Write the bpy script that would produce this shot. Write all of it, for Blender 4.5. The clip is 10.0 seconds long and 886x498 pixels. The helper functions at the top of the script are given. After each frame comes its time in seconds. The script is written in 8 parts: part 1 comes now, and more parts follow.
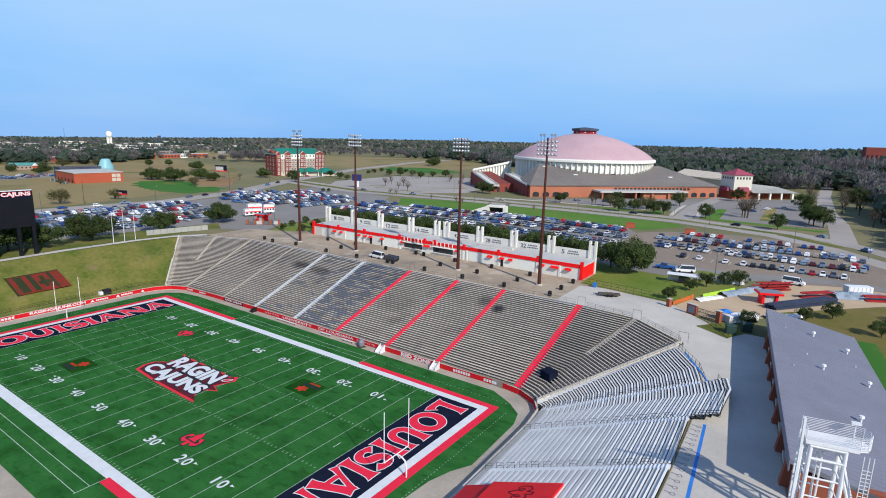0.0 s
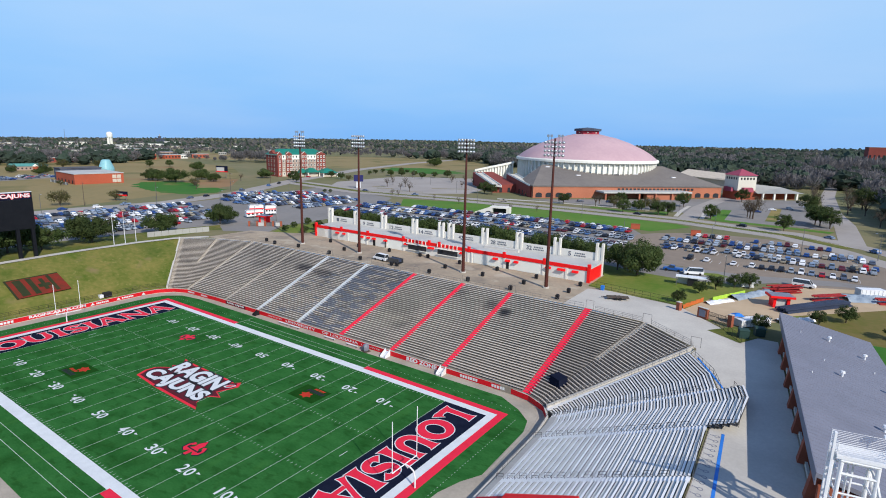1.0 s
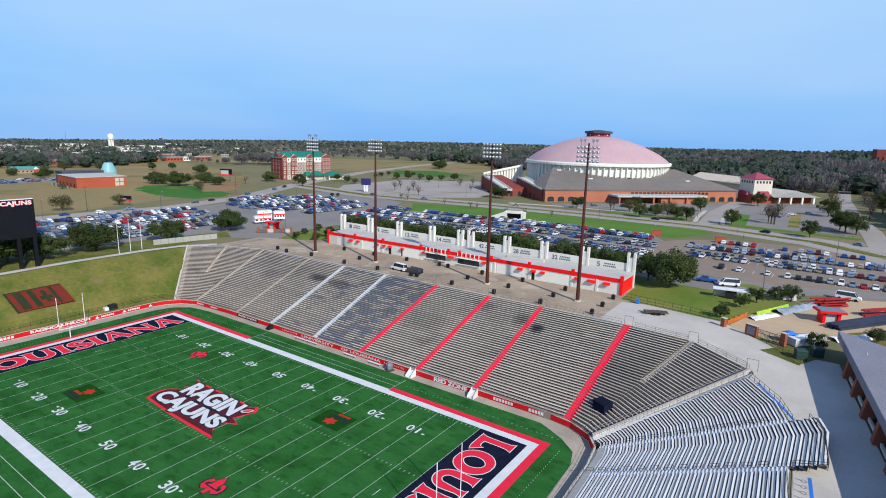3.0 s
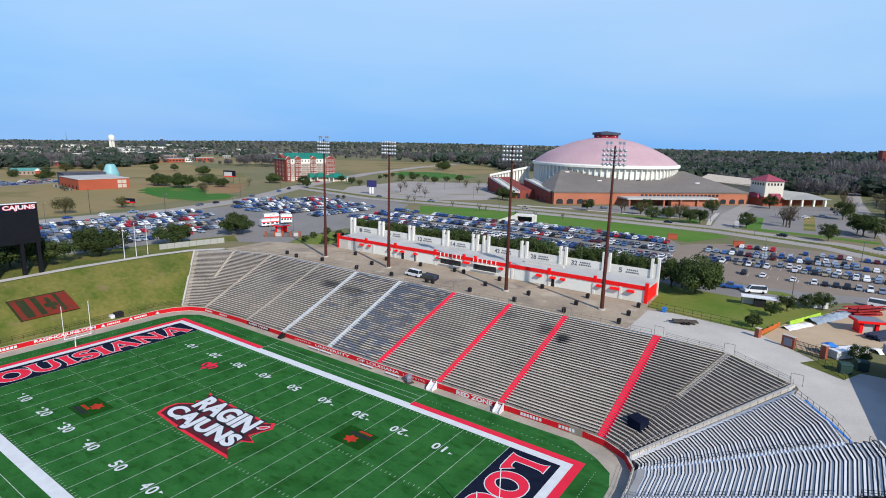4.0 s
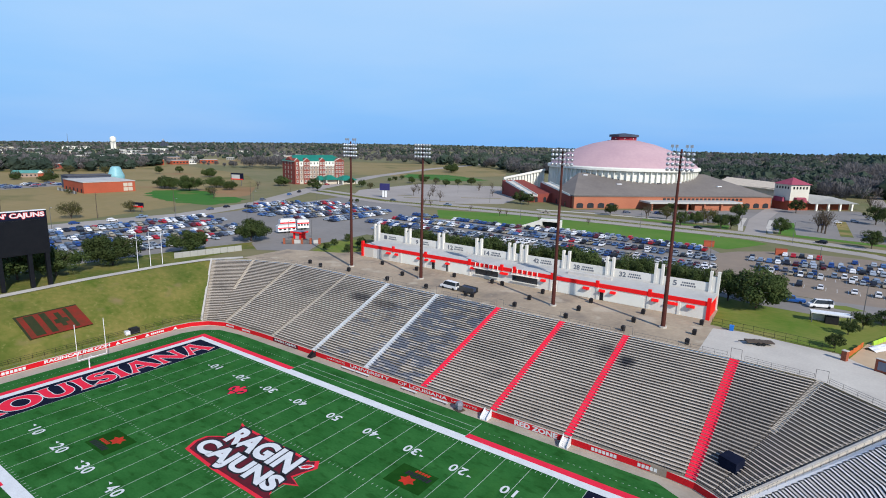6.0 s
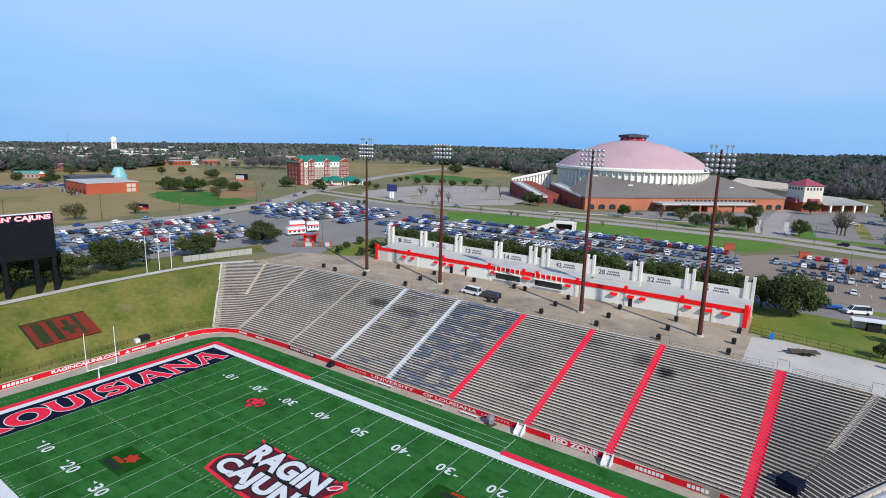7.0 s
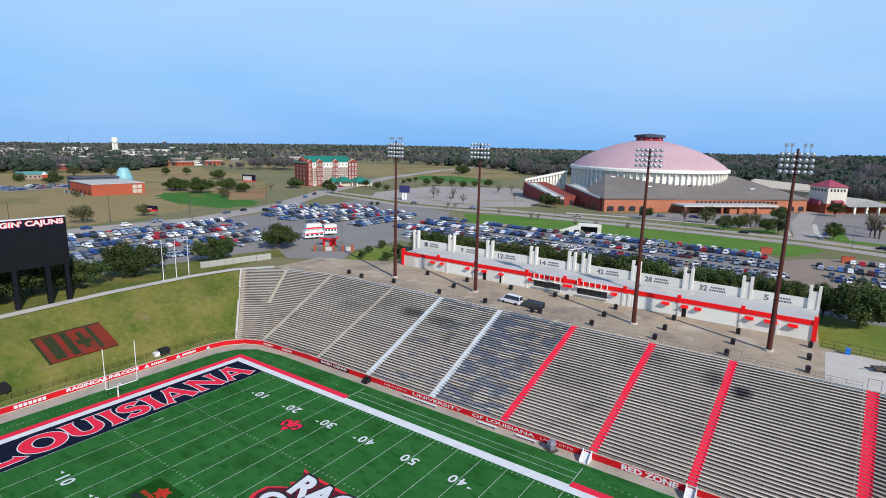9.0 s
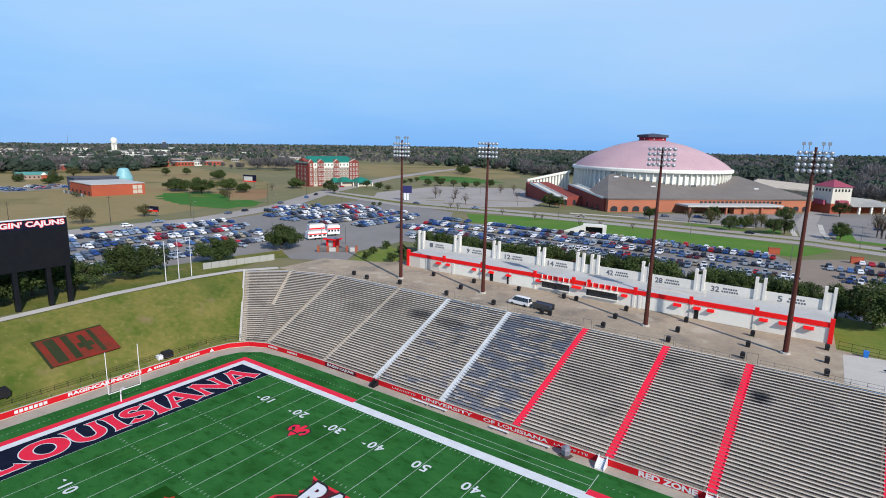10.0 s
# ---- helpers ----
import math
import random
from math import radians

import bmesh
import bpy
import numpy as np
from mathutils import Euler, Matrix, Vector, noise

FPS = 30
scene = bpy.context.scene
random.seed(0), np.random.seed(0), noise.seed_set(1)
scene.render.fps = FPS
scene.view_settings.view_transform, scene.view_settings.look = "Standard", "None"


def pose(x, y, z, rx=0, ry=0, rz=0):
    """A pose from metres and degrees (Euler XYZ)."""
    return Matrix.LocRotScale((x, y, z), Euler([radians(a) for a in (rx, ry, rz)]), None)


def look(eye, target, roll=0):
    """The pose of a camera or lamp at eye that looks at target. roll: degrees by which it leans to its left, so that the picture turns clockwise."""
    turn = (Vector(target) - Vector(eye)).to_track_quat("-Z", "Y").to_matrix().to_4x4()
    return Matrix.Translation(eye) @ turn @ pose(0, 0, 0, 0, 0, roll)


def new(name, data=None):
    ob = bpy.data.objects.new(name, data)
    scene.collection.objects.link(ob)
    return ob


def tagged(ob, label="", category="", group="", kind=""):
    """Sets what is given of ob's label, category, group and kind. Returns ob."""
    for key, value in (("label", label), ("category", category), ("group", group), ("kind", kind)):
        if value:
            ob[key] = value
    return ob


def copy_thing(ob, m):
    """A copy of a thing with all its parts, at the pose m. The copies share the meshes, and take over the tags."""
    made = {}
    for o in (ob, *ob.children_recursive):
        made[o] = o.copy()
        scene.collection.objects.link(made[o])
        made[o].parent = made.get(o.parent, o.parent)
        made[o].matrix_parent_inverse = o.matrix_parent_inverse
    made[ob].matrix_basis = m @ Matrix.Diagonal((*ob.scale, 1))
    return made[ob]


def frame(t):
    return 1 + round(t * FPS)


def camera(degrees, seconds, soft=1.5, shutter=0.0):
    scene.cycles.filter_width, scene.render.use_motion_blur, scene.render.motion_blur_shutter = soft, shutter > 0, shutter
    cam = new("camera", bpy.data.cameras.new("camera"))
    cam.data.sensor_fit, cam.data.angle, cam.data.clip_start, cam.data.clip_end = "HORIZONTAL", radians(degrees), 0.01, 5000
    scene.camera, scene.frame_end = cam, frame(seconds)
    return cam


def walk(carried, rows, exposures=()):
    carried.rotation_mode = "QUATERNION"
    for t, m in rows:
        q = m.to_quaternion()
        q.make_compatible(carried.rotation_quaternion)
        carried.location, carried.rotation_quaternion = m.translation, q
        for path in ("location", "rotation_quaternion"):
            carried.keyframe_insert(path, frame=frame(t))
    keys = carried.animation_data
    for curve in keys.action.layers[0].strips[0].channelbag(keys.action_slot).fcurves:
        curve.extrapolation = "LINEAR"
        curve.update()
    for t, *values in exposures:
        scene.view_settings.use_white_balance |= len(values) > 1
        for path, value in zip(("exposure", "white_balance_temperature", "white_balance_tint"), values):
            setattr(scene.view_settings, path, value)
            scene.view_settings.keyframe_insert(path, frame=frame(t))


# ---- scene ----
# camera: seconds, eye in metres, heading, pitch and roll in degrees
cam = camera(77.83, 10.0, soft=1.0)
PATH = [
    (0.0, 102.567, -57.298, 49.693, 34.649, -11.648, 1.418),
    (0.5, 101.637, -56.746, 49.697, 34.667, -11.646, 1.390),
    (1.0, 100.194, -56.194, 49.802, 34.689, -11.630, 1.367),
    (1.5, 98.328, -55.527, 49.912, 34.706, -11.605, 1.355),
    (2.0, 96.069, -54.771, 50.044, 34.716, -11.568, 1.353),
    (2.5, 93.382, -53.901, 50.216, 34.720, -11.517, 1.358),
    (4.0, 83.719, -51.532, 50.536, 34.735, -11.366, 1.386),
    (4.5, 80.171, -50.863, 50.611, 34.742, -11.319, 1.398),
    (5.0, 76.587, -50.199, 50.626, 34.743, -11.275, 1.412),
    (5.5, 72.861, -49.325, 50.566, 34.727, -11.232, 1.424),
    (7.0, 61.301, -47.204, 50.144, 34.688, -11.122, 1.453),
    (7.5, 57.821, -46.656, 49.888, 34.667, -11.105, 1.463),
    (8.0, 54.420, -46.123, 49.690, 34.648, -11.088, 1.468),
    (8.5, 51.131, -45.651, 49.583, 34.638, -11.068, 1.468),
    (9.0, 48.462, -45.255, 49.495, 34.622, -11.049, 1.462),
    (9.5, 46.618, -45.007, 49.362, 34.593, -11.026, 1.448),
    (10.0, 45.626, -44.625, 49.139, 34.547, -11.006, 1.434),
]
walk(cam, [(t, pose(x, y, z, 90, 0, yaw) @ pose(0, 0, 0, pitch, 0, 0) @ pose(0, 0, 0, 0, 0, roll)) for t, x, y, z, yaw, pitch, roll in PATH])

# ---- world, sun, exposure ----
G = 11.4                                   # level of the ground round the sunken field
SUN_EL, SUN_AZ = radians(34.8), radians(115)  # the sun's height, and its bearing from +y clockwise
world = bpy.data.worlds.new("sky")
scene.world = world
world.use_nodes = True
wn = world.node_tree.nodes
sky = wn.new("ShaderNodeTexSky")
sky.sky_type, sky.sun_disc, sky.sun_elevation, sky.sun_rotation = "NISHITA", False, SUN_EL, SUN_AZ
sky.air_density, sky.dust_density, sky.ozone_density = 1.0, 0.6, 2.0
wl = world.node_tree.links
# pale blue near the horizon, deep blue overhead, with a veil of thin cloud
geo, sep, grad = wn.new("ShaderNodeTexCoord"), wn.new("ShaderNodeSeparateXYZ"), wn.new("ShaderNodeValToRGB")
wl.new(geo.outputs["Generated"], sep.inputs[0])
wl.new(sep.outputs["Z"], grad.inputs["Fac"])
shades = [(0.0, (0.2, 0.49, 0.98)), (0.07, (0.25, 0.55, 1.0)), (0.16, (0.35, 0.63, 1.02)), (0.27, (0.45, 0.69, 1.02)), (0.42, (0.2, 0.36, 0.72)), (1.0, (0.06, 0.14, 0.4))]
for k, (at, c) in enumerate(shades):
    el = grad.color_ramp.elements[k] if k < 2 else grad.color_ramp.elements.new(at)
    el.position, el.color = at, (*c, 1)
veil, wmap, wrange, wmix = wn.new("ShaderNodeTexNoise"), wn.new("ShaderNodeMapping"), wn.new("ShaderNodeMapRange"), wn.new("ShaderNodeMix")
wmap.inputs["Scale"].default_value = (1.0, 1.0, 5.0)
veil.inputs["Scale"].default_value, veil.inputs["Detail"].default_value = 1.6, 5.0
wl.new(geo.outputs["Generated"], wmap.inputs["Vector"])
wl.new(wmap.outputs["Vector"], veil.inputs["Vector"])
wrange.inputs["From Min"].default_value, wrange.inputs["From Max"].default_value, wrange.inputs["To Max"].default_value = 0.43, 0.73, 0.28
wl.new(veil.outputs["Fac"], wrange.inputs["Value"])
wmix.data_type = "RGBA"
wl.new(wrange.outputs["Result"], wmix.inputs["Factor"])
wl.new(grad.outputs["Color"], wmix.inputs["A"])
wmix.inputs["B"].default_value = (0.62, 0.76, 0.97, 1)
dim, both = wn.new("ShaderNodeMix"), wn.new("ShaderNodeMix")
dim.data_type = both.data_type = "RGBA"
dim.inputs["Factor"].default_value = 0.1
dim.inputs["A"].default_value = (0, 0, 0, 1)
wl.new(sky.outputs[0], dim.inputs["B"])
both.inputs["Factor"].default_value = 0.93
wl.new(dim.outputs["Result"], both.inputs["A"])
wl.new(wmix.outputs["Result"], both.inputs["B"])
wl.new(both.outputs["Result"], wn["Background"].inputs["Color"])
wn["Background"].inputs["Strength"].default_value = 1.0
sun_data = bpy.data.lights.new("sun", "SUN")
sun_data.energy, sun_data.angle, sun_data.color = 4.8, radians(0.6), (1.0, 0.94, 0.86)
sun_lamp = new("sun", sun_data)
sun_lamp.matrix_world = look((400 * math.sin(SUN_AZ) * math.cos(SUN_EL), 400 * math.cos(SUN_AZ) * math.cos(SUN_EL), 400 * math.sin(SUN_EL)), (0, 0, 0))
scene.view_settings.exposure = 0.0


# ---- materials ----
def mat(name, c1, c2=None, scale=1.0, rough=0.8, bump=0.0, metal=0.0, fine=None, spread=0.0, island=False, coords="Object", stretch=(1, 1, 1), spec=0.2):
    """Two-scale noise between c1 and c2, a finer grain on top, and a spread of value from object to object."""
    m = bpy.data.materials.new(name)
    m.use_nodes = True
    nt = m.node_tree
    n, l = nt.nodes, nt.links
    b = n["Principled BSDF"]
    b.inputs["Roughness"].default_value, b.inputs["Metallic"].default_value = rough, metal
    b.inputs["Specular IOR Level"].default_value = spec
    c2 = c2 or tuple(x * 0.85 for x in c1)
    tc, mp = n.new("ShaderNodeTexCoord"), n.new("ShaderNodeMapping")
    mp.inputs["Scale"].default_value = stretch
    l.new(tc.outputs[coords], mp.inputs["Vector"])
    big, small = n.new("ShaderNodeTexNoise"), n.new("ShaderNodeTexNoise")
    for t, s, d in ((big, scale, 4.0), (small, fine or scale * 9, 3.0)):
        t.inputs["Scale"].default_value, t.inputs["Detail"].default_value = s, d
        l.new(mp.outputs["Vector"], t.inputs["Vector"])
    add = n.new("ShaderNodeMath")
    add.operation = "MULTIPLY_ADD"
    l.new(small.outputs["Fac"], add.inputs[0])
    add.inputs[1].default_value = 0.5
    l.new(big.outputs["Fac"], add.inputs[2])
    ramp = n.new("ShaderNodeMapRange")
    ramp.inputs["From Min"].default_value, ramp.inputs["From Max"].default_value = 0.5, 1.0
    l.new(add.outputs[0], ramp.inputs["Value"])
    mix = n.new("ShaderNodeMix")
    mix.data_type = "RGBA"
    mix.inputs["A"].default_value, mix.inputs["B"].default_value = (*c1, 1), (*c2, 1)
    l.new(ramp.outputs["Result"], mix.inputs["Factor"])
    out = mix.outputs["Result"]
    if spread:
        hsv = n.new("ShaderNodeHueSaturation")
        rnd = n.new("ShaderNodeNewGeometry").outputs["Random Per Island"] if island else n.new("ShaderNodeObjectInfo").outputs["Random"]
        rr = n.new("ShaderNodeMapRange")
        rr.inputs["To Min"].default_value, rr.inputs["To Max"].default_value = 1 - spread, 1 + spread
        l.new(rnd, rr.inputs["Value"])
        l.new(rr.outputs["Result"], hsv.inputs["Value"])
        l.new(out, hsv.inputs["Color"])
        out = hsv.outputs["Color"]
    l.new(out, b.inputs["Base Color"])
    if bump:
        bp = n.new("ShaderNodeBump")
        bp.inputs["Strength"].default_value, bp.inputs["Distance"].default_value = 0.6, bump
        l.new(small.outputs["Fac"], bp.inputs["Height"])
        l.new(bp.outputs["Normal"], b.inputs["Normal"])
    return m


def leafy(m, share):
    """Lets part of the light through thin leaves."""
    nt = m.node_tree
    n, l = nt.nodes, nt.links
    b, out = n["Principled BSDF"], n["Material Output"]
    tr, mx = n.new("ShaderNodeBsdfTranslucent"), n.new("ShaderNodeMixShader")
    l.new(b.inputs["Base Color"].links[0].from_socket, tr.inputs["Color"])
    mx.inputs[0].default_value = share
    l.new(b.outputs[0], mx.inputs[1])
    l.new(tr.outputs[0], mx.inputs[2])
    l.new(mx.outputs[0], out.inputs["Surface"])


def tint_over(m, colour, scale, low, high, x_low=None, x_high=None, amount=1.0, stretch=(1, 1, 1)):
    """Lays a patchy second colour over a material where a noise passes a threshold, between two places along x if given."""
    nt = m.node_tree
    n, l = nt.nodes, nt.links
    b = n["Principled BSDF"]
    old = b.inputs["Base Color"].links[0].from_socket
    tc, mp, noi = n.new("ShaderNodeTexCoord"), n.new("ShaderNodeMapping"), n.new("ShaderNodeTexNoise")
    mp.inputs["Scale"].default_value = stretch
    l.new(tc.outputs["Object"], mp.inputs["Vector"])
    l.new(mp.outputs["Vector"], noi.inputs["Vector"])
    noi.inputs["Scale"].default_value, noi.inputs["Detail"].default_value = scale, 5.0
    r = n.new("ShaderNodeMapRange")
    r.inputs["From Min"].default_value, r.inputs["From Max"].default_value, r.inputs["To Max"].default_value = low, high, amount
    l.new(noi.outputs["Fac"], r.inputs["Value"])
    fac = r.outputs["Result"]
    if x_low is not None:
        sep = n.new("ShaderNodeSeparateXYZ")
        l.new(tc.outputs["Object"], sep.inputs[0])
        for a, c in ((x_low - 0.4, x_low + 0.4), (x_high + 0.4, x_high - 0.4)):
            e, mul = n.new("ShaderNodeMapRange"), n.new("ShaderNodeMath")
            e.inputs["From Min"].default_value, e.inputs["From Max"].default_value = a, c
            l.new(sep.outputs["X"], e.inputs["Value"])
            mul.operation = "MULTIPLY"
            l.new(fac, mul.inputs[0])
            l.new(e.outputs["Result"], mul.inputs[1])
            fac = mul.outputs[0]
    mx = n.new("ShaderNodeMix")
    mx.data_type = "RGBA"
    mx.inputs["B"].default_value = (*colour, 1)
    l.new(fac, mx.inputs["Factor"])
    l.new(old, mx.inputs["A"])
    l.new(mx.outputs["Result"], b.inputs["Base Color"])
    return m


def car_paint(name, island):
    """Car colours: white, silver, greys, black, blues and reds, picked by chance. The tones are bluer, with the sky's
    reflection put in.
    """
    m = mat(name, (0.5, 0.5, 0.5), rough=0.35)
    nt = m.node_tree
    n, l = nt.nodes, nt.links
    cr = n.new("ShaderNodeValToRGB")
    cr.color_ramp.interpolation = "CONSTANT"
    # greys and blues pushed bluer to carry the reflected sky
    stops = [(0, (0.72, 0.74, 0.78)), (0.2, (0.3, 0.35, 0.42)), (0.3, (0.08, 0.1, 0.15)), (0.42, (0.014, 0.016, 0.026)), (0.56, (0.018, 0.055, 0.2)), (0.72, (0.06, 0.13, 0.3)), (0.78, (0.36, 0.012, 0.02)), (0.83, (0.09, 0.014, 0.02)), (0.86, (0.16, 0.22, 0.32)), (0.95, (0.3, 0.27, 0.21))]
    el = cr.color_ramp.elements
    el[0].position, el[0].color = stops[0][0], (*stops[0][1], 1)
    el[1].position, el[1].color = stops[1][0], (*stops[1][1], 1)
    for p, c in stops[2:]:
        e = el.new(p)
        e.color = (*c, 1)
    src = n.new("ShaderNodeNewGeometry").outputs["Random Per Island"] if island else n.new("ShaderNodeObjectInfo").outputs["Random"]
    l.new(src, cr.inputs["Fac"])
    l.new(cr.outputs["Color"], n["Principled BSDF"].inputs["Base Color"])
    n["Principled BSDF"].inputs["Coat Weight"].default_value = 0.15
    return m


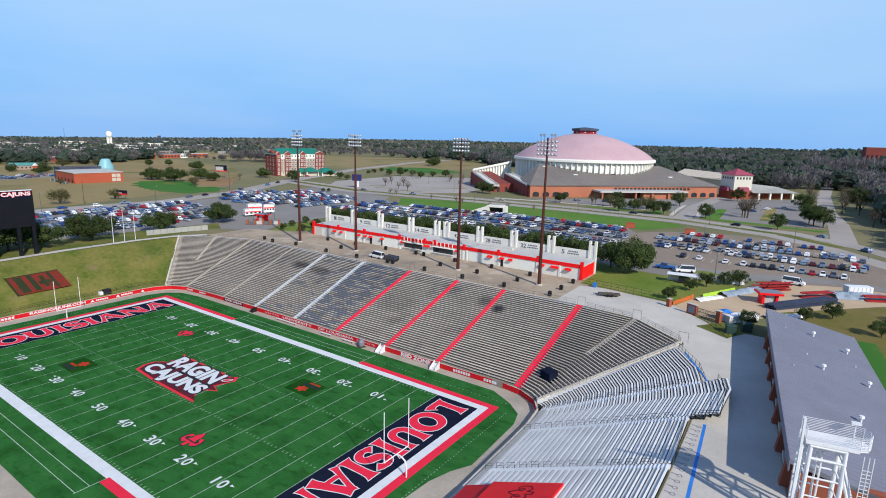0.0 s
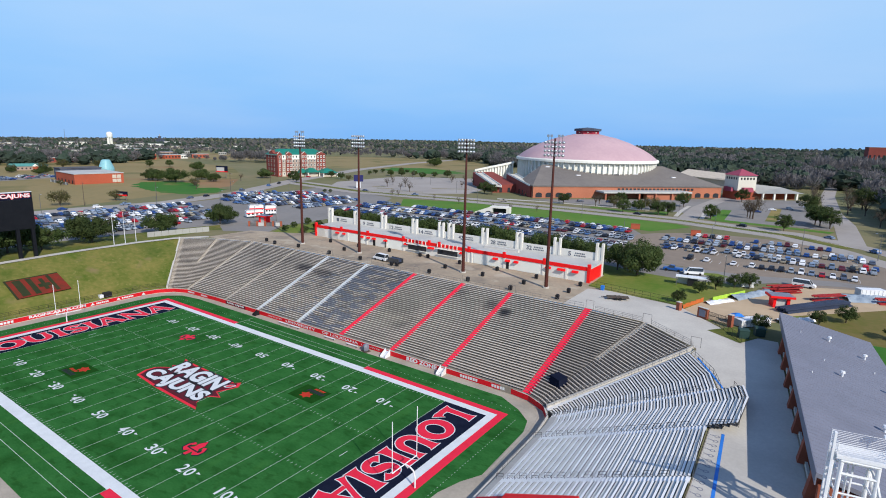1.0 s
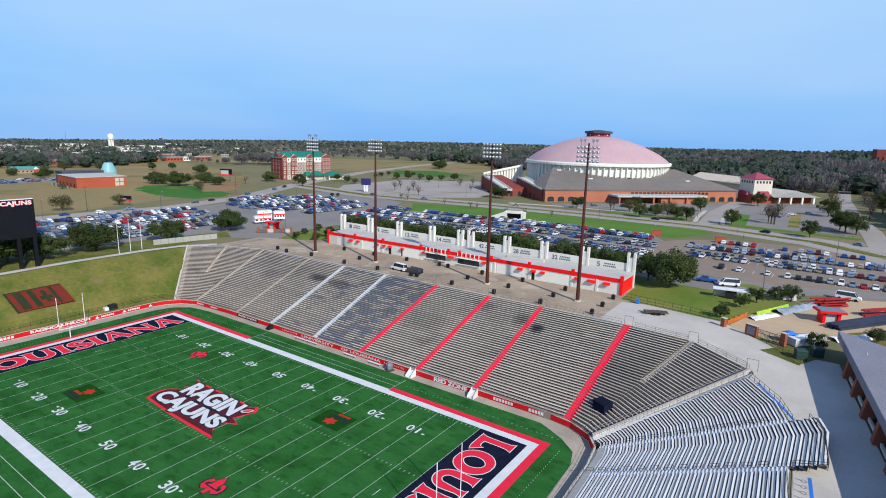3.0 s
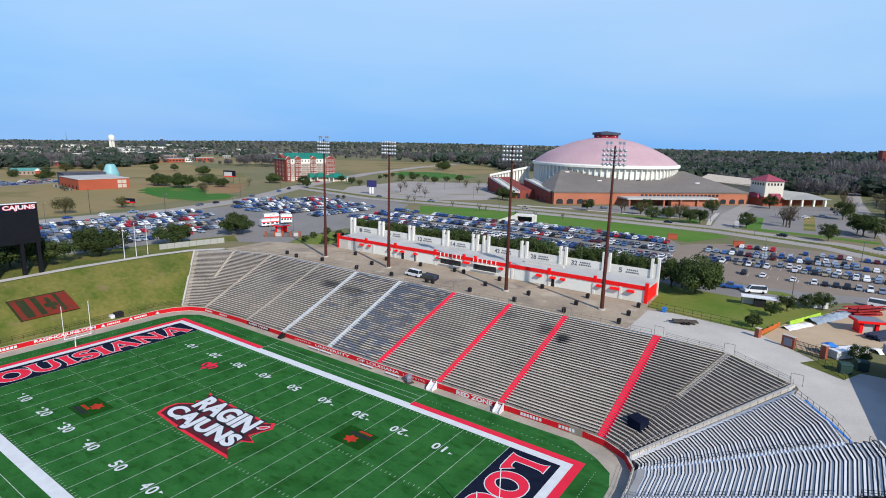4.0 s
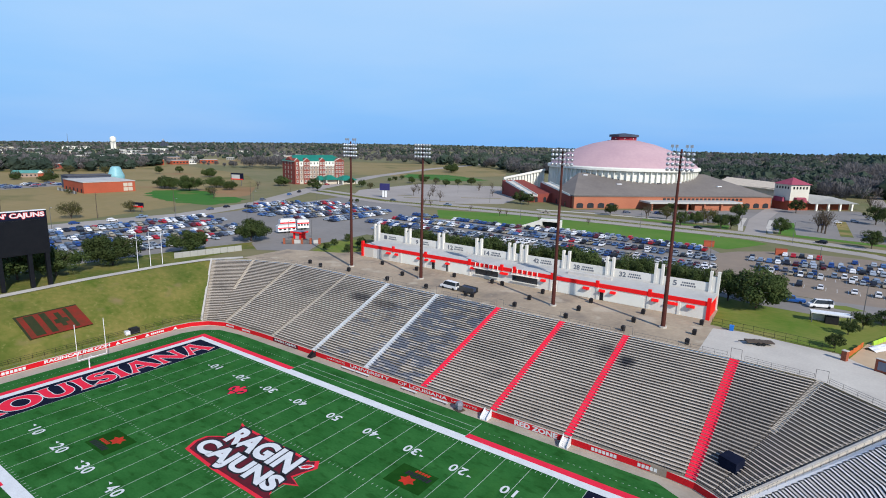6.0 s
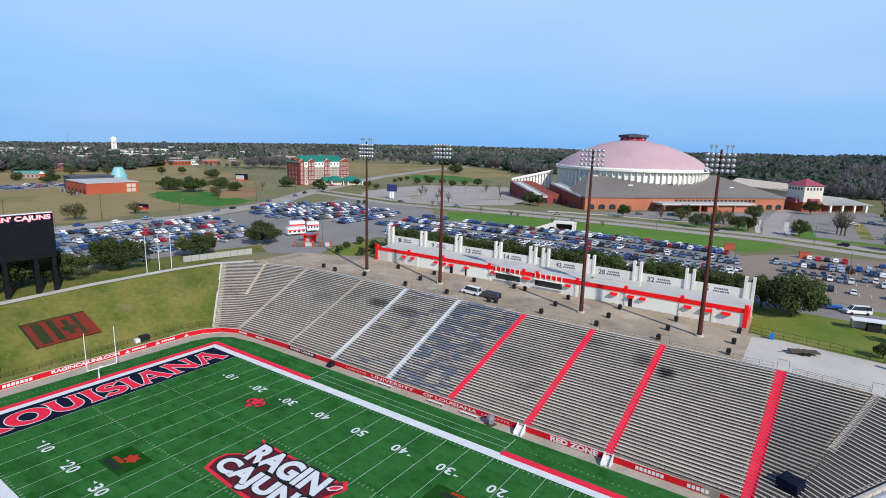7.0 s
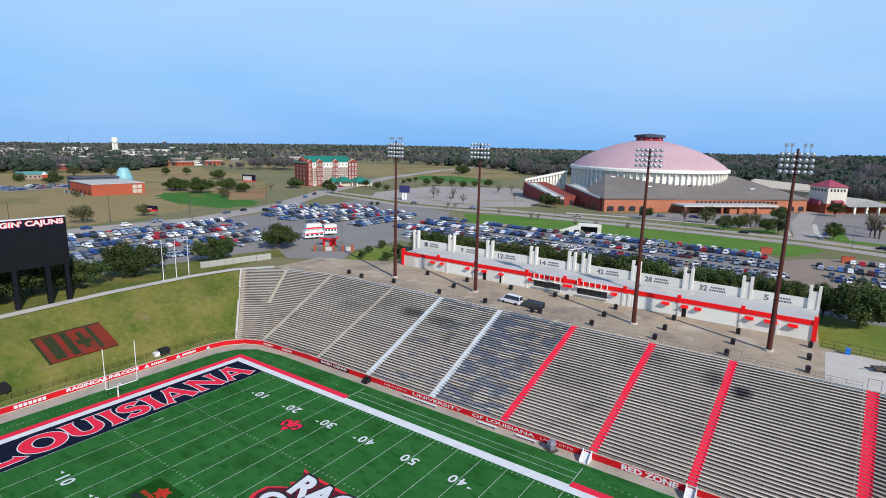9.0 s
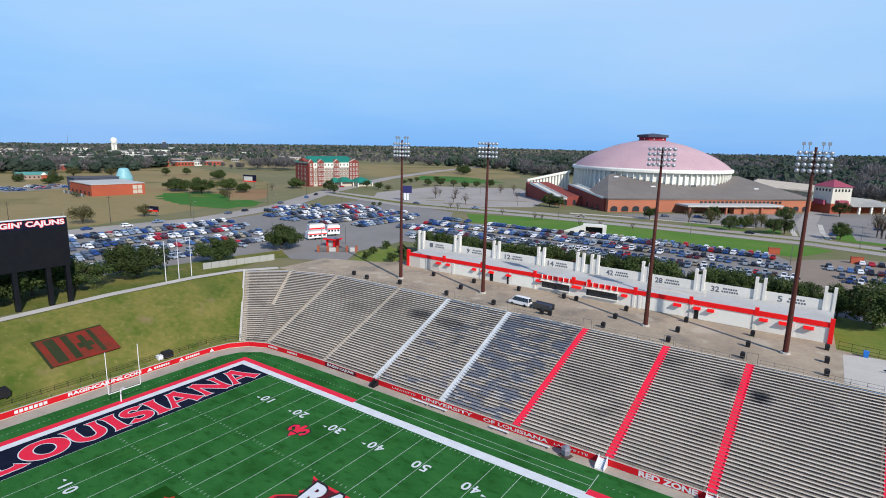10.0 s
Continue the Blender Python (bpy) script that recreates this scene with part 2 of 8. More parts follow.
M = dict(
    turf=mat("turf", (0.019, 0.098, 0.022), (0.036, 0.145, 0.037), 0.35, 1.0, 0.01, fine=3.5, spec=0.0, stretch=(0.5, 1, 1)),
    turf_dark=mat("turf_dark", (0.009, 0.05, 0.008), (0.016, 0.07, 0.012), 0.5, 1.0, fine=4, spec=0.0),
    line_paint=mat("line_paint", (0.46, 0.54, 0.47), (0.36, 0.46, 0.37), 1.5, 0.95, spec=0.0),
    white_paint=mat("white_paint", (0.66, 0.69, 0.7), (0.55, 0.58, 0.59), 0.6, 0.9),
    red_paint=mat("red_paint", (0.72, 0.025, 0.045), (0.6, 0.02, 0.035), 0.5, 0.7),
    aisle_red=mat("aisle_red", (0.92, 0.028, 0.085), (0.8, 0.022, 0.06), 0.6, 0.8),
    pink_red=mat("pink_red", (0.76, 0.022, 0.06), (0.66, 0.018, 0.045), 0.6, 0.8),
    maroon=mat("maroon", (0.12, 0.01, 0.02), (0.08, 0.008, 0.015), 0.5, 0.9),
    navy=mat("navy", (0.008, 0.011, 0.024), (0.014, 0.018, 0.036), 0.5, 1.0, spec=0.0),
    black=mat("black", (0.012, 0.012, 0.014), (0.02, 0.02, 0.022), 2, 0.6),
    banner=mat("banner", (0.6, 0.009, 0.018), (0.46, 0.008, 0.014), 0.3, 0.55),
    apron=mat("apron", (0.42, 0.37, 0.3), (0.3, 0.27, 0.22), 0.2, 0.9, 0.004),
    concrete=mat("concrete", (0.55, 0.525, 0.465), (0.43, 0.405, 0.365), 0.12, 0.9, 0.004, fine=2.5),
    concourse=mat("concourse", (0.43, 0.35, 0.25), (0.26, 0.21, 0.155), 0.07, 0.9, 0.004, fine=1.1),
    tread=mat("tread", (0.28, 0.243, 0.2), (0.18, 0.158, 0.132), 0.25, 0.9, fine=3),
    # darker copy of tread, with the shade of the row gaps in its colour
    tread_gap_shade=mat("tread_gap_shade", (0.17, 0.15, 0.13), (0.11, 0.1, 0.09), 0.25, 0.9, fine=3),
    plank=mat("plank", (0.71, 0.635, 0.54), (0.56, 0.5, 0.425), 0.18, 0.75, fine=2.2, spread=0.12, stretch=(0.5, 1, 1)),
    cream=mat("cream", (0.55, 0.49, 0.4), (0.45, 0.4, 0.33), 0.4, 0.85),
    alu=mat("alu", (0.84, 0.83, 0.81), (0.72, 0.72, 0.71), 0.3, 0.4, metal=0.15, fine=4, spread=0.06),
    alu_blue=mat("alu_blue", (0.74, 0.7, 0.63), (0.62, 0.59, 0.53), 0.3, 0.4, metal=0.3),
    # very dark: shade between bleacher planks, and the trailer's own dark metal
    dark_metal_gap_shade=mat("dark_metal_gap_shade", (0.08, 0.078, 0.076), (0.055, 0.053, 0.052), 0.5, 0.6),
    rail=mat("rail", (0.22, 0.21, 0.2), (0.15, 0.15, 0.15), 1, 0.5, metal=0.6),
    pole=mat("pole", (0.1, 0.03, 0.022), (0.06, 0.02, 0.016), 0.3, 0.6, metal=0.2),
    lamp_steel=mat("lamp_steel", (0.5, 0.53, 0.56), (0.4, 0.42, 0.45), 3, 0.3, metal=0.6),
    stucco=mat("stucco", (0.74, 0.72, 0.66), (0.64, 0.62, 0.56), 0.2, 0.85, fine=3),
    red_steel=mat("red_steel", (0.86, 0.012, 0.012), (0.72, 0.01, 0.012), 0.3, 0.5),
    roof_grey=mat("roof_grey", (0.225, 0.228, 0.275), (0.185, 0.188, 0.225), 0.15, 0.5, metal=0.15, fine=2),
    roof_white=mat("roof_white", (0.5, 0.5, 0.48), (0.4, 0.4, 0.38), 0.2, 0.7),
    brick=mat("brick", (0.33, 0.1, 0.055), (0.24, 0.07, 0.042), 0.4, 0.85, fine=5),
    brick_far=mat("brick_far", (0.36, 0.095, 0.052), (0.27, 0.07, 0.04), 0.1, 0.9, fine=1.5),
    dome=mat("dome", (0.52, 0.36, 0.38), (0.43, 0.29, 0.32), 0.04, 0.75, fine=0.5),
    dome_white=mat("dome_white", (0.82, 0.82, 0.74), (0.72, 0.72, 0.65), 0.05, 0.8),
    brick_orange=mat("brick_orange", (0.42, 0.095, 0.05), (0.33, 0.08, 0.042), 0.08, 0.9, fine=1.2),
    red_beam=mat("red_beam", (0.36, 0.025, 0.025), (0.24, 0.02, 0.02), 0.5, 0.6),
    cabinet_green=mat("cabinet_green", (0.03, 0.065, 0.055), (0.022, 0.05, 0.042), 0.5, 0.6),
    sign_blue=mat("sign_blue", (0.035, 0.035, 0.13), (0.025, 0.025, 0.1), 0.5, 0.5),
    brick_annex=mat("brick_annex", (0.44, 0.165, 0.095), (0.35, 0.13, 0.08), 0.08, 0.9, fine=1.2),
    brick_red=mat("brick_red", (0.27, 0.065, 0.05), (0.2, 0.05, 0.04), 0.08, 0.9, fine=1.2),
    tan_wall=mat("tan_wall", (0.36, 0.27, 0.22), (0.3, 0.22, 0.18), 0.1, 0.9),
    slate=mat("slate", (0.07, 0.085, 0.12), (0.05, 0.06, 0.085), 0.2, 0.7),
    dome_dark=mat("dome_dark", (0.1, 0.1, 0.11), (0.07, 0.07, 0.08), 0.2, 0.8),
    annex_roof=mat("annex_roof", (0.21, 0.19, 0.17), (0.15, 0.135, 0.125), 0.05, 0.9, fine=0.5),
    glass=mat("glass", (0.02, 0.025, 0.03), (0.03, 0.035, 0.045), 1, 0.12, spec=0.6),
    green_roof=mat("green_roof", (0.015, 0.2, 0.15), (0.012, 0.15, 0.11), 0.1, 0.5),
    teal=mat("teal", (0.25, 0.5, 0.54), (0.18, 0.4, 0.44), 0.1, 0.4),
    pink_roof=mat("pink_roof", (0.33, 0.07, 0.11), (0.25, 0.05, 0.08), 0.1, 0.7),
    grass=mat("grass", (0.068, 0.104, 0.012), (0.19, 0.165, 0.045), 0.1, 0.95, 0.02, fine=0.8),
    grass_green=mat("grass_green", (0.085, 0.155, 0.014), (0.19, 0.2, 0.045), 0.07, 0.95, 0.02, fine=0.7),
    grass_dry=mat("grass_dry", (0.2, 0.17, 0.045), (0.3, 0.22, 0.09), 0.1, 0.95, 0.02, fine=0.8),
    lawn_rough=mat("lawn_rough", (0.11, 0.115, 0.02), (0.19, 0.135, 0.05), 0.12, 0.95, 0.02, fine=0.8),
    roof_pale=mat("roof_pale", (0.36, 0.36, 0.33), (0.29, 0.29, 0.27), 0.1, 0.8),
    dry=mat("dry", (0.27, 0.205, 0.095), (0.205, 0.17, 0.07), 0.018, 0.95, fine=0.25),
    land=mat("land", (0.12, 0.135, 0.055), (0.21, 0.18, 0.095), 0.014, 0.95, fine=0.12),
    asphalt=mat("asphalt", (0.25, 0.235, 0.22), (0.19, 0.18, 0.168), 0.03, 0.9, fine=0.5),
    asphalt_tan=mat("asphalt_tan", (0.27, 0.215, 0.165), (0.2, 0.165, 0.13), 0.03, 0.9, fine=0.4),
    road=mat("road", (0.36, 0.33, 0.3), (0.29, 0.265, 0.24), 0.04, 0.9, fine=0.5),
    dirt=mat("dirt", (0.5, 0.38, 0.25), (0.41, 0.31, 0.2), 0.05, 0.95, fine=0.4),
    leaf=mat("leaf", (0.034, 0.062, 0.016), (0.082, 0.108, 0.034), 0.35, 0.75, spread=0.25),
    leaf_olive=mat("leaf_olive", (0.085, 0.09, 0.03), (0.12, 0.11, 0.045), 0.35, 0.8, spread=0.2),
    leaf_brown=mat("leaf_brown", (0.1, 0.07, 0.04), (0.075, 0.07, 0.03), 0.35, 0.85, spread=0.2),
    bark=mat("bark", (0.11, 0.085, 0.065), (0.07, 0.055, 0.045), 1.5, 0.95),
    wood_far=mat("wood_far", (0.036, 0.06, 0.046), (0.062, 0.085, 0.06), 0.012, 0.9, fine=0.09, spread=0.3, island=True),
    wood_bare=mat("wood_bare", (0.175, 0.165, 0.165), (0.13, 0.124, 0.126), 0.012, 0.95, fine=0.09, spread=0.25, island=True),
    lawn_mid=mat("lawn_mid", (0.06, 0.17, 0.014), (0.11, 0.19, 0.03), 0.06, 0.95, 0.02, fine=0.6),
    lawn_vivid=mat("lawn_vivid", (0.028, 0.13, 0.013), (0.055, 0.15, 0.02), 0.04, 0.95, fine=0.4),
    car=car_paint("car", False),
    car_far=car_paint("car_far", True),
    tyre=mat("tyre", (0.015, 0.015, 0.016), rough=0.85),
    white_metal=mat("white_metal", (0.78, 0.79, 0.8), (0.66, 0.67, 0.69), 0.8, 0.35),
    screen=mat("screen", (0.006, 0.007, 0.01), (0.01, 0.011, 0.014), 1, 0.35),
    blue=mat("blue", (0.03, 0.2, 0.65), (0.025, 0.16, 0.5), 0.5, 0.6),
    blue_tarp=mat("blue_tarp", (0.04, 0.055, 0.1), (0.03, 0.04, 0.07), 0.4, 0.6),
    tarp=mat("tarp", (0.3, 0.36, 0.42), (0.2, 0.25, 0.31), 0.5, 0.6),
    star=mat("star", (0.55, 0.03, 0.015), (0.36, 0.03, 0.012), 1, 0.9),
    orange=mat("orange", (0.55, 0.14, 0.035), (0.4, 0.1, 0.025), 1, 0.7),
    lime=mat("lime", (0.4, 0.6, 0.06), (0.3, 0.5, 0.05), 1, 0.6),
)
for key in ("leaf", "leaf_brown", "leaf_olive", "wood_far", "wood_bare"):
    leafy(M[key], 0.3)
# dark blotches on the stand: place, size and strength
STAINS = [(41.4, 55.4, 2.2, 1.9, 0.9), (36.9, 57.2, 3.0, 2.4, 0.5), (25.6, 59, 4, 2.4, 0.35), (-29, 55.4, 5.5, 2.2, 0.75), (-20.4, 54.8, 5, 2.2, 0.6), (-40, 56, 6, 4, 0.22), (-47, 52, 5, 3, 0.28), (-54, 57, 6, 4, 0.15), (14, 50, 8, 5, 0.18), (64, 46, 9, 14, 0.35)]
# mildew on the benches and old blue-grey paint worn off two of the blocks
for key in ("plank", "tread"):
    tint_over(M[key], (0.06, 0.06, 0.065), 0.11, 0.6, 0.75, amount=0.5)
    tint_over(M[key], (0.19, 0.205, 0.24), 1.3, 0.45, 0.457, -9.2, -1.0, 0.92, (0.18, 0.5, 0.5))
    tint_over(M[key], (0.19, 0.205, 0.24), 1.3, 0.51, 0.517, -1.0, 8.0, 0.92, (0.18, 0.5, 0.5))
    tint_over(M[key], (0.19, 0.205, 0.24), 1.5, 0.585, 0.592, -25.5, -9.2, 0.85, (0.14, 0.6, 0.6))


def stain(m, colour, x, y, rx, ry, amount):
    """A soft-edged dark blotch at one place."""
    nt = m.node_tree
    n, l = nt.nodes, nt.links
    b = n["Principled BSDF"]
    old = b.inputs["Base Color"].links[0].from_socket
    tc, mp, noi, add, ln, r, mx = (n.new("ShaderNode" + k) for k in ("TexCoord", "Mapping", "TexNoise", "VectorMath", "VectorMath", "MapRange", "Mix"))
    mp.inputs["Location"].default_value, mp.inputs["Scale"].default_value = (-x / rx, -y / ry, 0), (1 / rx, 1 / ry, 0)
    l.new(tc.outputs["Object"], mp.inputs["Vector"])
    noi.inputs["Scale"].default_value, noi.inputs["Detail"].default_value = 1.6, 4.0
    l.new(mp.outputs["Vector"], noi.inputs["Vector"])
    add.operation, ln.operation = "MULTIPLY_ADD", "LENGTH"
    l.new(noi.outputs["Color"], add.inputs[0])
    add.inputs[1].default_value = (1.0, 1.0, 0.0)
    l.new(mp.outputs["Vector"], add.inputs[2])
    sub_ = n.new("ShaderNodeVectorMath")
    sub_.operation = "SUBTRACT"
    l.new(add.outputs["Vector"], sub_.inputs[0])
    sub_.inputs[1].default_value = (0.5, 0.5, 0.0)
    l.new(sub_.outputs["Vector"], ln.inputs[0])
    r.inputs["From Min"].default_value, r.inputs["From Max"].default_value, r.inputs["To Min"].default_value, r.inputs["To Max"].default_value = 0.35, 1.0, amount, 0.0
    l.new(ln.outputs["Value"], r.inputs["Value"])
    mx.data_type = "RGBA"
    mx.inputs["B"].default_value = (*colour, 1)
    l.new(r.outputs["Result"], mx.inputs["Factor"])
    l.new(old, mx.inputs["A"])
    l.new(mx.outputs["Result"], b.inputs["Base Color"])


for key in ("plank", "tread"):
    for x, y, rx, ry, k in STAINS:
        stain(M[key], (0.025, 0.028, 0.04), x, y, rx, ry, k)
tint_over(M["dry"], (0.11, 0.115, 0.035), 0.022, 0.52, 0.66, amount=0.8)
tint_over(M["dry"], (0.3, 0.15, 0.08), 0.009, 0.58, 0.66, amount=0.6)
tint_over(M["concourse"], (0.15, 0.13, 0.11), 0.09, 0.54, 0.68, amount=0.6)
tint_over(M["concourse"], (0.5, 0.44, 0.34), 0.16, 0.58, 0.66, amount=0.5)
tint_over(M["concrete"], (0.3, 0.28, 0.25), 0.08, 0.55, 0.72, amount=0.45)
tint_over(M["grass_green"], (0.24, 0.2, 0.07), 0.09, 0.55, 0.72, amount=0.6)
tint_over(M["grass"], (0.2, 0.15, 0.075), 0.16, 0.6, 0.74, amount=0.7)
tint_over(M["lawn_vivid"], (0.16, 0.15, 0.045), 0.05, 0.52, 0.66, amount=0.75)
tint_over(M["turf"], (0.008, 0.045, 0.006), 0.12, 0.52, 0.7, amount=0.5)
tint_over(M["turf"], (0.01, 0.05, 0.008), 0.8, 0.54, 0.66, amount=0.45, stretch=(0.5, 1, 1))
tint_over(M["turf"], (0.045, 0.16, 0.035), 0.3, 0.58, 0.74, amount=0.5, stretch=(1, 0.3, 1))
tint_over(M["grass"], (0.035, 0.075, 0.008), 0.07, 0.5, 0.66, amount=0.45)
tint_over(M["grass"], (0.26, 0.23, 0.08), 0.9, 0.6, 0.7, amount=0.4)
tint_over(M["grass_dry"], (0.07, 0.12, 0.02), 0.06, 0.48, 0.6, amount=0.8)


# ---- mesh building ----
class Build:
    def __init__(self):
        self.v, self.f, self.mi, self.k, self.m = [], [], [], 0, None

    def add(self, pts, faces):
        o = len(self.v)
        self.v += [tuple(self.m @ Vector(p)) for p in pts] if self.m else [tuple(p) for p in pts]
        self.f += [tuple(o + i for i in f) for f in faces]
        self.mi += [self.k] * len(faces)
        return self

    def quad(self, a, b, c, d):
        return self.add([a, b, c, d], [(0, 1, 2, 3)])

    def box(self, x0, y0, z0, x1, y1, z1):
        p = [(x, y, z) for z in (z0, z1) for x, y in ((x0, y0), (x1, y0), (x1, y1), (x0, y1))]
        return self.add(p, [(3, 2, 1, 0), (4, 5, 6, 7), (0, 1, 5, 4), (1, 2, 6, 5), (2, 3, 7, 6), (3, 0, 4, 7)])

    def hexa(self, low, high):
        """A solid between two four-point rings."""
        return self.add([*low, *high], [(3, 2, 1, 0), (4, 5, 6, 7), (0, 1, 5, 4), (1, 2, 6, 5), (2, 3, 7, 6), (3, 0, 4, 7)])

    def prism(self, poly, z0, z1):
        n = len(poly)
        return self.add([(*p, z0) for p in poly] + [(*p, z1) for p in poly], [tuple(range(n - 1, -1, -1)), tuple(range(n, 2 * n))] + [(i, (i + 1) % n, n + (i + 1) % n, n + i) for i in range(n)])

    def sheet(self, poly, z):
        return self.add([(*p, z) for p in poly], [tuple(range(len(poly)))])

    def tube(self, a, b, r, n=6, r2=None):
        a, b = Vector(a), Vector(b)
        q = (b - a).to_track_quat("Z", "Y")
        r2 = r if r2 is None else r2
        ring = [(math.cos(2 * math.pi * i / n), math.sin(2 * math.pi * i / n)) for i in range(n)]
        p = [a + q @ Vector((r * c, r * s, 0)) for c, s in ring] + [b + q @ Vector((r2 * c, r2 * s, 0)) for c, s in ring]
        return self.add(p, [(i, (i + 1) % n, n + (i + 1) % n, n + i) for i in range(n)] + [tuple(range(n - 1, -1, -1)), tuple(range(n, 2 * n))])

    def bar(self, a, b, w, h):
        """A flat bar from a to b, w wide and h high."""
        a, b = Vector(a), Vector(b)
        d = (b - a).normalized()
        s = Vector((-d.y, d.x, 0)).normalized() * w / 2 if abs(d.z) < 0.99 else Vector((w / 2, 0, 0))
        u = d.cross(s).normalized() * h / 2
        return self.hexa([a - s - u, a + s - u, a + s + u, a - s + u], [b - s - u, b + s - u, b + s + u, b - s + u])

    def lathe(self, rings, n=32, cx=0, cy=0):
        p = [(cx + r * math.cos(2 * math.pi * i / n), cy + r * math.sin(2 * math.pi * i / n), z) for r, z in rings for i in range(n)]
        return self.add(p, [(k * n + i, k * n + (i + 1) % n, (k + 1) * n + (i + 1) % n, (k + 1) * n + i) for k in range(len(rings) - 1) for i in range(n)])

    def mesh(self, name, *materials):
        me = bpy.data.meshes.new(name)
        me.from_pydata(self.v, [], self.f)
        for m in materials:
            me.materials.append(M[m])
        if len(materials) > 1:
            me.polygons.foreach_set("material_index", self.mi)
        me.update()
        return me

    def part(self, name, material, parent=None, label="", smooth=False):
        me = self.mesh(name, material)
        if smooth:
            me.polygons.foreach_set("use_smooth", [True] * len(me.polygons))
        ob = new(name, me)
        ob.parent = parent
        return tagged(ob, label)


def empty(name, label, category, x=0, y=0, z=0, turn=0, group="", kind=""):
    e = new(name)
    e.matrix_basis = pose(x, y, z, 0, 0, turn)
    e.empty_display_size = 0.3
    return tagged(e, label, category, group, kind)


def words(name, body, material, parent, m, width, height, offset=0.0, label="", depth=0.0):
    """Lettering in the built-in font, fitted to a width and height, centred on m's origin in m's x-y plane."""
    cu = bpy.data.curves.new(name, "FONT")
    cu.body, cu.align_x, cu.offset, cu.extrude, cu.resolution_u = body, "CENTER", offset, depth, 5
    tmp = bpy.data.objects.new(name, cu)
    me = bpy.data.meshes.new_from_object(tmp)
    bpy.data.objects.remove(tmp)
    bpy.data.curves.remove(cu)
    c = np.empty(len(me.vertices) * 3)
    me.vertices.foreach_get("co", c)
    c = c.reshape(-1, 3)
    lo, hi = c.min(0), c.max(0)
    if offset:
        lo, hi = lo + offset, hi - offset
        lo[2], hi[2] = -1, 1
    mid = (lo + hi) / 2
    c = (c - mid) * (width / (hi[0] - lo[0]), height / (hi[1] - lo[1]), 1)
    me.vertices.foreach_set("co", c.ravel())
    me.materials.clear()
    me.materials.append(M[material])
    me.transform(m)
    me.update()
    ob = new(name, me)
    ob.parent = parent
    return tagged(ob, label)


def blocks(name, counts, material, parent, m, width, height, slant=0.0):
    """A row of plain letter-sized bars in place of a name."""
    b = Build()
    b.m = m
    total = sum(counts) + 0.8 * (len(counts) - 1)
    x = -width / 2
    step = width / total
    for c in counts:
        for i in range(c):
            w, k = step * 0.76, slant * height
            b.quad((x, -height / 2, 0), (x + w, -height / 2, 0), (x + w + k, height / 2, 0), (x + k, height / 2, 0))
            x += step
        x += step * 0.8
    return tagged(b.part(name, material, parent), kind="stuff")


def lerp2(a, b, k):
    return (a[0] + (b[0] - a[0]) * k, a[1] + (b[1] - a[1]) * k)


# ---- ground ----
BOWL = [(92.5, -66), (91.7, 6), (91.1, 21), (91.3, 30.8), (90.2, 35.0), (88.3, 40.8), (83.4, 48.5), (83.9, 51.3), (83.3, 52.3), (72.4, 61.1), (59, 63.1), (-42, 63.3), (-64, 62.4), (-78, 57.6), (-88.5, 49.6), (-90.3, 36), (-89.8, 14.5), (-87, -8), (-86, -66)]


def around(poly, step):
    out = []
    for a, b in zip(poly, poly[1:] + poly[:1]):
        n = max(1, int(math.dist(a, b) / step))
        out += [lerp2(a, b, i / n) for i in range(n)]
    return out


def fall(x, y):
    """How far the land has dropped below the stadium's level, gently, beyond a kilometre and most towards the west."""
    d = math.hypot(x - 70, y + 40)
    az = math.degrees(math.atan2(70 - x, y + 40))
    most = float(np.interp(az, [-5, 35, 50, 66, 80], [4, 3, 14, 38, 48]))
    return most * min(1.0, max(0.0, (d - 900) / 4050))


def make_ground():
    b = Build()
    edge = around(BOWL, 8)
    n = len(edge)
    rings = [edge]
    for far in (120, 200, 400, 700, 1000, 1500, 2200, 3000, 4000, 4950):
        rings.append([(far * math.cos(a), far * math.sin(a)) if far > 150 else ((x + far * math.cos(a)) * 0.62, (y + far * math.sin(a)) * 0.62) for x, y in edge for a in (math.atan2(y, x),)])
    rings[1] = [(x * 1.25, y * 1.25) for x, y in edge]
    p = [(x, y, G - fall(x, y)) for r in rings for x, y in r]
    b.add(p, [(k * n + i, (k + 1) * n + i, (k + 1) * n + (i + 1) % n, k * n + (i + 1) % n) for k in range(len(rings) - 1) for i in range(n)])
    tagged(b.part("ground", "land"), "flat land of grass and bare soil reaching the horizon", "ground", kind="structure")


make_ground()


def flat(name, poly, material, label, category, level=0.03, kind="structure"):
    return tagged(Build().sheet(poly, G + level).part(name, material), label, category, kind=kind)


def strip(name, line, width, material, label, category, level=0.06, kind="structure"):
    """A road or path along a line of points."""
    b = Build()
    left, right = [], []
    for i, p in enumerate(line):
        a, c = line[max(0, i - 1)], line[min(len(line) - 1, i + 1)]
        d = Vector((c[0] - a[0], c[1] - a[1])).normalized()
        left.append((p[0] - d.y * width / 2, p[1] + d.x * width / 2, G + level))
        right.append((p[0] + d.y * width / 2, p[1] - d.x * width / 2, G + level))
    for i in range(len(line) - 1):
        b.quad(right[i], right[i + 1], left[i + 1], left[i])
    return tagged(b.part(name, material), label, category, kind=kind)


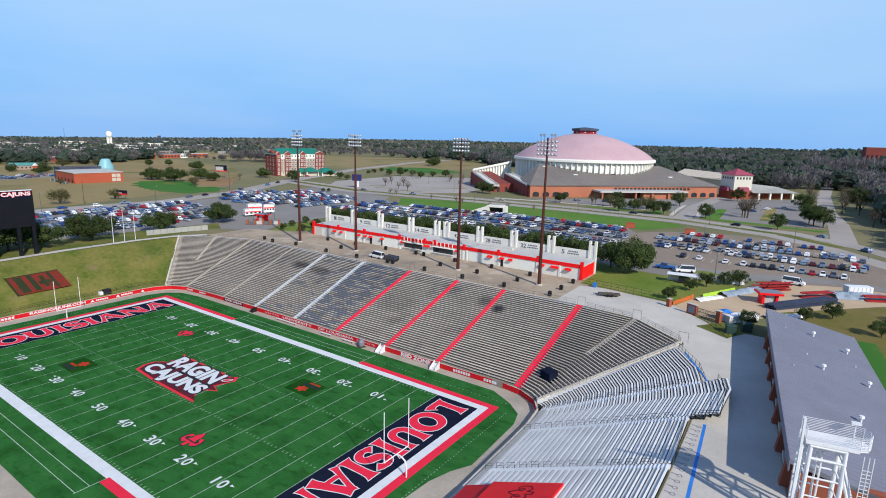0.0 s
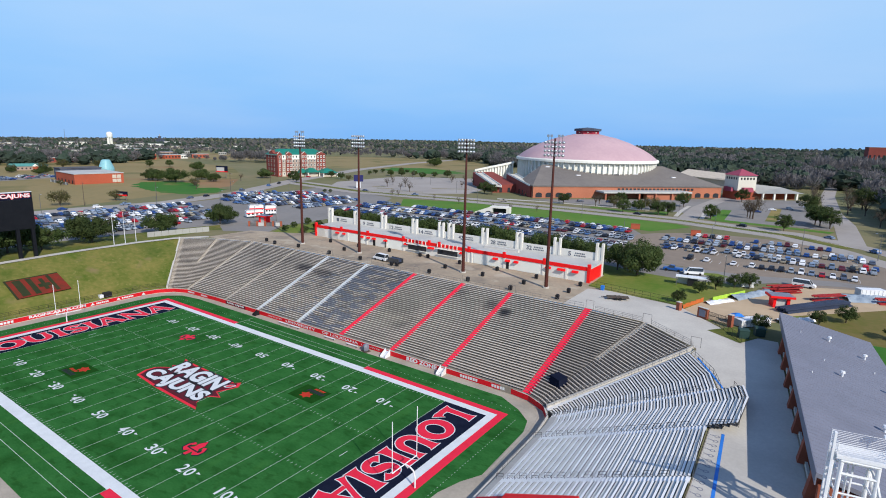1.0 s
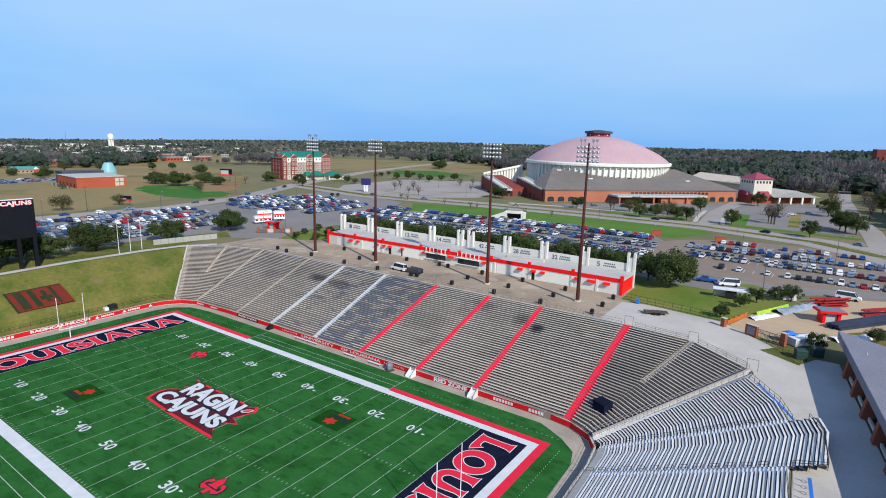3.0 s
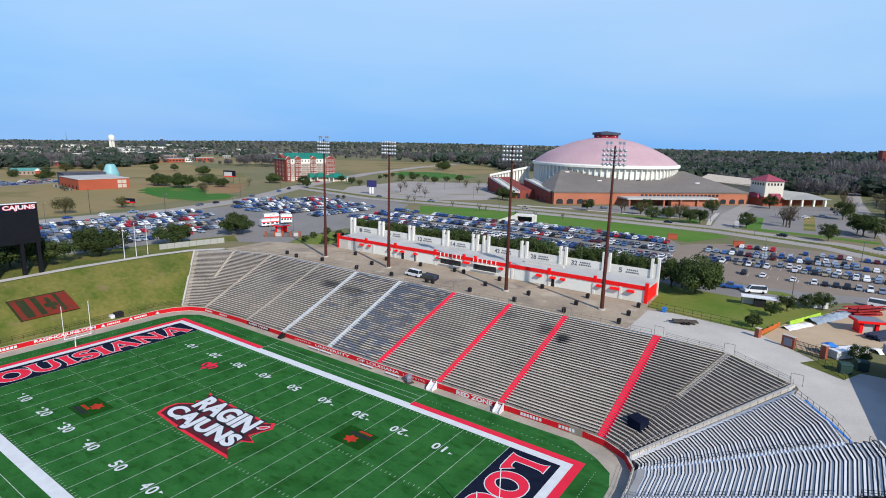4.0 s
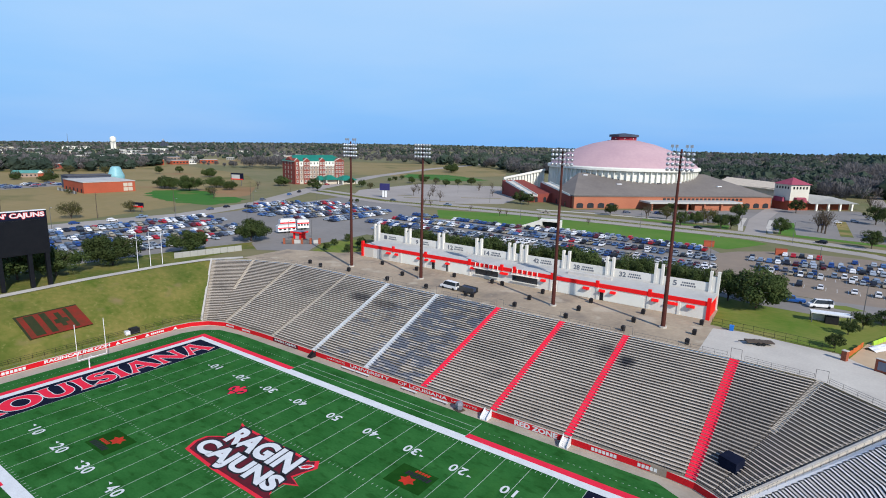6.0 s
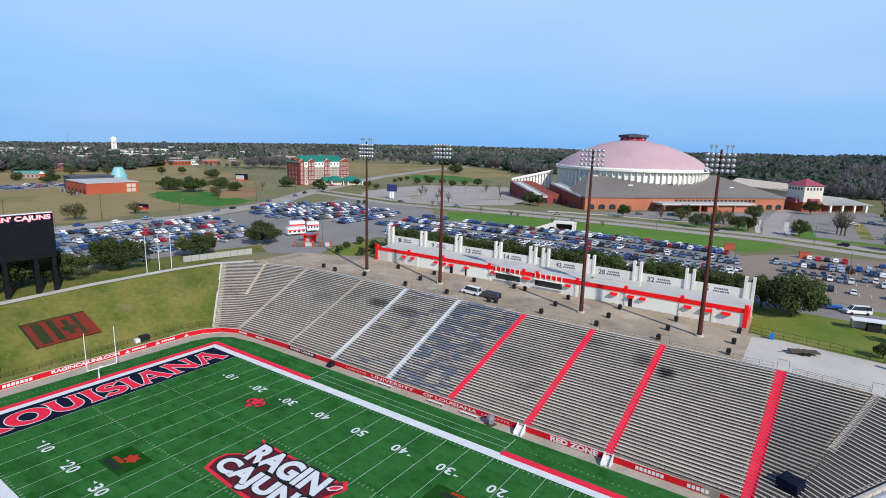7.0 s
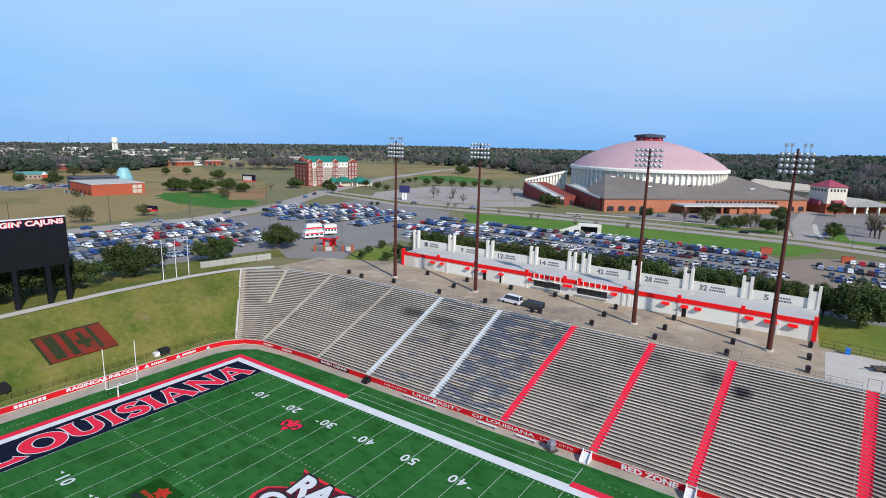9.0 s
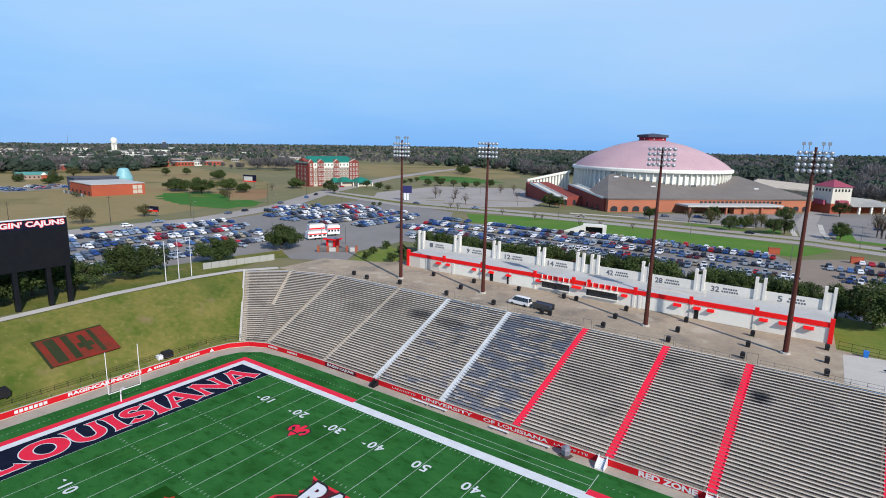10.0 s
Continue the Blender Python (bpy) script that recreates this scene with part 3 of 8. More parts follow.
def ragged(poly, step, amount, seed):
    """The outline cut into short steps, each pushed in or out by a smooth noise."""
    out = []
    for (x0, y0), (x1, y1) in zip(poly, poly[1:] + poly[:1]):
        n = max(1, round(math.dist((x0, y0), (x1, y1)) / step))
        for k in range(n):
            x, y = x0 + (x1 - x0) * k / n, y0 + (y1 - y0) * k / n
            out.append((x + amount * noise.noise(Vector((x * 0.11, y * 0.11, seed))), y + amount * noise.noise(Vector((x * 0.11, y * 0.11, seed + 9)))))
    return out


flat("field_dry", [(-206, -40), (-204, 60), (-222, 112), (-246, 178), (-320, 240), (-420, 300), (-640, 345), (-900, 420), (-900, 60), (-420, -40)], "dry", "wide field of dry tan grass beyond the road", "field", 0.02)
flat("field_behind", [(-640, 360), (-520, 420), (-372, 385), (-262, 430), (-240, 520), (-300, 640), (-400, 700), (-590, 640), (-800, 500)], "dry", "wide field of dry tan grass behind the brick hotel", "field", 0.02)
flat("lawn", ragged([(-273, 127), (-251, 121), (-232, 125), (-217, 130), (-216, 145), (-225, 160), (-240, 163), (-252, 158), (-284, 173), (-309, 170), (-312, 152), (-298, 135)], 3, 5, 2.0), "lawn_vivid", "bright green lawn with trees beside the road", "lawn", 0.05)
flat("lawn_strip", [(-112, 206), (-81, 217.5), (-37, 221.5), (20, 221), (44, 219), (52, 214), (44, 196), (40, 188), (31, 190), (-44, 185), (-92, 179)], "lawn_mid", "long green verge between the car park and the avenue", "lawn", 0.05)
flat("lawn_side", [(51, 82), (75, 80), (83, 72), (100, 84), (96, 104), (74, 112), (44, 112), (51, 97)], "grass_green", "green lawn beside the stadium concourse", "lawn", 0.05)
flat("lawn_back", [(110, 74), (118, 40), (132, 30), (150, 110), (96, 108), (96, 84)], "lawn_rough", "rough lawn of brown and green grass behind the field house", "lawn", 0.04)
strip("lawn_edge", [(112.6, 76), (115.3, 54), (118.1, 30), (119.6, 18)], 4.4, "lawn_vivid", "bright green strip of grass along the field house", "lawn", 0.07)
flat("lawn_west", [(-91, 40), (-96, 66), (-84, 84), (-70, 100), (-100, 96), (-108, 60), (-112, 20), (-110, -50), (-91, -50), (-92, 14)], "grass", "strip of lawn with trees behind the far bank", "lawn", 0.04)
flat("lawn_corner", [(-75, 79), (-60, 78), (-58, 98), (-82, 106), (-82, 92)], "grass_green", "patch of rough lawn with shrubs beside the concourse", "lawn", 0.05)
flat("car_park_west", [(-110, -40), (-112, 22), (-107, 58), (-102, 84), (-84, 106), (-88, 150), (-120, 205), (-200, 226), (-188, 150), (-180, 96), (-184, 20), (-180, -40)], "asphalt", "grey asphalt car park full of parked cars", "car park", 0.03)
flat("car_park_north", [(-86, 118), (-92, 176), (-44, 186), (30, 193), (44, 170), (52, 116)], "asphalt", "long grey asphalt car park behind the stadium building", "car park", 0.034)
flat("car_park_east", [(44, 126), (38, 176), (44, 186), (60, 200), (88, 202), (112, 194), (124, 166), (136, 128), (110, 118), (84, 124)], "asphalt_tan", "tan gravel and asphalt car park with painted bays", "car park", 0.036)
flat("yard", [(76.5, 76.5), (80, 90), (87, 104), (93, 118), (112, 127), (150, 122), (118, 110), (98, 88), (95, 80), (88, 72), (82, 73)], "dirt", "bare tan dirt yard with stacked steel", "yard", 0.06)
flat("service_lane", [(44, 112), (56, 108), (72, 107), (84, 112), (92, 120), (108, 128), (140, 128), (140, 133), (106, 134), (86, 126), (70, 124), (46, 124)], "asphalt", "grey asphalt lane beside the lawn", "road", 0.066)
flat("lane_island", [(73, 117), (78, 116.5), (81, 119), (77, 121.5), (73.5, 120)], "grass_green", "small grass island in the lane", "lawn", 0.09)
flat("gate_lawn", [(83.8, 64.8), (88, 70.5), (94.3, 72), (93, 66), (90.4, 60.6)], "grass", "small triangle of worn grass beside the gate", "lawn", 0.125)
flat("dome_car_park", [(-226, 262), (-206, 236), (-140, 222), (-100, 262), (-112, 312), (-170, 384), (-232, 345)], "road", "wide and nearly empty pale grey car park", "car park", 0.04)
flat("dome_court", [(-56, 262), (36, 268), (60, 250), (104, 250), (108, 300), (88, 400), (46, 372), (-14, 306)], "asphalt", "grey asphalt court and parking in front of the arena", "car park", 0.04)
flat("museum_car_park", [(-408, 79), (-420, 129), (-390, 131), (-376, 83)], "asphalt", "small asphalt car park beside the museum", "car park", 0.04)
flat("entrance_drive", [(-90.8, 68.4), (-76.4, 78.5), (-84, 92), (-84, 106), (-112, 130), (-126, 112), (-112, 88), (-103, 75)], "asphalt", "grey asphalt drive from the car park to the stadium gate", "road", 0.064)
flat("pale_path", [(-70, 248), (-40, 256), (20, 262), (20, 265.5), (-42, 260), (-72, 253)], "concrete", "pale concrete path in front of the arena", "path", 0.06)
flat("field_green", ragged([(-300, 402), (-238, 402), (-212, 440), (-290, 480), (-330, 450)], 6, 8, 3.0), "lawn_vivid", "bright green field behind the pale car park", "field", 0.05)
ISLANDS = [((-169, 246), (-158, 251)), ((-150, 239), (-139, 245)), ((-136, 242), (-128, 248)), ((-140, 274), (-117, 290)), ((-181, 254), (-171, 258))]
for a, c in ISLANDS:
    strip("lawn_island", [a, c], 2.6, "grass_dry", "narrow dry grass island in the car park", "lawn", 0.07)
strip("road_west", [(-196, -200), (-190, 20), (-191, 60), (-188, 100), (-205, 156), (-252, 236), (-324, 389), (-380, 560), (-450, 900)], 14, "road", "grey asphalt avenue running past the car park", "road")
strip("road_north", [(-250, 240), (-160, 228), (-81, 238), (-15, 241), (44, 240), (94, 226), (116, 206), (144, 161), (204, 62)], 8.5, "road", "far carriageway of the curving grey avenue", "road", 0.064)
strip("road_south", [(-250, 228), (-160, 212), (-81, 223), (-15, 227), (44, 226), (86, 212), (106, 194), (134, 152), (196, 58)], 8.5, "road", "near carriageway of the curving grey avenue", "road", 0.064)
strip("pale_kerb", [(-160, 222.9), (-81, 233.3), (-15, 236.3), (44, 235.4), (91, 221.6), (112, 202.4)], 0.5, "concrete", "pale concrete kerb of the avenue's median", "kerb", 0.11)
strip("pale_kerb", [(-160, 216.8), (-81, 227.7), (-15, 231.7), (44, 230.6), (88, 216)], 0.5, "concrete", "pale concrete kerb of the avenue's median", "kerb", 0.11)
strip("sidewalk", [(37.6, 247), (35, 270), (33, 304)], 2.2, "concrete", "pale concrete sidewalk beside the driveway", "pavement", 0.075)
strip("sidewalk", [(50.2, 247), (47.5, 270), (46, 304)], 2.2, "concrete", "pale concrete sidewalk beside the driveway", "pavement", 0.075)
flat("lawn_island", [(53, 247), (60, 244), (74, 243), (104, 238), (106, 244), (78, 249), (60, 252), (57, 300), (52, 300)], "lawn_mid", "strip of lawn with trees before the arena court", "lawn", 0.06)
flat("lawn_island", [(-10, 250), (32, 247), (31, 262), (26, 264), (24, 252), (-10, 256)], "lawn_mid", "strip of lawn with trees before the arena court", "lawn", 0.06)
flat("lawn_island", [(77, 262), (82, 262), (80, 330), (75, 330)], "grass_dry", "narrow dry grass island in the car park", "lawn", 0.06)
strip("road_median", [(-240, 233), (-160, 220), (-81, 230.5), (-15, 234), (44, 233), (90, 219), (110, 200)], 6.4, "grass", "grass median of the avenue with small bare trees", "lawn", 0.09)
strip("road_side", [(112, 202), (110, 276), (105, 330), (102, 454), (110, 900)], 9, "road", "straight grey road running away through trees", "road", 0.068)
strip("driveway", [(44, 244), (40, 300), (42, 380)], 9, "road", "light concrete driveway to the arena", "road", 0.07)
flat("concourse", [(-84, 58), (-78, 57.7), (-64, 62.5), (-42, 63.4), (59, 63.2), (72.5, 61.4), (83.9, 52.3), (84.2, 51.2), (83.7, 48.7), (88.6, 41.0), (90.5, 35.1), (91.6, 30.9), (91.5, 21), (92, 6), (92.8, -66), (108, -66), (104, 10), (96, 66), (88, 66), (82, 72), (75, 79), (51.5, 82.5), (51, 97), (-58, 97), (-66, 84), (-84, 76)], "concourse", "worn tan concrete concourse behind the stands", "pavement", 0.08)
flat("concourse_new", [(59.3, 63.3), (72.5, 61.5), (84, 52.4), (84.3, 51.2), (83.8, 48.8), (88.7, 41.1), (90.6, 35.2), (91.7, 31), (91.6, 21), (92.1, 6), (92.9, -66), (106, -66), (103.5, 10), (96.5, 66), (88, 66), (82, 72), (75, 79), (58, 81.5), (52.5, 80), (52.5, 64)], "concrete", "pale new concrete concourse behind the end stand", "pavement", 0.1)


# ---- the sunken bowl: turf, apron, wall, bank ----
FLOOR = [(-66.2, -40), (-66.2, 24), (-65.3, 28.2), (-62.7, 31.8), (-58.5, 33.8), (-44, 34.6), (54, 34.8), (58.6, 34.1), (62.6, 32), (64.7, 28.9), (65.5, 23), (66.6, -40)]
tagged(Build().sheet([*FLOOR][::-1], -0.02).part("apron", "apron"), "tan concrete apron round the playing field", "pavement", kind="structure")
TURF = [(-62.6, -34), (-62.6, 24), (-61.2, 28.2), (-57.5, 31.4), (-50, 32.5), (53.5, 32.7), (58.6, 30), (61.8, 27.2), (62.9, 23.5), (63.5, 8.5), (61.8, 5.2), (60.6, 1.2), (60.2, -4), (60.2, -34)]
turf = tagged(Build().sheet(TURF[::-1], 0.0).part("playing_field", "turf"), "green artificial turf football field with white markings", "field", kind="structure")


def front_wall():
    b = Build()
    n = len(FLOOR)
    out = []
    for i, p in enumerate(FLOOR):
        a, c = FLOOR[max(0, i - 1)], FLOOR[min(n - 1, i + 1)]
        d = Vector((c[0] - a[0], c[1] - a[1])).normalized()
        out.append((p[0] - d.y * 0.3, p[1] + d.x * 0.3))
    for i in range(n - 1):
        p, q, s, r = FLOOR[i], FLOOR[i + 1], out[i + 1], out[i]
        h0, h1 = (1.25 if k < 11 else 0.62 for k in (i, i + 1))
        b.hexa([(*p, -0.02), (*q, -0.02), (*s, -0.02), (*r, -0.02)], [(*p, h0), (*q, h1), (*s, h1), (*r, h0)])
    return tagged(b.part("wall_field", "concrete"), "low concrete wall with red banners round the field", "wall", kind="structure")


wall = front_wall()


def make_bank():
    b = Build()
    n = 26
    low = [lerp2((-66.5, -66), (-66.5, 24), i / n) for i in range(n)] + [(-66.4, 25), (-65.4, 28.6), (-64.2, 30.6)]
    high = [(float(np.interp(y, [-66, -8, 14.5, 36], [-86.3, -87.3, -90.1, -90.6])), y) for i in range(n) for y in (-66 + 102 * i / n,)] + [(-90.6, 36), (-89.9, 43), (-88.7, 49.7)]
    k = 12
    p = []
    for a, c in zip(low, high):
        for j in range(k + 1):
            t = j / k
            x, y = lerp2(a, c, t)
            p.append((x, y, 1.15 + (G + 0.05 - 1.15) * (t + 0.06 * math.sin(math.pi * t)) + (0.25 * noise.noise(Vector((x * 0.12, y * 0.12, 0))) if 0 < j < k else 0)))
    m = k + 1
    b.add(p, [(i * m + j, (i + 1) * m + j, (i + 1) * m + j + 1, i * m + j + 1) for i in range(len(low) - 1) for j in range(k)])
    tagged(b.part("grass_bank", "grass", smooth=True), "sloping grass bank behind the far end zone", "bank", kind="structure")
    strip("bank_path", [(-87.5, -66), (-88.5, -8), (-91.2, 14), (-91.6, 36), (-89.8, 48), (-84, 58)], 2.8, "concrete", "narrow pale concrete path along the top of the bank", "path", 0.12)


make_bank()
near = Build().add([(-66.5, -40, -0.02), (66.9, -40, -0.02), (67.0, -40, 1.2), (92.6, -64, G), (93, -66.2, G), (-86.3, -66.2, G), (-66.5, -40, 1.2)], [(0, 1, 2, 3, 4, 5, 6)])
near.add([(66.6, -38, -0.05), (67.0, -41, -0.05), (92.9, -66.2, -0.05), (92.9, -60, -0.05)], [(0, 1, 2, 3)])
near.add([(66.9, -38.2, -0.02), (92.5, -62.2, -0.02), (92.5, -62.2, G + 0.1), (66.9, -38.2, 1.4)], [(0, 1, 2, 3)])
near.add([(92.5, -62.2, 0), (93, -66.2, 0), (93, -66.2, G), (92.5, -62.2, G + 0.1)], [(0, 1, 2, 3)])
near.add([(66.9, -38.2, 1.3), (92.5, -62.2, G), (93, -66.2, G), (66.9, -40, 1.2)], [(0, 1, 2, 3)])
tagged(near.part("bank_near", "concrete"), "plain concrete slope on the near side of the field", "bank", kind="structure")
under = Build().sheet([(60, 36), (60, 64), (96, 64), (96, -68), (60, -68)], -0.3)
under.sheet([(-92, 30), (-92, 64), (62, 64), (62, 33)], -0.3)
under.sheet([(-92, -68), (-92, 60), (-60, 60), (-60, -68)], -0.3)
tagged(under.part("foundation_slab", "concrete"), "rough concrete slab below the stands", "foundation", kind="structure")


# ---- field markings ----
YD = 0.9144
SIDE, GOAL, END = 26.667 * YD, 50 * YD, 60 * YD


def paint(name, material, boxes, z, label=""):
    b = Build()
    for x0, y0, x1, y1 in boxes:
        b.quad((x0, y0, z), (x1, y0, z), (x1, y1, z), (x0, y1, z))
    return b.part(name, material, turf, label)


for x in range(-50, 51, 5):
    paint("yard_line", "line_paint", [(x * YD - 0.04, -SIDE, x * YD + 0.04, SIDE)], 0.012)
ticks = []
for x in range(-49, 50):
    if x % 5:
        for y in (-SIDE + 0.1, SIDE - 0.75, -6.1 - 0.61, 6.1):
            ticks.append((x * YD - 0.04, y + 0.05, x * YD + 0.04, y + 0.5))
paint("hash_marks", "line_paint", ticks, 0.012)
paint("sideline_band", "white_paint", [(-23, SIDE, 23, SIDE + 1.9), (-23, -SIDE - 1.9, 23, -SIDE)], 0.012, "broad white sideline band")
white, red = [], []
for s in (-1, 1):
    for x0, x1 in ((-END - 1.5, -23), (23, END + 1.5)):
        white.append((x0, min(s * SIDE, s * (SIDE + 1.5)), x1, max(s * SIDE, s * (SIDE + 1.5))))
    for x0, x1 in ((-END - 3, -23), (23, END + 3)):
        red.append((x0, min(s * (SIDE + 1.5), s * (SIDE + 2.9)), x1, max(s * (SIDE + 1.5), s * (SIDE + 2.9))))
    white.append((min(s * END, s * (END + 1.5)), -SIDE, max(s * END, s * (END + 1.5)), SIDE))
    red.append((min(s * (END + 1.5), s * (END + 3)), -SIDE - 1.5, max(s * (END + 1.5), s * (END + 3)), SIDE + 1.5))
paint("border_white", "white_paint", white, 0.012, "white border band")
paint("border_red", "pink_red", red, 0.012, "red outer border band")
thin = []
for y in (SIDE + 3.75, SIDE + 5.4, -SIDE - 4.1, -SIDE - 6.0):
    thin.append((-22.86, y - 0.045, 22.86, y + 0.045))
for x in (-23, 23):
    thin += [(x - 0.06, SIDE + 1.9, x + 0.06, SIDE + 7.2), (x - 0.06, -SIDE - 6.2, x + 0.06, -SIDE - 1.9)]
paint("team_area_lines", "line_paint", thin, 0.012)
dashes = []
for i in range(60):
    for x in (-58 + i * 1.95, -57.02 + i * 1.95):
        if abs(x) > 24:
            dashes.append((x, SIDE + 4.9, x + 0.28, SIDE + 4.98))
for i in range(34):
    for y in (-SIDE + i * 1.5, -SIDE + 0.75 + i * 1.5):
        dashes += [(-END - 5.28, y, -END - 5.2, y + 0.26), (END + 5.02, y, END + 5.1, y + 0.26)]
paint("restraint_dashes", "line_paint", dashes, 0.012)
def ribbon(b, pts, widths, z, grow=0.0, closed=False):
    """A flat painted stroke of changing width along a line of points."""
    n = len(pts)
    left, right = [], []
    for i, p in enumerate(pts):
        a = pts[(i - 1) % n] if closed or i else p
        c = pts[(i + 1) % n] if closed or i < n - 1 else p
        d = Vector((c[0] - a[0], c[1] - a[1])).normalized()
        h = widths[i] / 2 + grow
        q = Vector(p)
        if not closed and i in (0, n - 1):
            q = q + d * (grow if i else -grow)
        left.append((q.x - d.y * h, q.y + d.x * h, z))
        right.append((q.x + d.y * h, q.y - d.x * h, z))
    for i in range(n if closed else n - 1):
        j = (i + 1) % n
        b.quad(right[i], right[j], left[j], left[i])


def stem(x0, y0, x1, y1, w, flare=1.8):
    """A straight stroke with flared ends."""
    ks = (0, 0.05, 0.13, 0.3, 0.7, 0.87, 0.95, 1)
    return [(x0 + (x1 - x0) * k, y0 + (y1 - y0) * k) for k in ks], [w * f for f in (flare, 1 + (flare - 1) * 0.55, 1 + (flare - 1) * 0.18, 1, 1, 1 + (flare - 1) * 0.18, 1 + (flare - 1) * 0.55, flare)], False


def glyph(c):
    """The strokes of one flared serif capital in a box one unit high, and its width."""
    arc = lambda cx, cy, rx, ry, a0, a1, n: [(cx + rx * math.cos(radians(a0 + (a1 - a0) * i / n)), cy + ry * math.sin(radians(a0 + (a1 - a0) * i / n))) for i in range(n + 1)]
    if c == "L":
        return [stem(0.2, 0, 0.2, 1, 0.22), ([(0.22, 0.1), (0.5, 0.1), (0.64, 0.12), (0.72, 0.19)], [0.2, 0.19, 0.24, 0.36], False)], 0.8
    if c == "O":
        pts = arc(0.5, 0.5, 0.385, 0.41, 0, 360, 32)[:-1]
        return [(pts, [0.19 + 0.09 * abs(math.cos(2 * math.pi * i / 32)) for i in range(32)], True)], 1.0
    if c == "U":
        pts = [(0.18, 1), (0.18, 0.94), (0.18, 0.8)] + arc(0.46, 0.4, 0.28, 0.3, 180, 360, 14) + [(0.74, 0.8), (0.74, 0.94), (0.74, 1)]
        return [(pts, [0.4, 0.28, 0.23] + [0.23 - 0.02 * math.sin(math.pi * i / 14) for i in range(15)] + [0.15, 0.2, 0.32], False)], 0.93
    if c == "I":
        return [stem(0.2, 0, 0.2, 1, 0.23)], 0.4
    if c == "S":
        pts = arc(0.38, 0.715, 0.235, 0.2, 28, 250, 14) + arc(0.36, 0.295, 0.26, 0.21, 62, -152, 14)
        n = len(pts)
        return [(pts, [0.3 - 0.14 * min(1, i / 3) if i < 4 else 0.3 - 0.14 * min(1, (n - 1 - i) / 3) if i > n - 5 else 0.17 + 0.1 * math.sin(math.pi * i / n) ** 4 for i in range(n)], False)], 0.72
    if c == "A":
        return [stem(0.1, 0, 0.44, 0.98, 0.13, 1.9), stem(0.88, 0, 0.48, 1, 0.24, 1.45), ([(0.28, 0.32), (0.68, 0.32)], [0.13, 0.13], False)], 1.0
    return [stem(0.16, 0, 0.16, 1, 0.14, 1.9), stem(0.84, 0, 0.84, 1, 0.14, 1.9), ([(0.14, 0.98), (0.84, 0.04)], [0.25, 0.25], False)], 1.0


def end_zone_word(m):
    """LOUISIANA in red flared capitals with a white outline, each letter a part."""
    word = "LOUISIANA"
    size = 6.3
    gap = (46.4 / size - sum(glyph(c)[1] for c in word)) / (len(word) - 1)
    x = -46.4 / 2
    for c in word:
        strokes, w = glyph(c)
        for name, ma, grow, z0 in (("letter_outline", "white_paint", 0.027, 0.0), ("letter", "pink_red", 0.0, 0.012)):
            b = Build()
            b.m = m @ pose(x, -size / 2, 0) @ Matrix.Diagonal((size, size, 1, 1))
            for k, (pts, widths, closed) in enumerate(strokes):
                ribbon(b, pts, widths, z0 + 0.003 * k, grow, closed)
            b.part(name, ma, turf, "red flared capital letter" if ma == "pink_red" else "")
        x += (w + gap) * size


for s in (-1, 1):
    paint("try_mark", "white_paint", [(s * (GOAL - 2.74) - 0.05, -0.9, s * (GOAL - 2.74) + 0.05, 0.9)], 0.014)
    paint("end_zone", "navy", [(min(s * (GOAL + 0.08), s * END), -SIDE, max(s * (GOAL + 0.08), s * END), SIDE)], 0.012, "navy painted end zone")
    m = pose(s * (GOAL + END) / 2, 0, 0.024, 0, 0, -90 * s)
    end_zone_word(m)
for x in range(-40, 41, 10):
    for s in (-1, 1):
        n = str(50 - abs(x))
        for i, dx in ((0, -0.85), (1, 0.85)):
            words("numeral", n[i], "white_paint", turf, pose(x * YD, s * 17.07 * -1, 0.016, 0, 0, 0 if s == 1 else 180) @ pose(dx, 0, 0), 0.42 if n[i] == "1" else 1.15, 1.83, 0.0 if n[i] == "1" else 0.02)
        if x:
            t = 1 if x > 0 else -1
            a, y = x * YD + t * 2.0, -s * 17.07 + s * 0.5
            Build().add([(a, y - 0.25, 0.016), (a + t * 0.8, y, 0.016), (a, y + 0.25, 0.016)], [(0, 1, 2)]).part("arrow", "white_paint", turf)


def logo(name, outline, x, y, size, material, z, stretch=1.0, turn=0):
    b = Build()
    b.m = pose(x, y, z, 0, 0, turn)
    b.add([(px * size * stretch, py * size, 0) for px, py in outline], [tuple(range(len(outline)))])
    return b.part(name, material, turf)


JAG = [(-1.12, -0.5), (-1.22, -0.28), (-1.2, -0.08), (-1.04, 0.05), (-0.9, 0.12), (-1.0, 0.18), (-0.9, 0.32), (-1.1, 0.54), (-0.9, 0.5), (0.62, 0.49), (0.74, 0.46), (0.84, 0.56), (0.97, 0.4), (0.9, 0.2), (0.84, 0.03), (1.08, -0.06), (0.86, -0.17), (0.86, -0.34), (0.93, -0.47), (1.14, -0.59), (0.9, -0.59), (-0.26, -0.57)]
logo("midfield_mark_red", JAG, 0.0, 0.0, 10.2, "red_paint", 0.02)
logo("midfield_mark_dark", [(x * 0.955 - 0.004, y * 0.9) for x, y in JAG], 0.0, 0.0, 10.2, "maroon", 0.026)
lean = Matrix(((1, -0.12, 0, 0), (0, 1, 0, 0), (0, 0, 1, 0), (0, 0, 0, 1)))
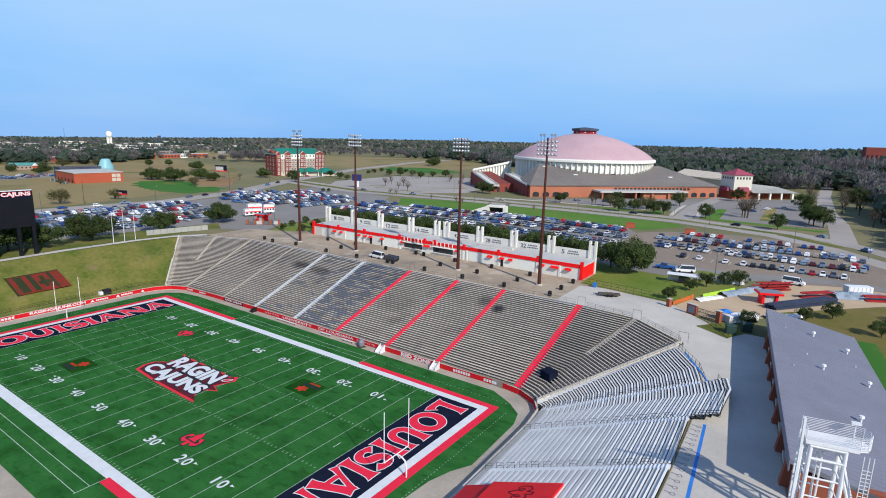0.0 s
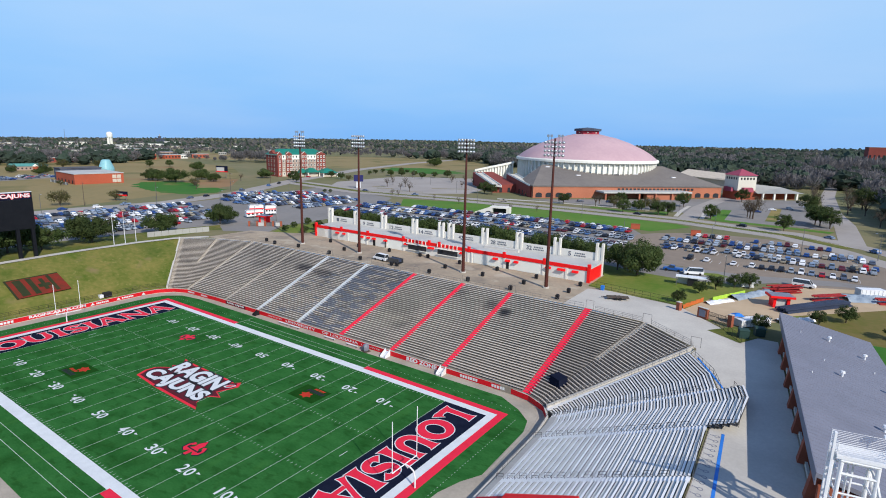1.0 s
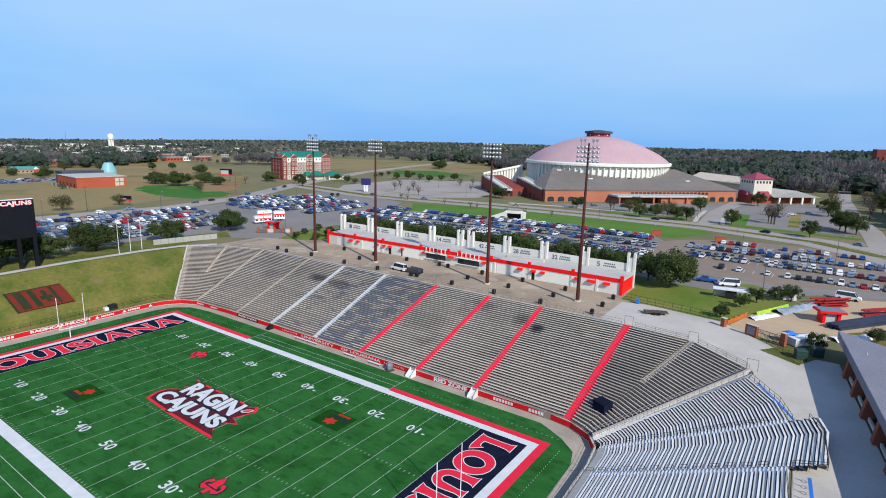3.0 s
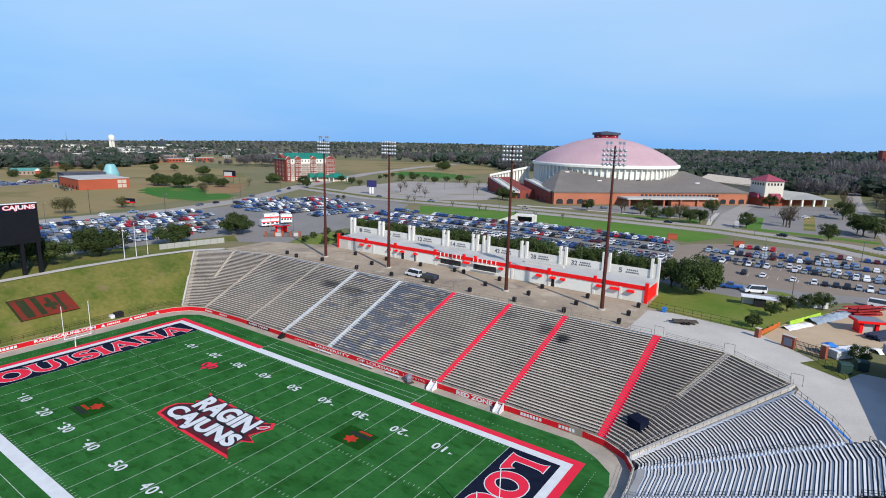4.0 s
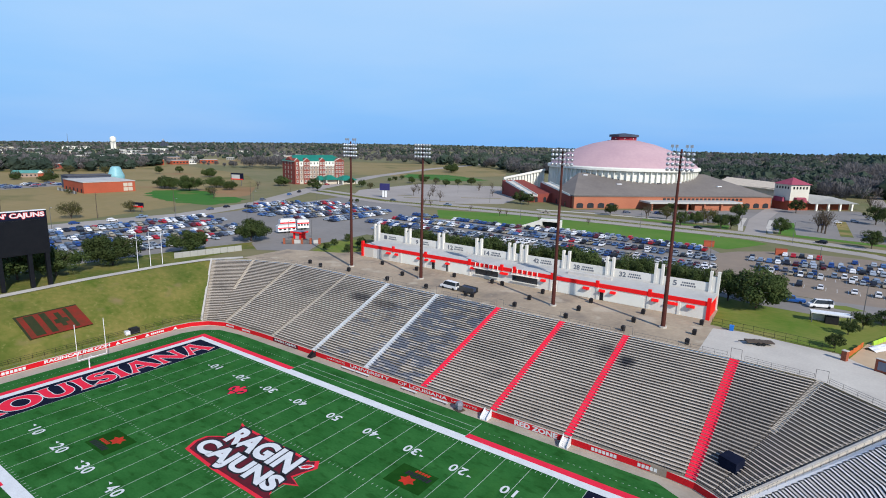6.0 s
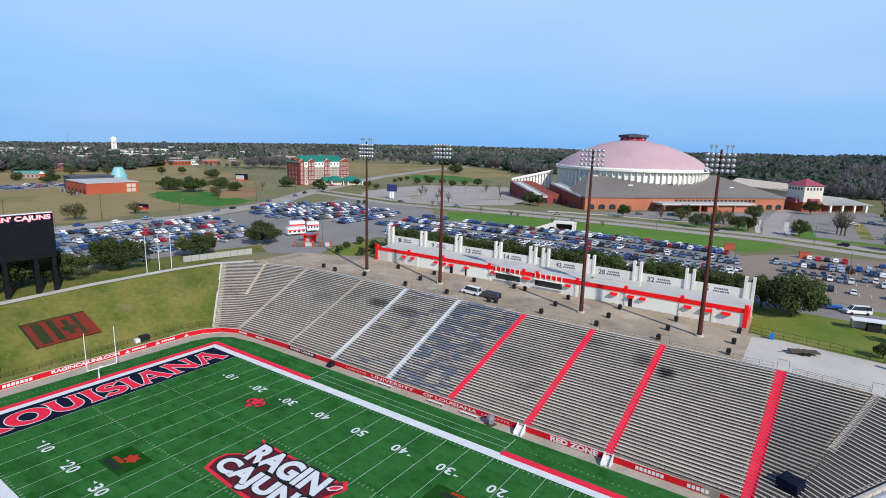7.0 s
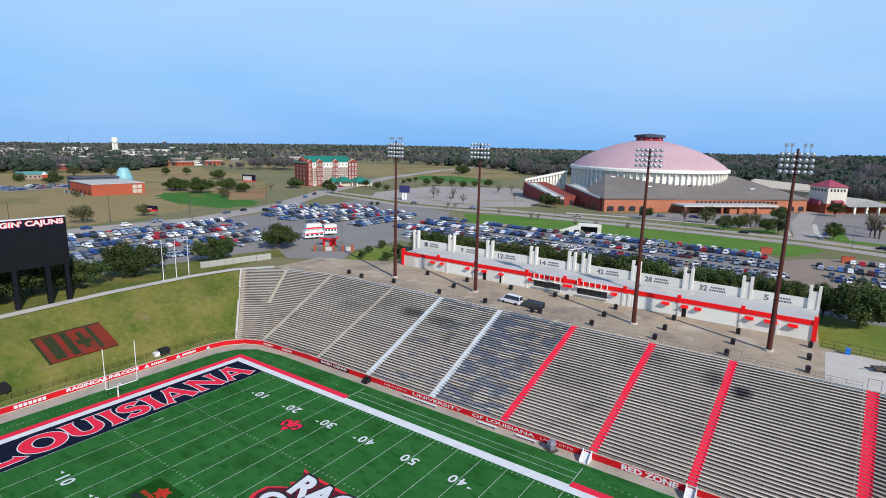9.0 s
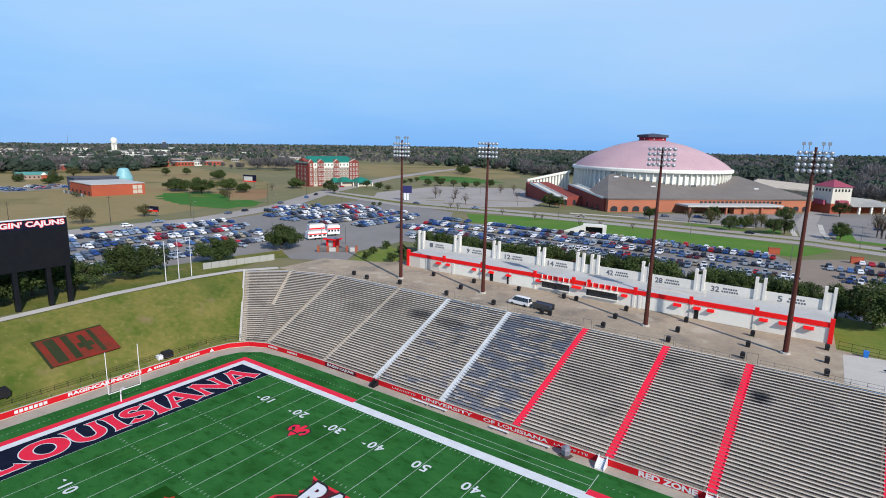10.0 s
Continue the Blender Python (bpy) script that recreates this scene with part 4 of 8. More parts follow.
for body, mx, my, mw, mh in (("RAGIN", -1.2, 2.45, 15.6, 4.1), ("CAJUNS", -1.2, -2.9, 19.0, 4.3)):
    words("midfield_word_edge", body, "black", turf, pose(mx, my, 0.034) @ lean, mw + 0.2, mh + 0.25, 0.1)
    words("midfield_word", body, "white_paint", turf, pose(mx, my, 0.042) @ lean, mw, mh, 0.05, "white slanted word")
logo("midfield_pepper_edge", [(0.0, 0.0), (0.06, 0.11), (0.15, 0.17), (0.2, 0.15), (0.17, 0.05), (0.08, -0.02)], 7.1, 2.6, 10.2, "white_paint", 0.036)
logo("midfield_pepper", [(0.03, 0.02), (0.075, 0.1), (0.15, 0.15), (0.175, 0.135), (0.15, 0.06), (0.08, 0.01)], 7.1, 2.6, 10.2, "red_paint", 0.042)
for x, y in ((-22.9, -11.3), (23.0, 10.8)):
    paint("turf_patch", "turf_dark", [(x - 3.4, y - 2.6, x + 3.4, y + 2.6)], 0.016, "darker green turf patch")
    star = [(1.2 * r * math.cos(i * math.pi / 6 + 0.3), r * math.sin(i * math.pi / 6 + 0.3)) for i in range(12) for r in ((1.0 if i % 2 else 0.62),)]
    logo("patch_star", star, x + (0.4 if x < 0 else -0.2), y + (0.9 if x < 0 else -0.7), 1.25, "star", 0.024)
    blocks("patch_bars", [7], "black", turf, pose(x + (-0.6 if x < 0 else 0.6), y + (-1.6 if x < 0 else 1.0), 0.024), 4.6, 1.0, 0.2)
    blocks("patch_bars", [5], "star", turf, pose(x + (-1.0 if x < 0 else 0.8), y + (-0.5 if x < 0 else 2.0), 0.024), 2.8, 0.6, 0.2)
LILY = [(-0.16, -1.0), (0.16, -1.0), (0.2, -0.45), (0.55, -0.75), (0.95, -0.5), (0.98, 0.0), (0.75, 0.42), (0.42, 0.3), (0.62, 0.05), (0.5, -0.2), (0.3, 0.0), (0.34, 0.45), (0.0, 1.0), (-0.34, 0.45), (-0.3, 0.0), (-0.5, -0.2), (-0.62, 0.05), (-0.42, 0.3), (-0.75, 0.42), (-0.98, 0.0), (-0.95, -0.5), (-0.55, -0.75), (-0.2, -0.45)]
for x, y, t in ((-23.2, 12.7, 180), (23.2, -12.9, 0)):
    logo("lily_dark", LILY, x, y, 2.35, "black", 0.018, 1.0, t)
    logo("lily_red", [(a * 0.88, c * 0.9) for a, c in LILY], x, y, 2.35, "pink_red", 0.024, 1.0, t)
    for sx in (-1, 1):
        lobe = [(0.3 * math.cos(k * math.pi / 5), 0.42 * math.sin(k * math.pi / 5)) for k in range(10)]
        o = logo("lily_lobe", [(a + sx * 1.35, c - 0.35) for a, c in lobe], x, y, 1.0, "black", 0.03, 1.0, t)
    paint("lily_band", "black", [(x - 1.1, y - 0.75, x + 1.1, y - 0.5)], 0.03)


# ---- grandstands ----
ROWS_MAIN, Z0 = 40, 1.35
MAIN = [((-64.3, 30.9), (-88.2, 49.7)), ((-62.0, 32.4), (-77.8, 57.5)), ((-58.6, 34.1), (-63.9, 62.3)), ((-40.3, 34.95), (-41.9, 63.1)), ((-25.2, 34.95), (-26.2, 63.1)), ((-8.6, 35.0), (-9.6, 63.1)), ((7.0, 35.05), (8.4, 63.1)), ((23.3, 35.1), (24.6, 63.1)), ((38.0, 35.1), (38.8, 63.1)), ((57.8, 34.6), (59.0, 62.9)), ((61.3, 33.0), (72.4, 61.2)), ((63.3, 31.6), (83.4, 52.4))]
END_STAND = [((64.1, 30.7), (83.5, 48.6)), ((65.25, 30.0), (88.4, 40.9)), ((65.6, 28.7), (90.3, 35.0)), ((66.0, 26.4), (91.4, 30.8)), ((66.2, 20.4), (91.2, 21.2)), ((66.6, 6.8), (91.8, 7.2)), ((67.0, -38), (92.6, -62))]


def spot(verts, i, k, z):
    a, b = verts[i]
    x, y = lerp2(a, b, k)
    return (x, y, z)


def deck(verts, rows, material, parent, name="deck", z0=Z0, top=G, cut=None, extra=0):
    b = Build()
    rise = (top - z0) / (rows - 1)
    for r in range(rows + extra):
        z = z0 + rise * r
        for i in range(len(verts) - 1):
            if cut and cut(i, r):
                continue
            p, q = spot(verts, i, r / rows, z), spot(verts, i + 1, r / rows, z)
            s, t = spot(verts, i + 1, (r + 1) / rows, z), spot(verts, i, (r + 1) / rows, z)
            low = z - rise if r else 0.0
            b.quad((p[0], p[1], low), (q[0], q[1], low), q, p)
            b.quad(p, q, s, t)
    return b.part(name, material, parent)


def plank_between(b, verts, i, k0, k1, z, thick, trim0, trim1):
    """One board of a row between two aisles, shortened by the aisles' half widths."""
    p0, q0 = Vector(spot(verts, i, k0, z)), Vector(spot(verts, i + 1, k0, z))
    p1, q1 = Vector(spot(verts, i, k1, z)), Vector(spot(verts, i + 1, k1, z))
    d = (q0 - p0).normalized()
    p0, p1, q0, q1 = p0 + d * trim0, p1 + d * trim0, q0 - d * trim1, q1 - d * trim1
    t = Vector((0, 0, thick))
    return b.hexa([p0, q0, q1, p1], [p0 + t, q0 + t, q1 + t, p1 + t])


def aisle(verts, i, rows, width, material, parent, label, k_from=0.0, z0=Z0, top=G):
    b = Build()
    rise = (top - z0) / (rows - 1)
    d = Vector((verts[i + 1][0][0] - verts[i - 1][0][0], verts[i + 1][0][1] - verts[i - 1][0][1], 0)).normalized() * width / 2
    for r in range(int(rows * k_from), rows):
        for h in (0, 1):
            z = z0 + rise * (r + h * 0.5) + 0.03
            a, c = Vector(spot(verts, i, (r + h * 0.5) / rows, z)), Vector(spot(verts, i, (r + 1) / rows, z))
            dn = Vector((0, 0, -rise * 0.5 - 0.03))
            b.hexa([a - d + dn, a + d + dn, c + d + dn, c - d + dn], [a - d, a + d, c + d, c - d])
    return b.part("aisle_stairs", material, parent, label)


stand = empty("grandstand", "long concrete grandstand with weathered wooden benches", "grandstand", kind="structure")
deck(MAIN[:10], ROWS_MAIN, "tread", stand)
# corner rows show more gap, so its shade is put into the deck colour
deck(MAIN[9:], ROWS_MAIN, "tread_gap_shade", stand, "corner_deck")
rise_main = (G - Z0) / (ROWS_MAIN - 1)
TRIMS = {0: 1.0, 1: 0.1, 2: 0.55, 3: 0.45, 4: 0.62, 5: 0.62, 6: 0.62, 7: 0.62, 8: 0.62, 9: 0.8, 10: 0.1, 11: 0.5}
rest = Build()
for i in range(len(MAIN) - 1):
    for r in range(ROWS_MAIN):
        z = Z0 + rise_main * r + 0.36
        t0, t1 = TRIMS[i], TRIMS[i + 1]
        if i == 0 and r > 18 or i == 10 and r > 20:
            t1, t0 = (0.5, t0) if i == 0 else (t1, 0.6)
        if i == 9 and r > 20:
            t1 = 0.6
        if i == 1 and r > 18:
            t0 = 0.5
        if 2 <= i <= 8:
            b = Build()
            plank_between(b, MAIN, i, (r + 0.42) / ROWS_MAIN, (r + 0.82) / ROWS_MAIN, z, 0.05, t0, t1)
            b.part("bench_plank", "plank", stand)
        else:
            plank_between(rest, MAIN, i, (r + (0.42 if i < 9 else 0.46)) / ROWS_MAIN, (r + 0.82) / ROWS_MAIN, z, 0.06, t0, t1)
tagged(rest.part("corner_bench_planks", "plank", stand), kind="stuff")
edge_stairs = Build()
for r in range(ROWS_MAIN):
    z = Z0 + rise_main * r
    plank_between(edge_stairs, MAIN, 0, r / ROWS_MAIN, (r + 0.94) / ROWS_MAIN, z - 0.1, 0.16, 0.1, math.dist(spot(MAIN, 0, r / ROWS_MAIN, 0), spot(MAIN, 1, r / ROWS_MAIN, 0)) - 1.0)
edge_stairs.part("edge_stairs", "cream", stand, "cream concrete stairs along the end of the stand")
aisle(MAIN, 1, ROWS_MAIN, 0.9, "cream", stand, "narrow cream concrete stairs", 0.48)
aisle(MAIN, 2, ROWS_MAIN, 1.1, "cream", stand, "cream concrete stairs")
aisle(MAIN, 3, ROWS_MAIN, 0.9, "cream", stand, "cream concrete stairs")
for i in (4, 5):
    aisle(MAIN, i, ROWS_MAIN, 1.35, "white_paint", stand, "white painted stairs")
for i in (6, 7, 8):
    aisle(MAIN, i, ROWS_MAIN, 1.35, "aisle_red", stand, "red painted stairs")
aisle(MAIN, 9, ROWS_MAIN, 1.7, "aisle_red", stand, "broad red painted stairs")
aisle(MAIN, 10, ROWS_MAIN, 1.1, "cream", stand, "cream concrete stairs", 0.52)
edge_wall = Build()
for i, s in ((0, -1), (11, 1)):
    (ax, ay), (bx, by) = MAIN[i]
    edge_wall.hexa([(ax, ay, 0), (ax + s * 0.35, ay - 0.35, 0), (bx + s * 0.35, by - 0.35, 0), (bx, by, 0)], [(ax, ay, Z0 + 0.55), (ax + s * 0.35, ay - 0.35, Z0 + 0.55), (bx + s * 0.35, by - 0.35, G + 0.55), (bx, by, G + 0.55)])
edge_wall.part("edge_wall", "concrete", stand, "pale concrete edge wall of the stand")

ROWS_END = 28
alu = empty("end_stand", "curved aluminium bleachers behind the near end zone", "grandstand", kind="structure")
cut = lambda i, r: r >= ROWS_END and i not in (2, 3)
# the deck's near-black colour carries the shade in the gaps between planks
deck(END_STAND, ROWS_END, "dark_metal_gap_shade", alu, cut=cut, extra=4)
wedge = Build().hexa([(63.5, 31.3, 0), (64.1, 30.7, 0), (83.5, 48.6, 0), (84.0, 51.2, 0)], [(63.5, 31.3, Z0), (64.1, 30.7, Z0), (83.5, 48.6, G + 0.1), (84.0, 51.2, G + 0.1)])
wedge.part("ramp_wedge", "alu", alu, "pale sloping concrete beside the divider rail")
rise_end = (G - Z0) / (ROWS_END - 1)
TR = {0: 0.3, 1: 0.0, 2: 0.5, 3: 0.0, 4: 0.6, 5: 0.6, 6: 0.0}
for kind_, ka, kb, dz, th, ma in (("seat_plank", 0.62, 0.92, 0.27, 0.05, "alu"), ("foot_plank", 0.1, 0.5, 0.05, 0.04, "alu_blue")):
    for i in range(len(END_STAND) - 1):
        joined = Build()
        for r in range(ROWS_END + 4):
            if cut(i, r) or r < 1 and i > 1:
                continue
            z = Z0 + rise_end * r + dz
            if kind_ == "seat_plank" and i < 5:
                b = Build()
                plank_between(b, END_STAND, i, (r + ka) / ROWS_END, (r + kb) / ROWS_END, z, th, TR[i], TR[i + 1])
                b.part(kind_, ma, alu)
            else:
                plank_between(joined, END_STAND, i, (r + ka) / ROWS_END, (r + kb) / ROWS_END, z, th, TR[i], TR[i + 1])
        if joined.v:
            tagged(joined.part(kind_ + "s", ma, alu), kind="stuff")
walk_ = Build()
for i in range(2, len(END_STAND) - 1):
    ramp = [spot(END_STAND, i, -0.004, Z0 + 0.02), spot(END_STAND, i + 1, -0.004, Z0 + 0.02), spot(END_STAND, i + 1, 1.1 / ROWS_END, Z0 + rise_end * 1.1 + 0.03), spot(END_STAND, i, 1.1 / ROWS_END, Z0 + rise_end * 1.1 + 0.03)]
    walk_.hexa([(x, y, z - 0.25) for x, y, z in ramp], ramp)
    lip = [spot(END_STAND, i, -0.035, 0.6), spot(END_STAND, i + 1, -0.035, 0.6)]
    walk_.quad(lip[0], lip[1], (ramp[1][0], ramp[1][1], Z0), (ramp[0][0], ramp[0][1], Z0))
walk_.part("front_walk", "concrete", alu, "pale concrete walk along the foot of the bleachers")
for i in (2, 4, 5):
    aisle(END_STAND, i, ROWS_END, 1.1, "alu", alu, "aluminium aisle stairs")


def railing(name, line, height, parent, post=2.0, bars=(0.5, 1.0), r=0.03, material="rail", label=""):
    """Posts and rails along a line of points."""
    b = Build()
    for a, c in zip(line, line[1:]):
        a, c = Vector(a), Vector(c)
        n = max(1, int((c - a).length / post))
        for k in bars:
            b.tube(a + Vector((0, 0, height * k)), c + Vector((0, 0, height * k)), r, 4)
        for j in range(n + 1):
            p = a.lerp(c, j / n)
            b.tube(p, p + Vector((0, 0, height)), r, 4)
    return b.part(name, material, parent, label)


back = empty("stand_railing", "grey steel pipe railing along the top of the stand", "railing", kind="structure")
gaps = [(-77, -63), (-62, -43), (-40.5, -27.5), (-24.6, -11), (-8, 7), (9.8, 23.4), (26, 37.6), (40.2, 57.6)]
for x0, x1 in gaps:
    y = lambda x: 63.3 if x > -42 else 63.3 + (x + 42) * 0.03 if x > -64 else 62.6 + (x + 64) * 0.35
    railing("rail_section", [(x0, y(x0), G + 0.08), (x1, y(x1), G + 0.08)], 1.1, back)
railing("rail_section", [(60.6, 62.9, G + 0.08), (71.4, 61.5, G + 0.08)], 1.1, back, bars=(0.35, 0.7, 1.0))
railing("rail_section", [(73.6, 60.6, G + 0.08), (83, 53.2, G + 0.08)], 1.1, back, bars=(0.35, 0.7, 1.0))
for x, y in ((-26, 63.3), (-9.5, 63.3), (8.4, 63.3), (24.7, 63.3), (38.9, 63.3), (59.1, 63.1), (72.5, 61.2), (83.8, 52.6)):
    b = Build()
    for dx in (-0.9, 0.9):
        b.tube((x + dx, y + 0.2, G), (x + dx, y + 0.2, G + 2.1), 0.04, 5)
    b.tube((x - 0.9, y + 0.2, G + 2.1), (x + 0.9, y + 0.2, G + 2.1), 0.04, 5)
    b.part("gate_frame", "rail", back)
end_rail = empty("bleacher_railing", "dark steel handrails in the bleacher aisles", "railing", kind="structure")
for i in (2, 4, 5):
    for r in range(0, 26, 2):
        z = Z0 + rise_end * (r + 0.5) + 0.05
        a = spot(END_STAND, i, (r + 0.3) / ROWS_END, z)
        c = spot(END_STAND, i, (r + 1.5) / ROWS_END, z + rise_end)
        railing("handrail", [a, c], 0.95, end_rail, 2.0, (0.55, 1.0), 0.03, "black")
railing("handrail", [(83.9, 48.8, G), (88.8, 41.2, G), (90.7, 35.6, G)], 1.1, end_rail, 1.5, (0.5, 1.0), 0.035, "black")
railing("handrail", [(63.9, 31.0, Z0 + 0.2), (83.8, 50.6, G + 0.2)], 0.9, end_rail, 1.4)
railing("handrail", [(63.2, 31.9, Z0 + 0.5), (83.4, 52.2, G + 0.5)], 0.8, end_rail, 1.4)
railing("handrail", [(92.6, 34.6, G + 1.3), (94.4, 31.0, G + 1.3), (94.9, 21.6, G + 1.3), (91.4, 21.3, G + 0.4)], 1.1, end_rail, 1.5, (0.35, 0.7, 1.0), 0.035, "black")
railing("handrail", [(90.9, 20, G), (92, 7.4, G)], 1.0, end_rail)
low = empty("field_railing", "low dark steel fence on top of the field wall", "railing", kind="structure")
railing("rail_section", [(x, y, 1.25) for x, y in ((-66.4, -40), (-66.4, 24), (-65.4, 28.3), (-62.9, 32), (-58.6, 34), (-44, 34.75), (54, 34.95), (58.7, 34.3))], 0.75, low, 2.4, (1.0,), 0.025)
railing("rail_section", [(x, y, 1.25) for x, y in ((64.9, 28.9), (65.7, 23), (66.4, 8))], 0.9, low, 1.6, (0.5, 1.0), 0.025)
bank_fence = empty("bank_fence", "black chain-link fence at the foot of the bank", "fence", kind="structure")
railing("rail_section", [(-67.6, -40, 1.6), (-67.6, 24, 1.6), (-66.6, 28.2, 1.6), (-64.6, 31, 1.6)], 1.3, bank_fence, 2.2, (0.05, 0.35, 0.68, 1.0), 0.03, "black")


# ---- banners on the field wall ----
def along(s):
    """The point and direction s metres along the wall, from the far end."""
    for a, c in zip(FLOOR, FLOOR[1:]):
        d = math.dist(a, c)
        if s <= d:
            return lerp2(a, c, s / d), math.degrees(math.atan2(c[1] - a[1], c[0] - a[0]))
        s -= d
    return FLOOR[-1], -90


def banner_strip():
    b = Build()
    for a, c in zip(FLOOR[:9], FLOOR[1:10]):
        d = Vector((c[0] - a[0], c[1] - a[1])).normalized()
        o = Vector((d.y, -d.x)) * 0.05
        b.hexa([(a[0], a[1], 0.12), (a[0] + o.x, a[1] + o.y, 0.12), (c[0] + o.x, c[1] + o.y, 0.12), (c[0], c[1], 0.12)], [(a[0], a[1], 1.2), (a[0] + o.x, a[1] + o.y, 1.2), (c[0] + o.x, c[1] + o.y, 1.2), (c[0], c[1], 1.2)])
    return b.part("banner", "banner", wall, "long glossy red vinyl banner")


banner_strip()


def on_wall(x=None, y=None, z=0.66, proud=0.075):
    """The pose of lettering on the wall that faces the field, at an x on the long side or a y on the far end."""
    if y is not None:
        return pose(-66.2 + proud, y, z, 90, 0, 90)
    yy = np.interp(x, [-58.5, -44, 54, 58.6], [33.8, 34.6, 34.8, 34.1])
    return pose(x, yy - proud, z, 90, 0, 0)


words("banner_words", "RED ZONE", "white_paint", wall, on_wall(32.2), 8.2, 0.85, 0.045, "white words")
words("banner_words", "UNIVERSITY", "white_paint", wall, on_wall(-7.3), 11.4, 0.6, 0.02, "white words")
words("banner_words", "OF LOUISIANA", "white_paint", wall, on_wall(7.0), 12.4, 0.6, 0.02, "white words")
words("banner_words", "LAFAYETTE", "white_paint", wall, on_wall(-17.5), 5.8, 0.34, 0.0, "small white words")
words("banner_words", "LAFAYETTE", "white_paint", wall, on_wall(17.2), 5.8, 0.34, 0.0, "small white words")
words("banner_words", "RAGIN CAJUNS", "white_paint", wall, on_wall(-35.0), 7.8, 0.62, 0.04, "white words")
paint_dark = Build()
paint_dark.m = on_wall(-35, proud=0.066)
paint_dark.quad((-4.7, -0.5, 0), (4.7, -0.5, 0), (4.7, 0.5, 0), (-4.7, 0.5, 0))
paint_dark.part("banner_panel", "maroon", wall)
for x in (44.6, 52.2):
    blocks("banner_bars", [7], "white_paint", wall, on_wall(x), 4.4, 0.6)
blocks("banner_bars", [7], "white_paint", wall, pose(64.95, 25.9, 0.66, 90, 0, -81.5), 3.8, 0.55)
for x in (-56.4, -50.0):
    blocks("banner_bars", [7], "white_paint", wall, pose(x, np.interp(x, [-58.5, -44], [33.8, 34.6]) - 0.08, 0.66, 90, 0, 3.2), 3.2, 0.42)
words("banner_words", "RAGINCAJUNS.COM", "white_paint", wall, on_wall(y=1.4), 13.4, 0.84, 0.045, "white words")
blocks("banner_bars", [7], "white_paint", wall, on_wall(y=-11.2), 5.2, 0.6)
for y in (12.6, 19.6, 26.8):
    blocks("banner_bars", [7], "white_paint", wall, on_wall(y=y) if y < 24 else pose(-65.75, 26.2, 0.66, 90, 0, 77), 3.4, 0.45)
for x, y in ((-66.1, 9.9), (-66.1, 16.9), (-65.8, 24.0)):
    b = Build()
    b.m = pose(x + 0.075, y, 0.7, 90, 0, 90)
    b.add([(-0.6, -0.36, 0), (0.6, -0.36, 0), (0, 0.38, 0)], [(0, 1, 2)])
    b.part("banner_triangle", "white_paint", wall)


# ---- steps from the field up to the stand ----
def field_steps(x, y, material, label):
    e = empty("field_steps", label, "steps", x, y)
    e.scale = (0.62, 0.85, 0.7) if material == "black" else (0.85, 0.95, 0.85)
    b = Build()
    for k in range(6):
        b.box(-0.75, -1.7 + k * 0.3, 0, 0.75, -1.7 + (k + 1) * 0.3, 0.22 + k * 0.22)
    b.part("treads", material, e)
    for s in (-0.8, 0.8):
        p = Build()
        p.hexa([(s - 0.06, -1.8, 0), (s + 0.06, -1.8, 0), (s + 0.06, 0.1, 0), (s - 0.06, 0.1, 0)], [(s - 0.06, -1.8, 0.6), (s + 0.06, -1.8, 0.6), (s + 0.06, 0.1, 2.0), (s - 0.06, 0.1, 2.0)])
        p.part("side_panel", material, e)


field_steps(22.6, 34.5, "white_metal", "white metal steps from the field to the stand")
field_steps(38.2, 34.5, "alu", "grey metal steps from the field to the stand")
field_steps(-24.6, 34.5, "black", "dark metal steps from the field to the stand")
for x in (-12.6, -8.4, 4.6, 12.2):
    e = empty("team_bench", "long white aluminium team bench beside the field wall", "bench", x, 33.6, -0.02, group="team benches")
    Build().box(-1.9, -0.2, 0.42, 1.9, 0.15, 0.48).part("seat", "white_metal", e)
    for s in (-1.4, 1.4):
        Build().box(s - 0.05, -0.18, 0, s + 0.05, 0.15, 0.42).part("leg", "rail", e)
fan = empty("misting_fan", "large grey wrapped machine on the field apron", "machine", 16.9, 33.4, -0.02, -18)
Build().lathe([(0.55, 0.15), (0.75, 0.4), (0.8, 1.2), (0.6, 1.7), (0.2, 1.85), (0.0, 1.86)], 6).part("cover", "roof_grey", fan)
Build().box(-0.9, -0.8, 0, 0.9, 0.8, 0.16).part("pallet", "bark", fan)
near_rail = empty("near_field_railing", "dark steel rail along the near side of the field", "railing", kind="structure")
railing("rail_section", [(-60, -37.4, -0.02), (64, -37.4, -0.02)], 1.0, near_rail, 2.0, (0.5, 1.0), 0.035, "black")


